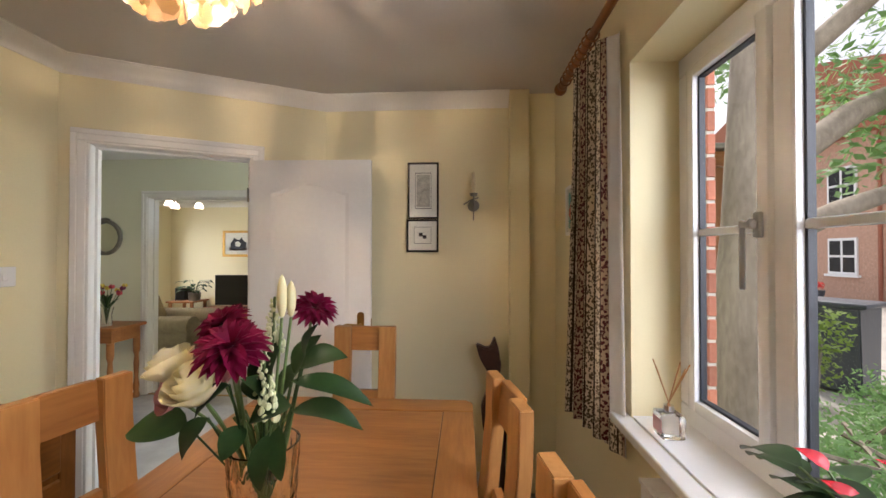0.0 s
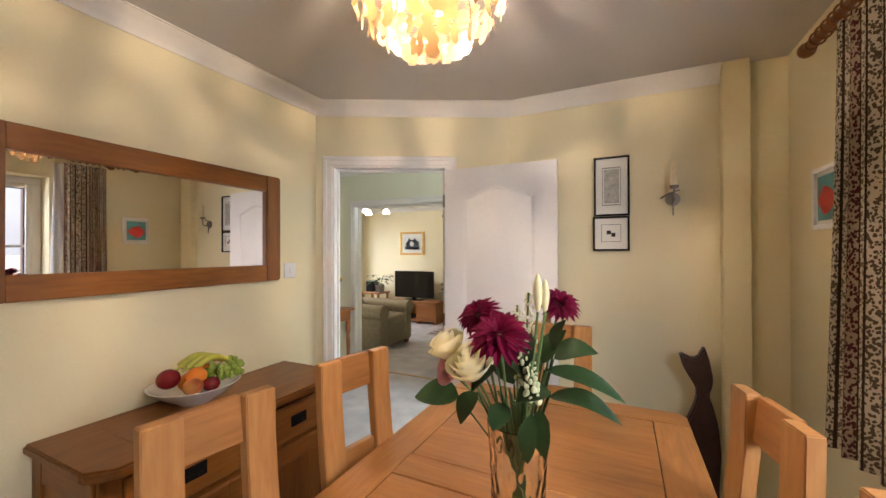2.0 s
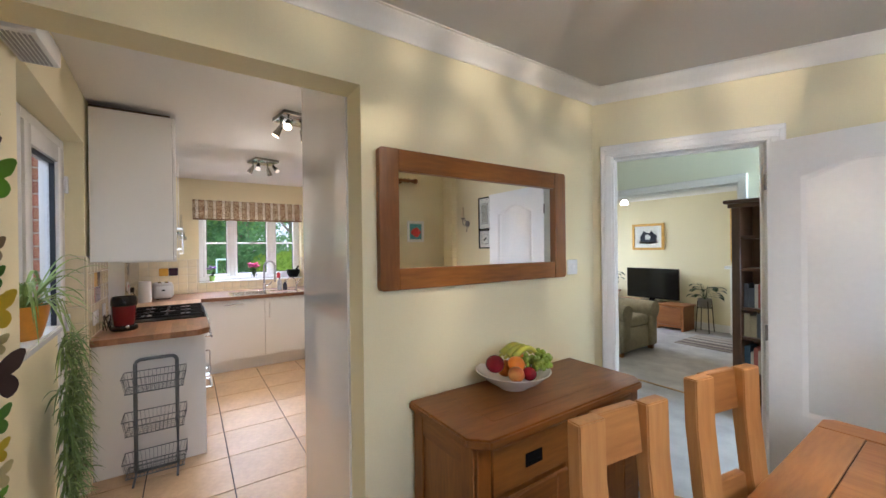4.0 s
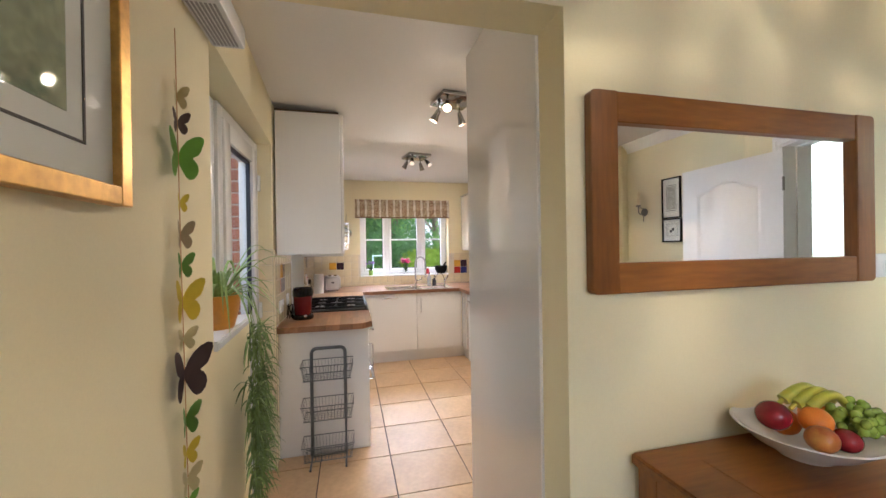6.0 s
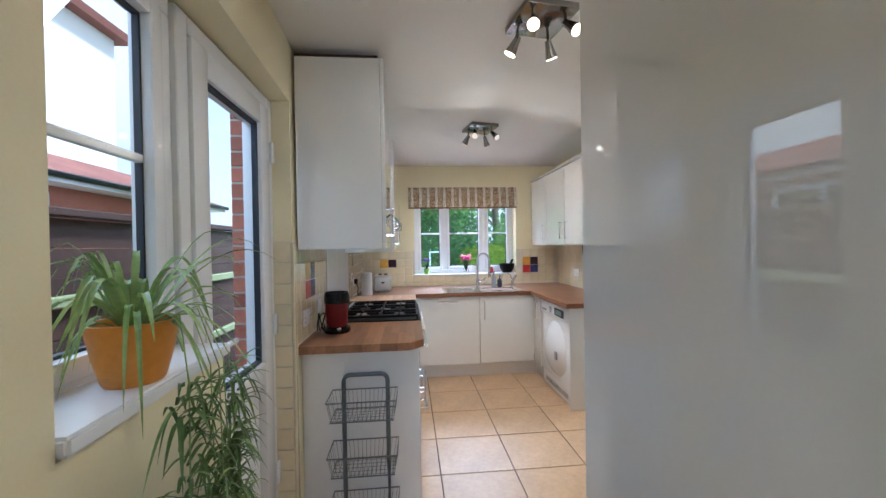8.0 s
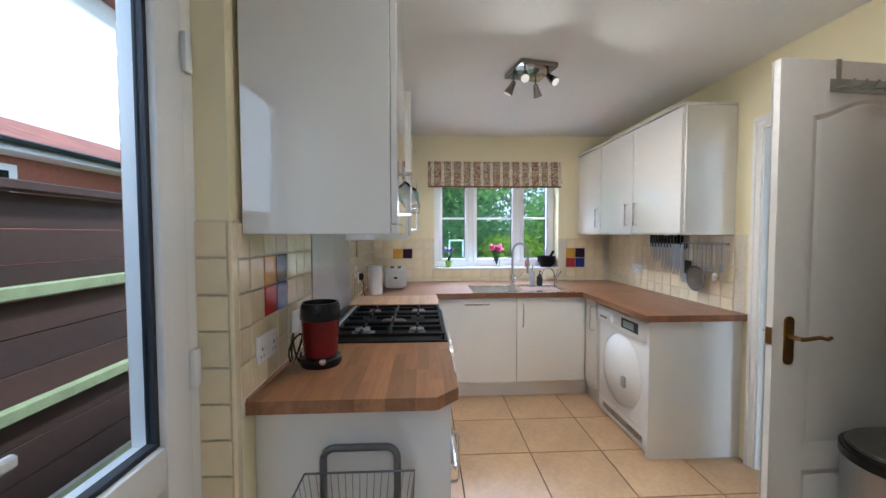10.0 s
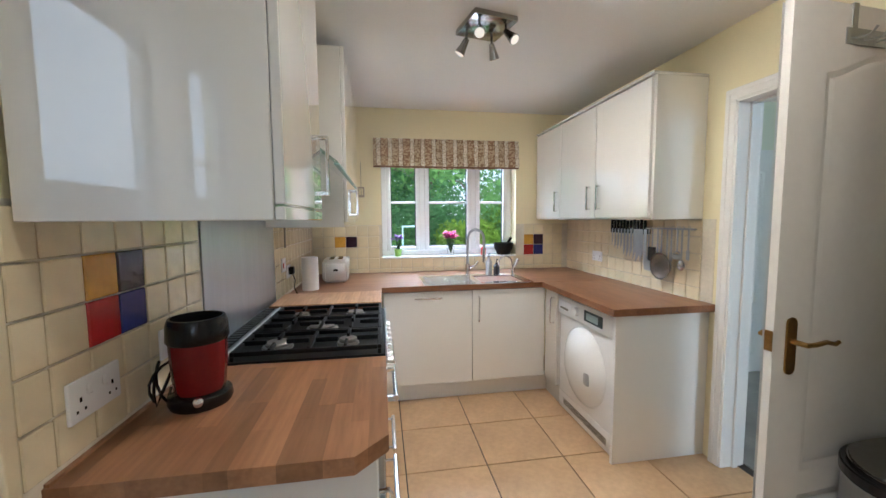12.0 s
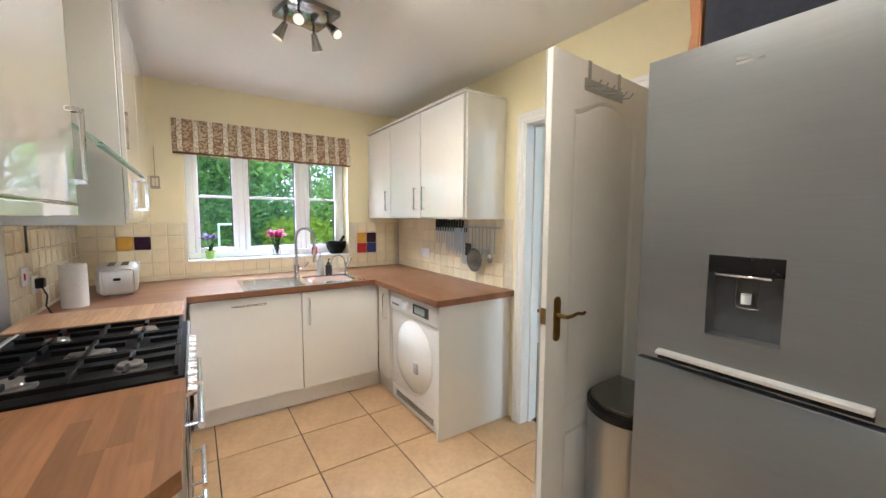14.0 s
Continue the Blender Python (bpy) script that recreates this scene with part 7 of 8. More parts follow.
tu = thing("tall_unit", (-2.545, 0.70, 0), "tall white gloss larder unit reaching the ceiling", "cabinet", "kitchen units")
part("body", boxes(((-0.34, -0.298, 0.0), (0.3635, 0.40, CEIL - 0.012)), bevel=0.002), M_unit, tu)
part("front_panel", boxes(((-0.355, -0.322, 0.004), (0.3645, -0.30, CEIL - 0.02)), bevel=0.003), M_unit, tu)
structure("wall_filler", boxes(((-3.0, 1.105, 0), (-2.186, KY, CEIL))), M_wall, "cream painted wall return behind the larder unit", "wall")


def wire_rack():
    t = thing("wire_rack", (-3.72, -0.36, 0), "three-tier grey wire storage rack on the floor", "rack")
    M_wire = material("grey_wire", (0.17, 0.18, 0.19), 0.3, 0.9)
    for x, top in ((-0.095, 0.745),):
        bm = bmesh.new()
        pts = [(x, -0.112, 0.009)] + [(x, -0.112, z) for z in (0.3, 0.6)] + arc((x, -0.077, top - 0.035), 0.035, 180, 90, 5, "yz") + arc((x, 0.077, top - 0.035), 0.035, 90, 0, 5, "yz") + [(x, 0.112, z) for z in (0.6, 0.3, 0.009)] + [(x, -0.112, 0.009)]
        tube(bm, pts, 0.0115, 10)
        part("hoop", bm, M_wire, t)
    bm = bmesh.new()
    for y in (-0.112, 0.112):
        tube(bm, [(0.088, y, 0.007), (-0.09, y, 0.007)], 0.007, 8)
    part("foot_bar", bm, M_wire, t)
    for z in (0.06, 0.32, 0.58):
        bm = bmesh.new()
        y0, y1, x0, x1 = -0.165, 0.165, -0.083, 0.09
        for zz, k in ((z + 0.095, 1.0), (z, 0.9)):
            tube(bm, [(x0 * k, y0 * k, zz), (x1 * k, y0 * k, zz), (x1 * k, y1 * k, zz), (x0 * k, y1 * k, zz), (x0 * k, y0 * k, zz)], 0.0032, 6)
        for j in range(15):
            y = y0 + (y1 - y0) * (j + 0.5) / 15
            tube(bm, [(x1, y, z + 0.095), (x1 * 0.9, y * 0.9, z), (x0 * 0.9, y * 0.9, z), (x0, y, z + 0.095)], 0.0014, 4)
        for j in range(5):
            x = x0 + (x1 - x0) * (j + 0.5) / 5
            tube(bm, [(x, y0, z + 0.095), (x * 0.9, y0 * 0.9, z), (x * 0.9, y1 * 0.9, z), (x, y1, z + 0.095)], 0.0014, 4)
        tagged(part("basket", bm, M_wire, t, "fine wire basket"), kind="stuff")


wire_rack()

# back door and kitchen side window
w3 = tagged(thing("window_3", (-2.70, -0.82, 1.12), "white plastic side window beside the back door", "window"), kind="structure")
window_frame_parts(w3, "y", -0.79, -0.07, -2.985, -2.435, 1.10, 2.112, [], [1.64], fw=0.05, sash=0.045, off=(-2.70, -0.82, 1.12))
structure("sill_side", prism([(-2.432, -0.615), (-2.985, -0.642), (-2.985, -0.79), (-2.432, -0.79)], 1.103, 1.135, bevel=0.006), M_upvc, "white sill of the kitchen side window", "window sill")


def back_door():
    t = tagged(thing("door_3", (-3.36, -0.80, 0.0), "white plastic glazed back door, closed", "door"), kind="structure")
    c = Vector((-3.36, -0.80, 0))
    B = lambda lo, hi: (tuple(Vector(lo) - c), tuple(Vector(hi) - c))
    for a, b in ((-3.73, -3.675), (-3.045, -2.988)):
        part("frame_jamb", boxes(B((a, -0.86, 0), (b, -0.775, 2.11)), bevel=0.004), M_upvc, t)
    part("frame_head", boxes(B((-3.675, -0.86, 2.055), (-3.045, -0.775, 2.11)), bevel=0.004), M_upvc, t)
    part("stile", boxes(B((-3.672, -0.85, 0.03), (-3.575, -0.765, 2.05)), bevel=0.006, segs=2), M_upvc, t)
    part("stile", boxes(B((-3.14, -0.85, 0.03), (-3.05, -0.765, 2.05)), bevel=0.006, segs=2), M_upvc, t)
    part("top_rail", boxes(B((-3.575, -0.85, 1.96), (-3.14, -0.765, 2.05)), bevel=0.006, segs=2), M_upvc, t)
    part("mid_rail", boxes(B((-3.575, -0.85, 0.80), (-3.14, -0.765, 0.90)), bevel=0.006, segs=2), M_upvc, t)
    part("bottom_rail", boxes(B((-3.575, -0.85, 0.03), (-3.14, -0.765, 0.13)), bevel=0.006, segs=2), M_upvc, t)
    part("lower_panel", boxes(B((-3.575, -0.82, 0.13), (-3.14, -0.80, 0.80))), M_upvc, t)
    bm = boxes(B((-3.575, -0.806, 0.90), (-3.563, -0.782, 1.96)), B((-3.152, -0.806, 0.90), (-3.14, -0.782, 1.96)), B((-3.563, -0.806, 0.90), (-3.152, -0.782, 0.912)), B((-3.563, -0.806, 1.948), (-3.152, -0.782, 1.96)))
    part("gasket", bm, M_rubber, t, "dark rubber glazing gasket")
    p = part("pane", boxes(B((-3.563, -0.80, 0.912), (-3.152, -0.795, 1.948))), M_pane, t, "clear door glass")
    p.visible_shadow = False
    for z in (0.35, 1.05, 1.85):
        part("hinge", boxes(B((-3.69, -0.765, z - 0.05), (-3.66, -0.748, z + 0.05)), bevel=0.006, segs=2), M_upvc, t)
    bm = boxes(B((-3.12, -0.765, 0.98), (-3.085, -0.757, 1.19)), bevel=0.004)
    box(bm, *B((-3.22, -0.735, 1.075), (-3.09, -0.72, 1.095)), 0.005)
    box(bm, *B((-3.11, -0.757, 1.075), (-3.092, -0.72, 1.095)), 0.003)
    part("door_handle", bm, M_upvc, t, "white lever handle")
    part("threshold", boxes(B((-3.73, -0.93, -0.008), (-2.988, -0.775, 0.03))), M_upvc, t)


back_door()


def spider_plant():
    x, y, z = -2.675, -0.69, 1.135
    t = thing("spider_plant", (x, y, z), "trailing spider plant in an orange pot", "pot plant")
    om = material("orange_ceramic", (0.66, 0.27, 0.03), 0.35, vary=0.12, scale=8)
    part("pot", lathe([(0, 0), (0.05, 0), (0.054, 0.006), (0.068, 0.06), (0.078, 0.118), (0.08, 0.126), (0.074, 0.126), (0.068, 0.10), (0, 0.098)], 36), om, t, "smooth orange ceramic pot", 40)
    part("soil", lathe([(0, 0.099), (0.066, 0.101), (0, 0.108)], 20), material("soil", (0.03, 0.02, 0.012), 0.95, bump=0.6, grain=200), t)
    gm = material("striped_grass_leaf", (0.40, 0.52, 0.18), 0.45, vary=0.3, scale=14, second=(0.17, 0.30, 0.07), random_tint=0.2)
    r = random.Random(21)

    def blade(bm, p0, a, ln, rise, w, drop):
        pts = []
        for i in range(9):
            s = i / 8
            pts.append(Vector((p0[0] + math.cos(a) * ln * s, p0[1] + math.sin(a) * ln * s * 0.8, p0[2] + rise * math.sin(s * 2.0) - drop * s ** 2.2)))
        prev = None
        for i, p in enumerate(pts):
            d = (pts[min(i + 1, 8)] - pts[max(i - 1, 0)]).normalized()
            sd = d.cross(Vector((0, 0, 1)))
            sd = sd.normalized() if sd.length > 1e-3 else Vector((1, 0, 0))
            k = w * (0.6 + 0.8 * math.sin(math.pi * min(1, i / 8 + 0.12))) * (1 if i < 8 else 0.1)
            row = (bm.verts.new(p - sd * k + Vector((0, 0, k * 0.5))), bm.verts.new(p), bm.verts.new(p + sd * k + Vector((0, 0, k * 0.5))))
            if prev:
                bm.faces.new((prev[0], prev[1], row[1], row[0]))
                bm.faces.new((prev[1], prev[2], row[2], row[1]))
            prev = row
    for k in range(52):
        bm = bmesh.new()
        a = r.uniform(0, 6.28)
        up = math.sin(a)
        ln = r.uniform(0.15, 0.32)
        if up < -0.2:
            ln *= 0.45
        blade(bm, (0.02 * math.cos(a), 0.02 * up, 0.105), a, ln, r.uniform(0.05, 0.22), r.uniform(0.0034, 0.0060), r.uniform(0.0, 0.26))
        part("leaf", bm, gm, t, "", None)
    # runners and plantlets that hang in front of the wall
    bush = bmesh.new()
    for k in range(6):
        ex, ez = r.uniform(-0.22, 0.17), r.uniform(-0.66, -0.32)
        bm = bmesh.new()
        ey = r.uniform(0.09, 0.13)
        tube(bm, [(0, 0.02, 0.11), (ex * 0.5, ey * 0.8, 0.14), (ex * 0.9, ey, 0.0), (ex, ey, ez * 0.5), (ex, ey, ez)], 0.0016, 5)
        part("runner", bm, gm, t, "", None)
        for j in range(110):
            bm = bmesh.new() if j < 14 else bush
            zz = ez + r.uniform(-0.10, 0.34)
            a = r.uniform(-0.5, 3.6)
            blade(bm, (ex + r.uniform(-0.04, 0.04), ey, zz), a, r.uniform(0.04, 0.12), r.uniform(0.01, 0.05), r.uniform(0.0022, 0.0036), r.uniform(0.0, 0.12))
            if j < 14:
                part("leaf", bm, gm, t, "", None)
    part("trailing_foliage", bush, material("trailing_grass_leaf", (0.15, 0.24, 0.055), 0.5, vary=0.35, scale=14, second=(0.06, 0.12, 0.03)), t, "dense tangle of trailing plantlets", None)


spider_plant()

# hall and living room ----------------------------------------------------
def console_table():
    t = thing("console_table", (-3.72, 3.62, 0), "polished pine console table with turned legs", "table")
    part("top", prism(rounded_rect(-0.45, -0.19, 0.45, 0.2, 0.03), 0.72, 0.75, bevel=0.006), M_pine, t)
    part("apron", boxes(((-0.39, -0.14, 0.60), (0.39, 0.17, 0.719))), M_pine, t)
    for x in (-0.37, 0.37):
        for y in (-0.13, 0.15):
            part("leg", lathe([(0, 0), (0.028, 0), (0.03, 0.03), (0.02, 0.06), (0.026, 0.12), (0.017, 0.2), (0.024, 0.34), (0.018, 0.42), (0.03, 0.47), (0.03, 0.6), (0, 0.6)], 16, (x, y, 0)), M_pine, t)
    part("stretcher", boxes(((-0.36, -0.142, 0.07), (0.36, -0.118, 0.10)), ((-0.36, 0.138, 0.07), (0.36, 0.162, 0.10))), M_pine, t)


console_table()


def bouquet(x, y, z, label, cols, h, n, spread, seed):
    t = thing("tulip_vase", (x, y, z), label, "vase")
    part("glass", lathe([(0, 0), (0.04, 0), (0.045, 0.02), (0.04, 0.1), (0.055, 0.17), (0.052, 0.17), (0.036, 0.1), (0.04, 0.02), (0, 0.015)], 24), M_glass, t)
    r = random.Random(seed)
    for k in range(n):
        a, d = r.uniform(0, 6.28), r.uniform(0.2, 1) * spread
        p = Vector((d * math.cos(a), d * 0.7 * math.sin(a), h * r.uniform(0.75, 1.0)))
        bm = bmesh.new()
        tube(bm, [(0, 0, 0.02), (p.x * 0.2, p.y * 0.2, 0.17), (p.x * 0.7, p.y * 0.7, p.z * 0.8), p], 0.003, 5)
        part("stem", bm, M_stem, t)
        bm = bmesh.new()
        for j in range(5):
            b = j * 1.257
            leaf(bm, p, p + Vector((0.014 * math.cos(b), 0.014 * math.sin(b), 0.045)), 0.028, 0.5, 4, (math.cos(b), math.sin(b), 0.2))
        part("tulip", bm, cols[k % len(cols)], t)
        if k % 2 == 0:
            bm = leaf(bmesh.new(), (p.x * 0.2, p.y * 0.2, 0.16), (p.x * 1.4, p.y * 1.4, p.z * 0.9), 0.035, 0.3)
            part("leaf", bm, M_leaf, t)


bouquet(-3.46, 3.56, 0.75, "glass vase of red and yellow tulips", [material("tulip_red", (0.45, 0.04, 0.05), 0.5), material("tulip_yellow", (0.66, 0.5, 0.08), 0.5), material("tulip_purple", (0.16, 0.02, 0.06), 0.5)], 0.38, 13, 0.17, 2)
rm_ = thing("round_mirror", (-3.76, HALL_Y - 0.001, 1.60), "round mirror in an ornate dark frame", "mirror")
bm = bmesh.new()
cyl(bm, (0, -0.008, 0), (0, -0.002, 0), 0.155, n=40)
part("glass", bm, M_mirror, rm_)
bm = bmesh.new()
tube(bm, [(0.165 * math.cos(a), -0.014, 0.165 * math.sin(a)) for a in [i * math.pi / 24 for i in range(49)]], 0.02, 8)
part("frame", bm, M_pewter, rm_, "dark bronze moulded ring")
bm = bmesh.new()
for k in (-1, 0, 1):
    ball(bm, (0.03 * k, -0.014, 0.19 - 0.006 * abs(k)), 0.018, 10, (1.3, 0.6, 0.8))
part("crest", bm, M_pewter, rm_)


M_bookcase = oak("dark_stained_wood", (0.085, 0.034, 0.014), (0.04, 0.016, 0.007), "z")


def bookcase():
    x0, x1, y0, y1, h = -1.875, -1.0, 3.545, 3.84, 1.82
    c = Vector((-1.44, 3.69, 0))
    t = thing("bookcase", c, "dark brown wooden bookcase with a moulded top", "bookcase")
    L_ = lambda lo, hi: (tuple(Vector(lo) - c), tuple(Vector(hi) - c))
    part("back", boxes(L_((x0, y1 - 0.015, 0.06), (x1, y1, h - 0.031))), M_bookcase, t)
    for x in (x0, x1 - 0.06):
        part("side", boxes(L_((x, y0, 0), (x + 0.06, y1 - 0.016, h - 0.031)), bevel=0.003), M_bookcase, t)
    part("top", boxes(L_((x0 - 0.045, y0 - 0.045, h - 0.03), (x1 + 0.04, y1, h)), bevel=0.008, segs=2), M_bookcase, t)
    part("cornice", boxes(L_((x0 - 0.02, y0 - 0.022, h - 0.065), (x1 + 0.02, y0 - 0.001, h - 0.0305)), bevel=0.005), M_bookcase, t)
    for z in (0.06, 0.40, 0.68, 0.92, 1.24, 1.5):
        part("shelf", boxes(L_((x0 + 0.061, y0 + 0.01, z), (x1 - 0.061, y1 - 0.017, z + 0.022))), M_bookcase, t)
    part("kick", boxes(L_((x0 + 0.061, y0 + 0.005, 0), (x1 - 0.061, y0 + 0.02, 0.059))), M_bookcase, t)
    r = random.Random(6)
    cols = [(0.05, 0.05, 0.06), (0.22, 0.05, 0.04), (0.05, 0.09, 0.13), (0.25, 0.20, 0.13), (0.08, 0.12, 0.07), (0.35, 0.32, 0.27)]
    mats = [material("book_cloth_" + n, k, 0.7) for n, k in zip(("black", "red", "blue", "tan", "green", "cream"), cols)]
    for z in (0.422, 0.702, 0.942):
        x = x0 + 0.065
        while x < x1 - 0.12:
            w, hh, dd = r.uniform(0.018, 0.045), r.uniform(0.15, 0.21), r.uniform(0.13, 0.18)
            b = thing("book", (x + w / 2, y0 + 0.05 + dd / 2, z), "upright book on the bookcase shelf", "book", "books")
            part("cover", boxes(((-w / 2, -dd / 2, 0), (w / 2, dd / 2, hh)), bevel=0.002), mats[r.randrange(6)], b)
            x += w + 0.001


bookcase()
M_sofa = material("olive_beige_sofa_cloth", (0.26, 0.22, 0.14), 0.95, vary=0.15, scale=20, grain=250, bump=0.3)


def sofa():
    t = thing("sofa", (-4.0, 4.88, 0), "olive beige fabric sofa with rolled arms", "sofa")
    part("base", boxes(((-0.62, -0.44, 0.05), (0.62, 0.44, 0.36)), bevel=0.02, segs=2), M_sofa, t)
    for y in (-0.43, 0.43):
        s = 1 if y > 0 else -1
        bm = boxes(((-0.52, min(y, y - s * 0.18), 0.06), (0.66, max(y, y - s * 0.18), 0.56)), bevel=0.03, segs=3)
        cyl(bm, (-0.5, y - s * 0.08, 0.56), (0.67, y - s * 0.08, 0.56), 0.115, n=20)
        part("arm", bm, M_sofa, t, "rolled sofa arm")
    part("back", boxes(((-0.72, -0.43, 0.06), (-0.5, 0.43, 0.86)), bevel=0.06, segs=3), M_sofa, t)
    part("seat_cushion", boxes(((-0.5, -0.25, 0.3605), (0.64, 0.25, 0.50)), bevel=0.045, segs=3), M_sofa, t)
    for x in (-0.6, 0.56):
        for y in (-0.38, 0.38):
            part("foot", boxes(((x, y - 0.03, 0), (x + 0.06, y + 0.03, 0.05))), M_dark_oak_z, t)
    cu = thing("cushion", pose(-4.13, 4.86, 0.505, 0, -24, 0), "plump olive scatter cushion on the sofa", "cushion")
    part("cover", boxes(((-0.07, -0.2, 0.03), (0.09, 0.22, 0.42)), bevel=0.065, segs=4), material("olive_velvet", (0.20, 0.15, 0.07), 0.9, vary=0.2, scale=15), cu)


sofa()


def living_things():
    u = thing("tv_unit", (-4.22, 6.85, 0), "low oak television unit with open shelves", "tv unit")
    part("top", boxes(((-0.66, -0.22, 0.40), (0.66, 0.22, 0.435)), bevel=0.004), M_pine, u)
    part("bottom", boxes(((-0.64, -0.2, 0.05), (0.64, 0.2, 0.08))), M_pine, u)
    for x in (-0.64, -0.2, 0.2, 0.61):
        part("upright", boxes(((x, -0.205, 0.0), (x + 0.03, 0.2, 0.399))), M_pine, u)
    part("back", boxes(((-0.61, 0.18, 0.081), (0.61, 0.199, 0.399))), M_dark_oak_x, u)
    part("drawer", boxes(((0.235, -0.215, 0.09), (0.605, -0.19, 0.39)), bevel=0.004), M_pine, u)
    sb_ = thing("media_box", (-4.26, 6.8, 0.0815), "black media box in the television unit", "media player")
    part("case", boxes(((-0.15, -0.11, 0), (0.15, 0.11, 0.06)), bevel=0.004), M_black, sb_)
    tv = thing("television", (-4.2, 6.87, 0.4355), "black flat screen television on the low unit", "television")
    part("stand", boxes(((-0.22, -0.1, 0), (0.22, 0.1, 0.012)), ((-0.05, -0.01, 0.012), (0.05, 0.02, 0.07)), bevel=0.003), M_black, tv)
    part("panel", boxes(((-0.46, -0.02, 0.05), (0.46, 0.03, 0.60)), bevel=0.006), M_black, tv)
    part("screen", boxes(((-0.448, -0.0225, 0.066), (0.448, -0.0205, 0.588))), material("dark_screen", (0.004, 0.004, 0.005), 0.12), tv, "dark glossy screen")
    sd = thing("side_table", (-5.12, 6.78, 0), "small wooden side table in the corner", "table")
    part("top", boxes(((-0.25, -0.22, 0.55), (0.25, 0.22, 0.58)), bevel=0.005), M_pine, sd)
    for x in (-0.22, 0.18):
        for y in (-0.19, 0.15):
            part("leg", boxes(((x, y, 0), (x + 0.04, y + 0.04, 0.549))), M_pine, sd)
    sp2 = thing("loudspeaker", (-5.22, 6.8, 0.5805), "small black loudspeaker on the side table", "loudspeaker")
    part("cabinet", boxes(((-0.09, -0.1, 0), (0.09, 0.1, 0.22)), bevel=0.005), M_black, sp2)
    for (x, y, z, pz, lab, seed) in ((-4.98, 6.76, 0.5805, 0.0, "leafy green pot plant on the side table", 1), (-3.38, 6.95, 0.0, 0.42, "leafy plant on a thin metal stand", 2)):
        p = thing("house_plant", (x, y, z), lab, "pot plant")
        part("pot", lathe([(0, pz), (0.09, pz), (0.10, pz + 0.14), (0.092, pz + 0.14), (0.08, pz + 0.12), (0, pz + 0.12)], 22), M_pewter, p)
        if pz:
            for a in range(4):
                ang = a * math.pi / 2 + 0.78
                bm = bmesh.new()
                tube(bm, [(0.14 * math.cos(ang), 0.14 * math.sin(ang), 0), (0.105 * math.cos(ang), 0.105 * math.sin(ang), pz + 0.1)], 0.007, 6)
                part("stand_leg", bm, M_iron, p)
            bm = bmesh.new()
            tube(bm, [(0.105 * math.cos(a * 0.3927), 0.105 * math.sin(a * 0.3927), pz - 0.008) for a in range(17)], 0.007, 6)
            part("stand_ring", bm, M_iron, p)
        r = random.Random(seed)
        for k in range(22):
            a, d, hh = r.uniform(0, 6.28), r.uniform(0.08, 0.22), r.uniform(0.05, 0.26)
            q = Vector((d * math.cos(a), d * math.sin(a), pz + 0.12 + hh))
            bm = bmesh.new()
            tube(bm, [(0, 0, pz + 0.12), (q.x * 0.4, q.y * 0.4, q.z), q], 0.003, 4)
            leaf(bm, q, q + Vector((math.cos(a) * 0.11, math.sin(a) * 0.11, -0.05)), 0.075, 0.25, 5)
            part("leaf", bm, M_leaf, p)
    rg = thing("rug", (-2.75, 6.22, 0.0), "striped grey and brown woven rug", "rug")
    cs = [(0.30, 0.26, 0.22), (0.12, 0.10, 0.09), (0.42, 0.38, 0.33), (0.20, 0.16, 0.13), (0.36, 0.30, 0.25)]
    for k in range(15):
        part("stripe", boxes(((-0.6, -0.40 + 0.055 * k, 0.0005), (0.75, -0.40 + 0.055 * (k + 1) - 0.001, 0.008))), material("rug_wool_" + "abcdefghijklmno"[k], cs[(k * 3 + k // 4) % 5], 0.95, grain=300, bump=0.5), rg)
    M_cat = material("black_and_white_print", (0.04, 0.04, 0.05), 0.8)
    pc = picture(pose(-4.40, TV_Y - 0.001, 1.62), 0.60, 0.50, 0.045, "framed print of black and white puffin-like shapes", M_gold, [("ground", (-0.3, -0.26), (0.3, 0.26), M_paper), ("sand", (-0.3, -0.26), (0.3, -0.12), material("sandy_paint", (0.55, 0.33, 0.22), 0.8))], depth=0.03)
    part("dark_shape", prism([(-0.13, -0.10), (0.15, -0.10), (0.17, 0.02), (0.11, 0.06), (0.07, 0.12), (0.03, 0.07), (-0.03, 0.08), (-0.08, 0.12), (-0.11, 0.05), (-0.15, 0.0)], -0.0175, -0.0152, "y"), M_cat, pc)
    part("white_shape", prism([(-0.05, -0.05), (0.03, -0.06), (0.06, 0.0), (0.0, 0.05), (-0.05, 0.03)], -0.0195, -0.018, "y"), M_paper, pc)
    gm = thing("gilt_mirror", (-2.72, TV_Y - 0.002, 1.16), "tall gilt framed mirror over the mantel", "mirror")
    part("glass", boxes(((-0.3, -0.012, 0.05), (0.3, -0.002, 0.85))), M_mirror, gm)
    part("frame", boxes(((-0.35, -0.035, 0), (-0.3, 0, 0.9)), ((0.3, -0.035, 0), (0.35, 0, 0.9)), ((-0.3, -0.035, 0), (0.3, 0, 0.05)), ((-0.3, -0.035, 0.85), (0.3, 0, 0.9)), bevel=0.008), M_gold, gm)
    mt = thing("mantel", (-2.45, TV_Y - 0.002, 0), "white painted fireplace surround", "fireplace")
    part("shelf", boxes(((-0.65, -0.2, 1.06), (0.65, 0, 1.11)), bevel=0.006), M_gloss_white, mt)
    for x in (-0.6, 0.42):
        part("pilaster", boxes(((x, -0.12, 0), (x + 0.18, 0, 1.059)), bevel=0.005), M_gloss_white, mt)
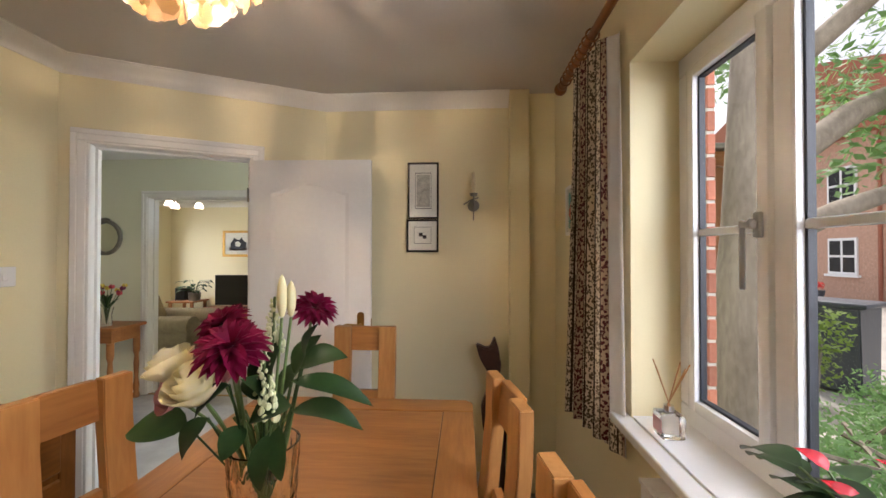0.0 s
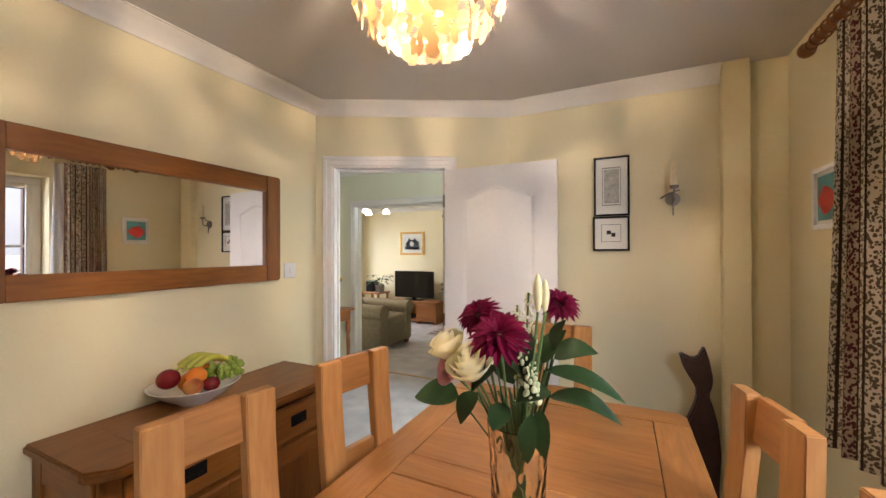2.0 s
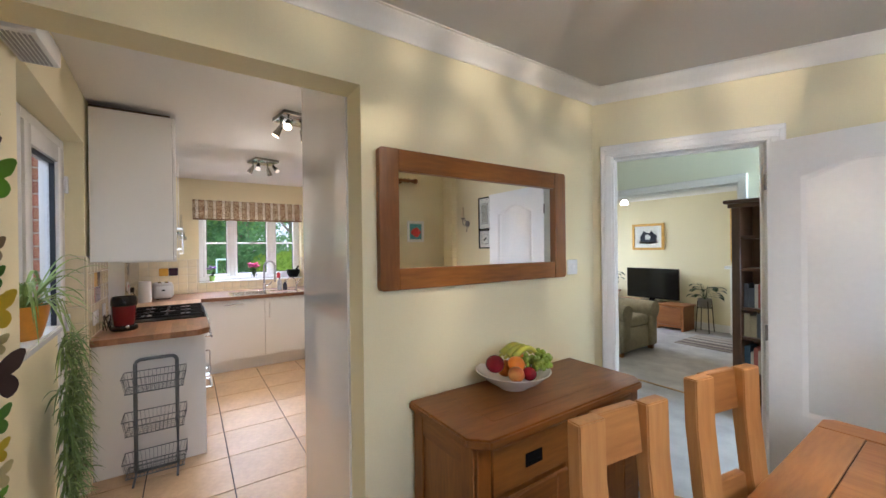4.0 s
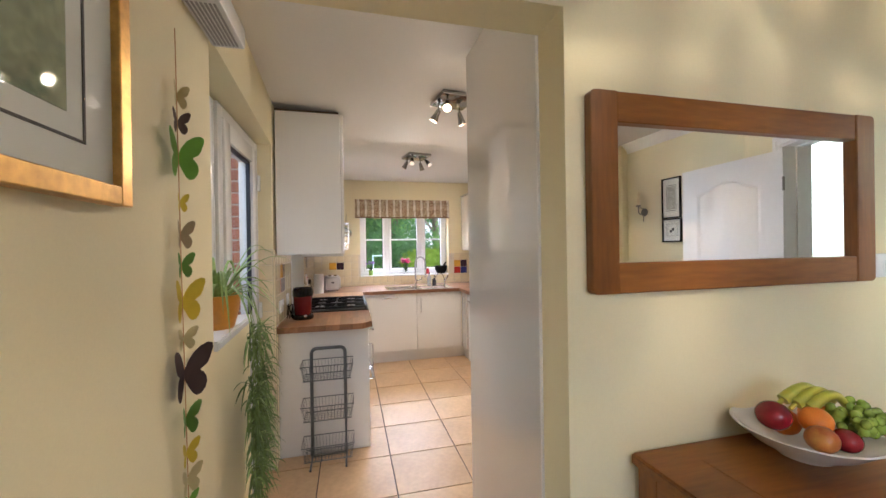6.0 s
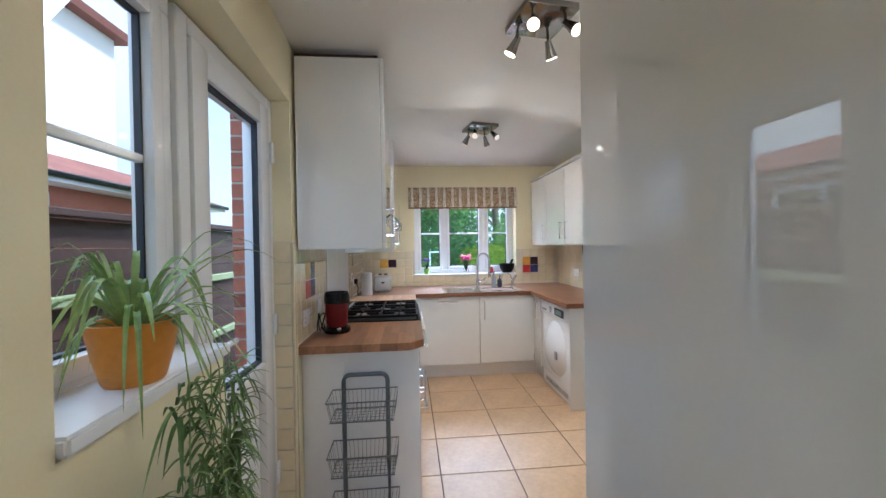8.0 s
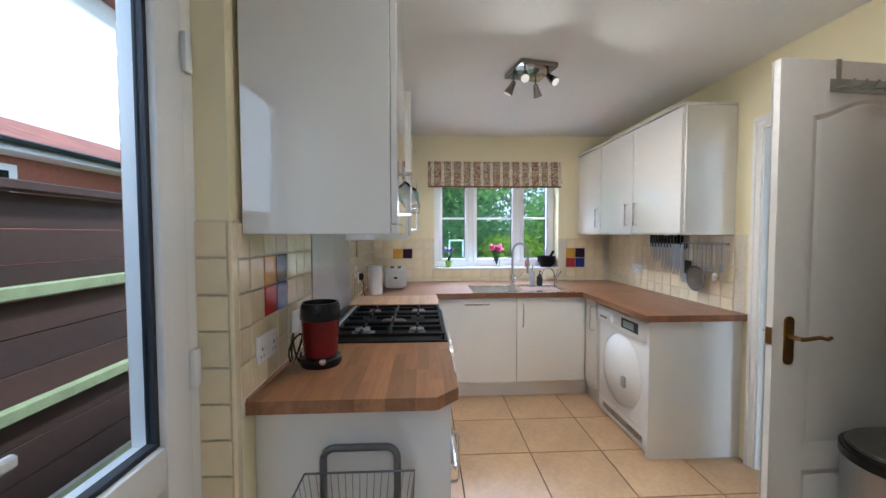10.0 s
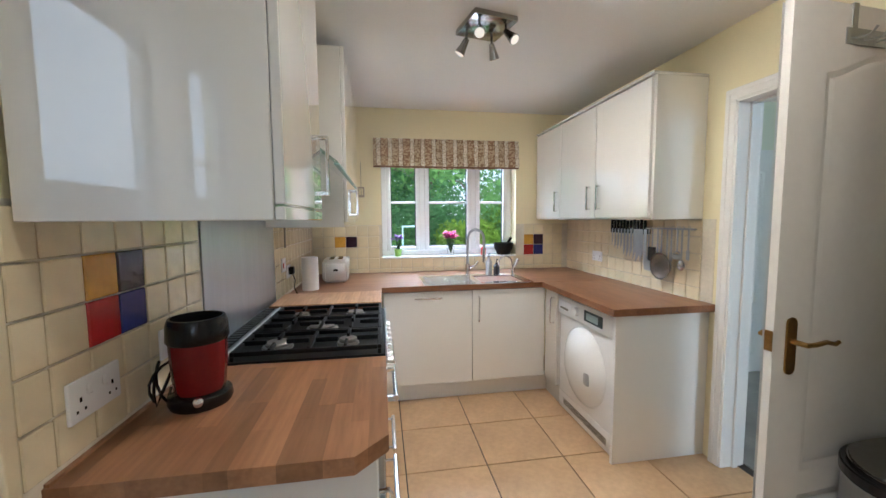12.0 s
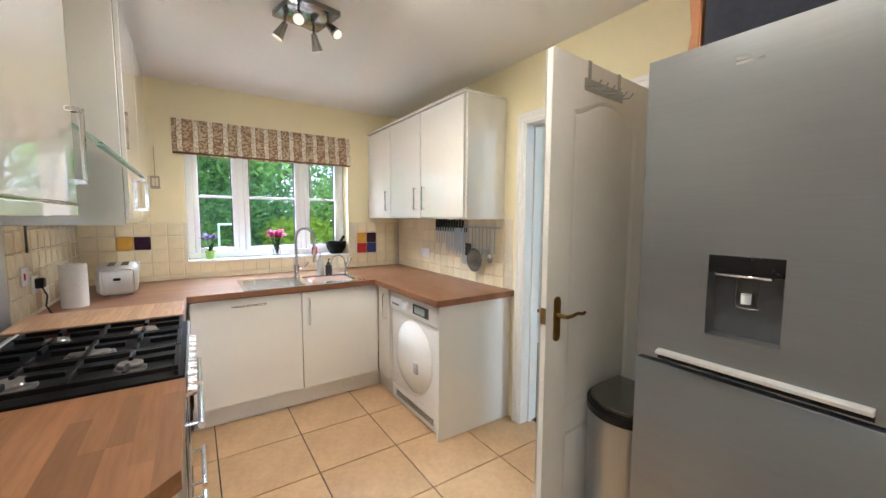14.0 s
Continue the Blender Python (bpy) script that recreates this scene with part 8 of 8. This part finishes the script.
    part("frieze", boxes(((-0.42, -0.1, 0.85), (0.42, 0, 1.059))), M_gloss_white, mt)
    part("opening", boxes(((-0.42, -0.06, 0), (0.42, 0, 0.849))), M_iron, mt)
    lt = thing("ceiling_lamp", (-3.86, 5.0, CEIL), "chrome ceiling lamp with three lit glass shades", "ceiling light")
    bm = bmesh.new()
    cyl(bm, (0, 0, -0.03), (0, 0, -0.0005), 0.06, n=20)
    cyl(bm, (0, 0, -0.22), (0, 0, -0.03), 0.008, n=8)
    part("stem", bm, M_chrome, lt)
    sh = glow("lit_opal_shade", (1.0, 0.86, 0.66), 6)
    for k in range(3):
        a = k * 2.094 + 0.5
        x, y = 0.2 * math.cos(a), 0.2 * math.sin(a)
        bm = bmesh.new()
        tube(bm, [(0, 0, -0.22), (x * 0.6, y * 0.6, -0.20), (x, y, -0.28)], 0.006, 6)
        part("arm", bm, M_chrome, lt)
        part("shade", lathe([(0.02, 0), (0.04, -0.02), (0.055, -0.07), (0.0, -0.075)], 18, (x, y, -0.28)), sh, lt, "lit opal glass shade")
        bulb_lamp(-3.86 + x, 5.0 + y, CEIL - 0.42, 3.5, (1.0, 0.86, 0.66), 0.05)
    w4 = tagged(thing("window_4", (LIV_X - 0.1, 5.65, 0.9), "white plastic living room window", "window"), kind="structure")
    window_frame_parts(w4, "x", LIV_X - 0.08, -0.07, 4.7, 6.6, 0.9, 2.05, [5.33, 5.97], [], off=(LIV_X - 0.1, 5.65, 0.9))
    structure("threshold", boxes(((-3.3, 3.84, 0.0), (-1.93, 3.865, 0.006))), M_brass, "thin brass carpet threshold strip", "threshold")
    bmt = boxes(((0, 0.02, 0), (L, 0.06, 0.006)))
    bmesh.ops.transform(bmt, matrix=dm, verts=bmt.verts)
    structure("threshold_dining", bmt, M_brass, "thin brass carpet threshold strip", "threshold")


living_things()
# closed white door across the hall, seen through the kitchen doorway
panel_door("door_4", pose(-5.86, 3.35, 0.006, 0, 0, -90), 0.76, 1.965, "white panelled cupboard door, closed")
panel_door("door_5", pose(-5.2, 3.80, 0.006), 0.76, 1.965, "white panelled hall door, closed")

# outside -----------------------------------------------------------------
M_ground = material("pale_paving", (0.34, 0.32, 0.29), 0.9, vary=0.2, scale=1.5, grain=40, bump=0.3)
M_grass = material("lawn_grass", (0.07, 0.13, 0.035), 0.95, vary=0.35, scale=3, grain=120, bump=0.6)
structure("ground", boxes(((-400, -400, -0.4), (400, 400, -0.14))), M_ground, "pale paved ground around the house", "ground")
structure("lawn", boxes(((-30, -6, -0.139), (-8.2, 12, -0.12))), M_grass, "green garden lawn behind the house", "lawn")
M_brick = material("red_brick", (0.36, 0.13, 0.08), 0.85, vary=0.25, scale=20, grain=90, bump=0.3, random_tint=0.25)
M_mortar = material("mortar", (0.45, 0.42, 0.37), 0.95)


def foliage_material(name, light, dark):
    m = material(name, light, 0.55, vary=0.3, scale=2.2, grain=11, second=dark)
    nt = m.node_tree
    tr = nt.nodes.new("ShaderNodeBsdfTranslucent")
    tr.inputs[0].default_value = (light[0] * 1.2, light[1] * 1.2, light[2], 1)
    ms = nt.nodes.new("ShaderNodeMixShader")
    ms.inputs[0].default_value = 0.5
    nt.links.new(nt.nodes["Principled BSDF"].outputs[0], ms.inputs[1])
    nt.links.new(tr.outputs[0], ms.inputs[2])
    nt.links.new(ms.outputs[0], nt.nodes["Material Output"].inputs[0])
    return m


F_a = foliage_material("bright_leaves", (0.20, 0.36, 0.13), (0.09, 0.20, 0.08))
F_b = foliage_material("dark_leaves", (0.12, 0.24, 0.11), (0.05, 0.12, 0.06))
F_c = foliage_material("yellow_green_leaves", (0.20, 0.30, 0.05), (0.08, 0.16, 0.03))


def leaves(bm, c, R, n, size, r, squash=(1, 1, 1)):
    for _ in range(n):
        d = Vector((r.gauss(0, 1), r.gauss(0, 1), r.gauss(0, 1))).normalized() * (r.random() ** 0.4)
        p = Vector(c) + Vector((d.x * R * squash[0], d.y * R * squash[1], d.z * R * squash[2]))
        u = Vector((r.uniform(-1, 1), r.uniform(-1, 1), r.uniform(-1, 1))).normalized()
        w = u.orthogonal().normalized()
        s = size * r.uniform(0.6, 1.3)
        bm.faces.new([bm.verts.new(p + u * s), bm.verts.new(p + w * s * 0.45), bm.verts.new(p - u * s), bm.verts.new(p - w * s * 0.45)])


def bush(x, y, w, h, mat, label, seed, n=2600, size=0.05, name="shrub"):
    r = random.Random(seed)
    t = thing(name, (x, y, -0.13), label, name)
    bm = bmesh.new()
    for k in range(7):
        c = (r.uniform(-0.6, 0.6) * w, r.uniform(-0.6, 0.6) * w, h * r.uniform(0.3, 0.72))
        leaves(bm, c, w * r.uniform(0.5, 0.75), n // 7, size, r, (1, 1, h / w * 0.42))
    part("foliage", bm, mat, t, "", None)
    bm = bmesh.new()
    for k in range(5):
        tube(bm, [(r.uniform(-0.1, 0.1), r.uniform(-0.1, 0.1), 0), (r.uniform(-0.4, 0.4) * w, r.uniform(-0.4, 0.4) * w, h * 0.6)], 0.03, 5, 0.4)
    part("stems", bm, M_pewter, t)


M_bark = material("grey_bark", (0.30, 0.26, 0.21), 0.9, vary=0.3, scale=5, grain=40, bump=0.8, stretch=(1, 1, 0.3), second=(0.15, 0.12, 0.09))


def tree(x, y, h, R, mat, label, seed, n=6000, trunk=0.16, size=0.09):
    r = random.Random(seed)
    t = thing("tree", (x, y, -0.13), label, "tree")
    bm = bmesh.new()
    tube(bm, [(0, 0, 0), (0.1, 0.05, h * 0.3), (0.0, -0.1, h * 0.6), (0.1, 0, h * 0.85)], trunk, 10, 0.3)
    part("trunk", bm, M_bark, t)
    bm, lb = bmesh.new(), bmesh.new()
    for k in range(16):
        a = r.uniform(0, 6.28)
        d = R * r.uniform(0.2, 0.85)
        z = h * r.uniform(0.35, 0.98)
        c = Vector((d * math.cos(a), d * math.sin(a), z))
        tube(lb, [(0, 0, z * 0.75), c * 0.5 + Vector((0, 0, z * 0.45)), c], trunk * 0.3, 5, 0.3)
        leaves(bm, c, R * r.uniform(0.28, 0.45), n // 16, size, r, (1, 1, 0.75))
    part("limbs", lb, M_bark, t)
    part("crown", bm, mat, t, "", None)


# garden behind the sink window
for k, (x, y, h, R, m_) in enumerate(((-15, 0.0, 7.5, 2.6, F_a), (-14.5, 2.8, 7.0, 2.4, F_b), (-16.5, 5.2, 7.0, 2.6, F_a), (-19, 2, 9, 3.2, F_b), (-13.2, 1.2, 5.2, 2.0, F_a), (-13.0, -1.6, 5.0, 1.9, F_a))):
    tree(x, y, h, R, m_, "leafy garden tree beyond the lawn", 30 + k, 2600, 0.16, 0.10)
for k, (x, y, w, h, m_) in enumerate(((-10.8, -1.3, 0.9, 1.9, F_b), (-11.2, 0.3, 0.9, 1.6, F_a), (-10.6, 1.9, 0.8, 1.7, F_c), (-11.6, 3.4, 1.0, 2.0, F_c), (-12.2, 1.2, 1.2, 2.6, F_b), (-12.4, -0.8, 1.2, 2.7, F_a), (-12.6, 2.8, 1.3, 2.8, F_a), (-12.8, 4.6, 1.4, 2.8, F_b), (-12.8, -3.0, 1.4, 2.9, F_b), (-12.0, -4.6, 1.2, 2.2, F_a), (-13.5, 0.4, 1.5, 3.3, F_b))):
    bush(x, y, w, h, m_, "dense green garden shrub", 50 + k, 6000, 0.06)
bp = thing("garden_frame", (-9.6, 0.42, -0.13), "pale blue metal glazed frame standing in the garden", "cold frame")
M_pale_blue = material("pale_blue_paint", (0.50, 0.70, 0.76), 0.5, vary=0.08)
for y in (-0.135, 0.115):
    part("upright", boxes(((-0.02, y, 0), (0.02, y + 0.025, 1.42)), bevel=0.004), M_pale_blue, bp)
for z in (0.95, 1.39):
    part("crossbar", boxes(((-0.016, -0.11, z), (0.016, 0.115, z + 0.03)), bevel=0.004), M_pale_blue, bp)
part("pane", boxes(((-0.003, -0.11, 0.981), (0.003, 0.115, 1.389))), M_pane, bp)
part("lower_panel", boxes(((-0.008, -0.11, 0.05), (0.008, 0.115, 0.949))), M_pale_blue, bp)


def side_fence():
    t = thing("fence", (-3.5, -2.25, -0.13), "dark brown timber fence with pale gravel boards", "fence")
    M_fence = material("brown_fence_timber", (0.034, 0.014, 0.009), 0.8, vary=0.3, scale=3, grain=60, bump=0.4, random_tint=0.2, stretch=(0.2, 1, 1))
    M_rail = material("mossy_rail", (0.20, 0.23, 0.12), 0.9, vary=0.2, scale=8)
    for k in range(9):
        z = 0.08 + k * 0.185
        part("board", boxes(((-6.0, -0.012 + 0.004 * (k % 2), z), (5.5, 0.012 + 0.004 * (k % 2), z + 0.182)), bevel=0.003), M_fence, t)
    for z in (0.0, 0.60, 1.2):
        part("rail", boxes(((-6.0, 0.02, z), (5.5, 0.075, z + 0.07)), bevel=0.008), M_rail, t)
    part("cap", boxes(((-6.0, -0.05, 1.75), (5.5, 0.09, 1.80)), bevel=0.006), M_fence, t)
    for x in (-5.0, -2.9, -0.8, 1.3, 3.4):
        part("post", boxes(((x, -0.1, 0), (x + 0.1, -0.013, 1.78))), M_rail, t)


side_fence()


def neighbour():
    t = thing("garage", (-6.5, -7.0, -0.13), "brick garage with a red tiled roof edge", "garage")
    part("wall", boxes(((-5, -2.5, 0), (4.8, 2.0, 2.45))), M_brick, t)
    part("soffit", boxes(((-5.1, 1.9, 2.451), (4.9, 2.35, 2.52))), M_upvc, t)
    part("gutter", boxes(((-5.1, 2.35, 2.5), (4.9, 2.45, 2.58)), bevel=0.02), M_black, t)
    M_roof = material("red_roof_tile", (0.20, 0.075, 0.055), 0.8, vary=0.2, scale=10, random_tint=0.25)
    roof = part("roof", prism([(2.36, 2.56), (-0.2, 3.5), (-2.6, 2.56)], -5.05, 4.85, "x"), M_roof, t)
    me = mesh_of("roof_tile", boxes(((0, 0, 0), (0.26, 0.36, 0.022)), bevel=0.004), M_roof)
    for row in range(7):
        for col in range(37):
            o = new("roof_tile", me)
            o.parent = roof
            o.matrix_local = Matrix.Translation((-5.05 + col * 0.266 + (0.13 if row % 2 else 0), 2.44 - row * 0.30, 2.53 + row * 0.11 + 0.012)) @ Euler((radians(-20.2), 0, 0)).to_matrix().to_4x4() @ Matrix.Translation((0, -0.36, 0))
    win = part("window", boxes(((-0.9, 2.001, 1.75), (0.6, 2.03, 2.35)), bevel=0.004), M_upvc, t)
    part("pane", boxes(((-0.8, 2.031, 1.83), (-0.2, 2.036, 2.27)), ((-0.1, 2.031, 1.83), (0.5, 2.036, 2.27))), M_black, win)
    h = thing("rendered_house", (-3.0, -13.5, -0.13), "white rendered side wall of a neighbouring house", "house")
    M_render = material("white_render", (0.74, 0.74, 0.72), 0.9, vary=0.04, scale=2, grain=60, bump=0.2)
    part("wall", boxes(((-13.3, -6, 0), (9, 3.0, 9.2))), M_render, h)
    part("roof", prism([(3.4, 9.05), (3.45, 9.3), (-1.5, 12.2), (-6.45, 9.3), (-6.4, 9.05)], -13.65, 9.35, "x"), M_roof, h, "red tiled roof with brown eaves")
    part("vent_pipe", boxes(((1.2, 3.0, 4.1), (1.7, 3.08, 4.16))), M_pewter, h)


neighbour()


def front_garden():
    t = thing("tree", (1.70, 2.70, -0.13), "old pale-barked tree close to the window", "tree")
    bm = bmesh.new()
    tube(bm, [(0.02, 0, 0), (-0.02, 0, 0.5), (0.0, 0.02, 1.1), (0.05, 0.02, 1.7), (0.10, 0.05, 2.4), (0.18, 0.1, 3.4)], 0.17, 16, 0.62)
    part("trunk", bm, M_bark, t, "thick smooth grey trunk")
    for pts, r0 in (([(0.03, 0.0, 1.45), (0.35, 0.1, 1.68), (0.75, 0.15, 1.86), (1.3, 0.3, 2.02), (2.0, 0.4, 2.35)], 0.085), ([(0.06, 0.02, 1.95), (0.4, 0.1, 2.2), (0.8, 0.1, 2.5), (1.3, 0.25, 2.72), (2.0, 0.4, 3.1)], 0.10), ([(0.15, 0.05, 2.6), (0.6, -0.3, 3.1), (1.2, -0.5, 3.5)], 0.07)):
        bm = bmesh.new()
        tube(bm, pts, r0, 12, 0.55)
        part("limb", bm, M_bark, t, "crooked mossy limb")
    r = random.Random(77)
    bm = bmesh.new()
    for c in ((1.0, 0.2, 2.75), (1.5, 0.3, 2.55), (0.9, -0.1, 3.1), (1.7, 0.0, 3.0), (1.3, 0.5, 2.35), (0.4, 0.8, 3.2), (2.2, 0.5, 3.4), (0.2, -0.5, 3.5), (1.6, 1.2, 3.1)):
        leaves(bm, c, 0.36, 260, 0.05, r)
    part("crown", bm, F_a, t, "bright green leaves with gaps", None)
    hd = thing("hedge", (2.5, 2.0, -0.13), "clipped dense green hedge below the window", "hedge")
    bm = bmesh.new()
    for k in range(95):
        leaves(bm, (r.uniform(-0.85, 1.6), r.uniform(-1.6, 1.7), r.uniform(0.1, 0.40)), 0.26, 330, 0.026, r)
    part("foliage", bm, F_a, hd, "small dense leaves", None)
    bm = bmesh.new()
    for k in range(8):
        tube(bm, [(r.uniform(-0.7, 1.4), r.uniform(-1.4, 1.3), 0), (r.uniform(-0.7, 1.4), r.uniform(-1.4, 1.3), 0.5)], 0.015, 5)
    part("stems", bm, M_bark, hd)
    bush(3.55, 4.4, 0.32, 1.15, F_c, "bright yellow-green conifer beside the bin", 91, 1600, 0.03)
    b = thing("wheelie_bin", pose(4.3, 4.85, -0.14, 0, 0, 28), "dark grey wheeled rubbish bin with a lid", "bin")
    M_bin = material("grey_bin_plastic", (0.055, 0.065, 0.08), 0.45, vary=0.1)
    part("body", prism([(-0.24, 0.03), (0.24, 0.03), (0.29, 0.97), (-0.29, 0.97)], -0.28, 0.30, "y", bevel=0.015), M_bin, b)
    part("lid", boxes(((-0.31, -0.34, 0.971), (0.31, 0.34, 1.03)), bevel=0.02, segs=2), M_bin, b)
    part("handle", boxes(((-0.25, 0.34, 0.97), (0.25, 0.38, 1.0)), bevel=0.01), M_bin, b)
    for x in (-0.26, 0.2):
        bm = bmesh.new()
        cyl(bm, (x, 0.28, 0.10), (x + 0.06, 0.28, 0.10), 0.1, n=20)
        part("wheel", bm, M_black, b)
    h = thing("brick_house", (16.5, 16, -0.14), "red brick house with white windows across the road", "house")
    M_hb = material("orange_brick", (0.50, 0.31, 0.23), 0.9, vary=0.25, scale=14, grain=70, bump=0.3)
    part("wall", boxes(((-3.5, -9, 0), (4, 9, 5.6))), M_hb, h)
    part("roof", prism([(-9.3, 5.5), (9.3, 5.5), (9.3, 5.6), (0, 9), (-9.3, 5.6)], -3.9, 4.4, "x"), M_brick, h)
    for y in (-7.2, -4.6, -2.1, 0.6, 3.2, 6.0):
        for z in (0.85, 3.3):
            w = part("window", boxes(((-3.56, y - 0.5, z), (-3.49, y + 0.5, z + 1.25)), bevel=0.004), M_upvc, h)
            for yy in (-0.43, 0.04):
                for zz in (0.08, 0.66):
                    part("pane", boxes(((-3.566, y + yy, z + zz), (-3.561, y + yy + 0.39, z + zz + 0.5))), M_black, w)
            part("sill", boxes(((-3.62, y - 0.58, z - 0.09), (-3.49, y + 0.58, z - 0.005))), M_upvc, w)
    for y in (-3.3, 1.9):
        bm = bmesh.new()
        cyl(bm, (-3.55, y, 0.0), (-3.55, y, 5.5), 0.05, n=8)
        part("downpipe", bm, M_brick, h)
    pt = thing("flower_tub", (11.6, 13.4, -0.14), "dark tub with red flowers before the house", "planter")
    part("tub", lathe([(0, 0), (0.2, 0), (0.26, 0.35), (0.22, 0.35), (0, 0.3)], 16), M_bin, pt)
    bm = bmesh.new()
    leaves(bm, (0, 0, 0.5), 0.28, 200, 0.05, r, (1, 1, 0.6))
    part("flowers", bm, M_poppy, pt, "", None)
    for k, (x, y) in enumerate(((9.5, 22), (7, 26), (22, 3))):
        tree(x, y, 8, 2.6, F_a, "street tree in full leaf", 120 + k)
    po = thing("porch_roof", (1.35, 4.2, 2.2), "dark timber porch canopy edge outside the window", "porch")
    part("beam", boxes(((-0.55, -0.6, 0), (0.9, -0.45, 0.14)), ((-0.55, -0.45, 0.05), (0.9, 1.6, 0.10)), bevel=0.005), M_dark_oak_x, po)
    part("post", boxes(((0.75, -0.58, -2.34), (0.87, -0.46, 0.0)), bevel=0.005), M_dark_oak_z, po)
    part("tile_edge", boxes(((-0.57, -0.68, 0.141), (0.95, 1.6, 0.19)), bevel=0.01), M_pewter, po)


front_garden()

# pieces: outer brick returns of the window openings ------------------------
def brick_return(name, axis_x, y, zs, parent_label, face):
    host = structure(name, boxes(((axis_x - 0.012, y - 0.006, zs[0]), (axis_x + 0.012, y + 0.006, zs[1]))) if face == "y" else boxes(((axis_x - 0.006, y - 0.05, zs[0]), (axis_x + 0.006, y + 0.05, zs[1]))), M_mortar, parent_label, "brickwork")
    me = mesh_of("brick", boxes(((-0.013, -0.011, 0), (0.013, 0.011, 0.065)) if face == "y" else ((-0.011, -0.05, 0), (0.011, 0.05, 0.065)), bevel=0.003), M_brick)
    z = zs[0]
    while z + 0.07 < zs[1]:
        o = new("brick", me)
        o.parent = host
        o.location = (axis_x, y, z)
        z += 0.075


brick_return("brickwork_dining", 0.732, 1.448, (0.86, 2.06), "red brick outer reveal of the dining window", "y")
brick_return("brickwork_door", -3.735, -0.915, (0.0, 2.1), "red brick outer reveal beside the back door", "x")


# tiles ---------------------------------------------------------------------
def tile_mesh(name, w, h, t, mat, bevel, axis):
    """A tile with its back corner at the origin, thickness towards +axis."""
    lo, hi = {"z": ((0, 0, 0), (w, h, t)), "y": ((0, 0, 0), (w, t, h)), "x": ((0, 0, 0), (t, w, h)), "-y": ((0, -t, 0), (w, 0, h))}[axis]
    return mesh_of(name, boxes((lo, hi), bevel=bevel), mat)


fl = bpy.data.objects["floor_kitchen"]
tw, th_ = 0.433, 0.461
tmesh = tile_mesh("floor_tile", tw - 0.007, th_ - 0.007, 0.008, M_floor_tile, 0.0012, "z")
for i in range(-4, 7):
    for j in range(-3, 3):
        x, y = -4.99 + tw * i, 0.51 + th_ * j
        x1, y1 = min(x + tw - 0.007, -2.165), min(y + th_ - 0.007, 1.93)
        x, y = max(x, -6.56), max(y, -0.93)
        if x1 - x < 0.02 or y1 - y < 0.02:
            continue
        full = abs(x1 - x - tw + 0.007) < 1e-4 and abs(y1 - y - th_ + 0.007) < 1e-4
        o = new("floor_tile", tmesh if full else mesh_of("floor_tile", boxes(((0, 0, 0), (x1 - x, y1 - y, 0.008)), bevel=0.0012), M_floor_tile))
        o.parent = fl
        o.location = (x, y, -0.008)

P_ = 0.1005
colours = {"y": M_tile_yellow, "d": M_tile_dark, "r": M_tile_red, "b": M_tile_blue}


def tiled(host, axis, plane, u0, nu, ztop, nrows, special, skip=lambda u, z: False):
    """Rows of square tiles down from ztop, along the wall from u0."""
    base = {k: tile_mesh("wall_tile", 0.0965, 0.0965, 0.0085, m_, 0.0025, axis) for k, m_ in (("", M_wall_tile), *colours.items())}
    for i in range(nu):
        for j in range(nrows):
            u, z = u0 + i * P_, ztop - (j + 1) * P_
            if skip(u + P_ / 2, z + P_ / 2):
                continue
            o = new("wall_tile", base[special.get((i, j), "")])
            o.parent = host
            o.location = (u, plane, z) if axis in ("y", "-y") else (plane, u, z)


def grout_bed(name, lo, hi, label):
    return structure(name, boxes((lo, hi)), M_wall_grout, label, "tiling")


g1 = grout_bed("tiling_side", (-6.556, KL + 0.0005, 0.86), (-3.75, KL + 0.003, 1.435), "pale grout bed behind the glazed wall tiles")
tiled(g1, "y", KL + 0.0032, -3.717 - 28 * P_, 27, 1.428, 5, {(25, 1): "y", (24, 1): "d", (25, 2): "r", (24, 2): "b"}, lambda u, z: -5.34 < u < -4.45)
cut = tile_mesh("wall_tile", 0.066, 0.0965, 0.0085, M_wall_tile, 0.0025, "y")
for j in range(5):
    o = new("wall_tile", cut)
    o.parent = g1
    o.location = (-3.717 - P_, KL + 0.0032, 1.428 - (j + 1) * P_)
g2 = grout_bed("tiling_return", (-3.7299, -0.79, 0.0), (-3.7265, KL - 0.001, 1.435), "pale grout bed on the door reveal")
tiled(g2, "x", -3.7263, -0.789, 1, 1.435, 14, {})
structure("tile_trim", boxes(((-3.7495, KL - 0.001, 0.0), (-3.7165, KL + 0.0125, 1.43)), bevel=0.006, segs=3), M_wall_tile, "cream glazed tile corner strip", "trim")
g3 = structure("tiling_end", wall_mesh("x", KX + 0.0005, KX + 0.003, -0.68, 1.785, 0.90, 1.345, [(-0.06, 1.24, 1.03, 1.345)]), M_wall_grout, "pale grout bed on the end wall", "tiling")
tiled(g3, "x", KX + 0.0032, -0.686, 24, 1.345, 5, {(20, 1): "y", (21, 1): "d", (20, 2): "r", (21, 2): "b", (2, 1): "y", (3, 1): "d"}, lambda u, z: -0.10 < u < 1.28 and z > 1.04)
g4 = grout_bed("tiling_hall_side", (KX, KY - 0.003, 0.90), (-4.86, KY - 0.0005, 1.385), "pale grout bed under the long cabinet")
tiled(g4, "-y", KY - 0.0032, KX + 0.012, 16, 1.384, 5, {})
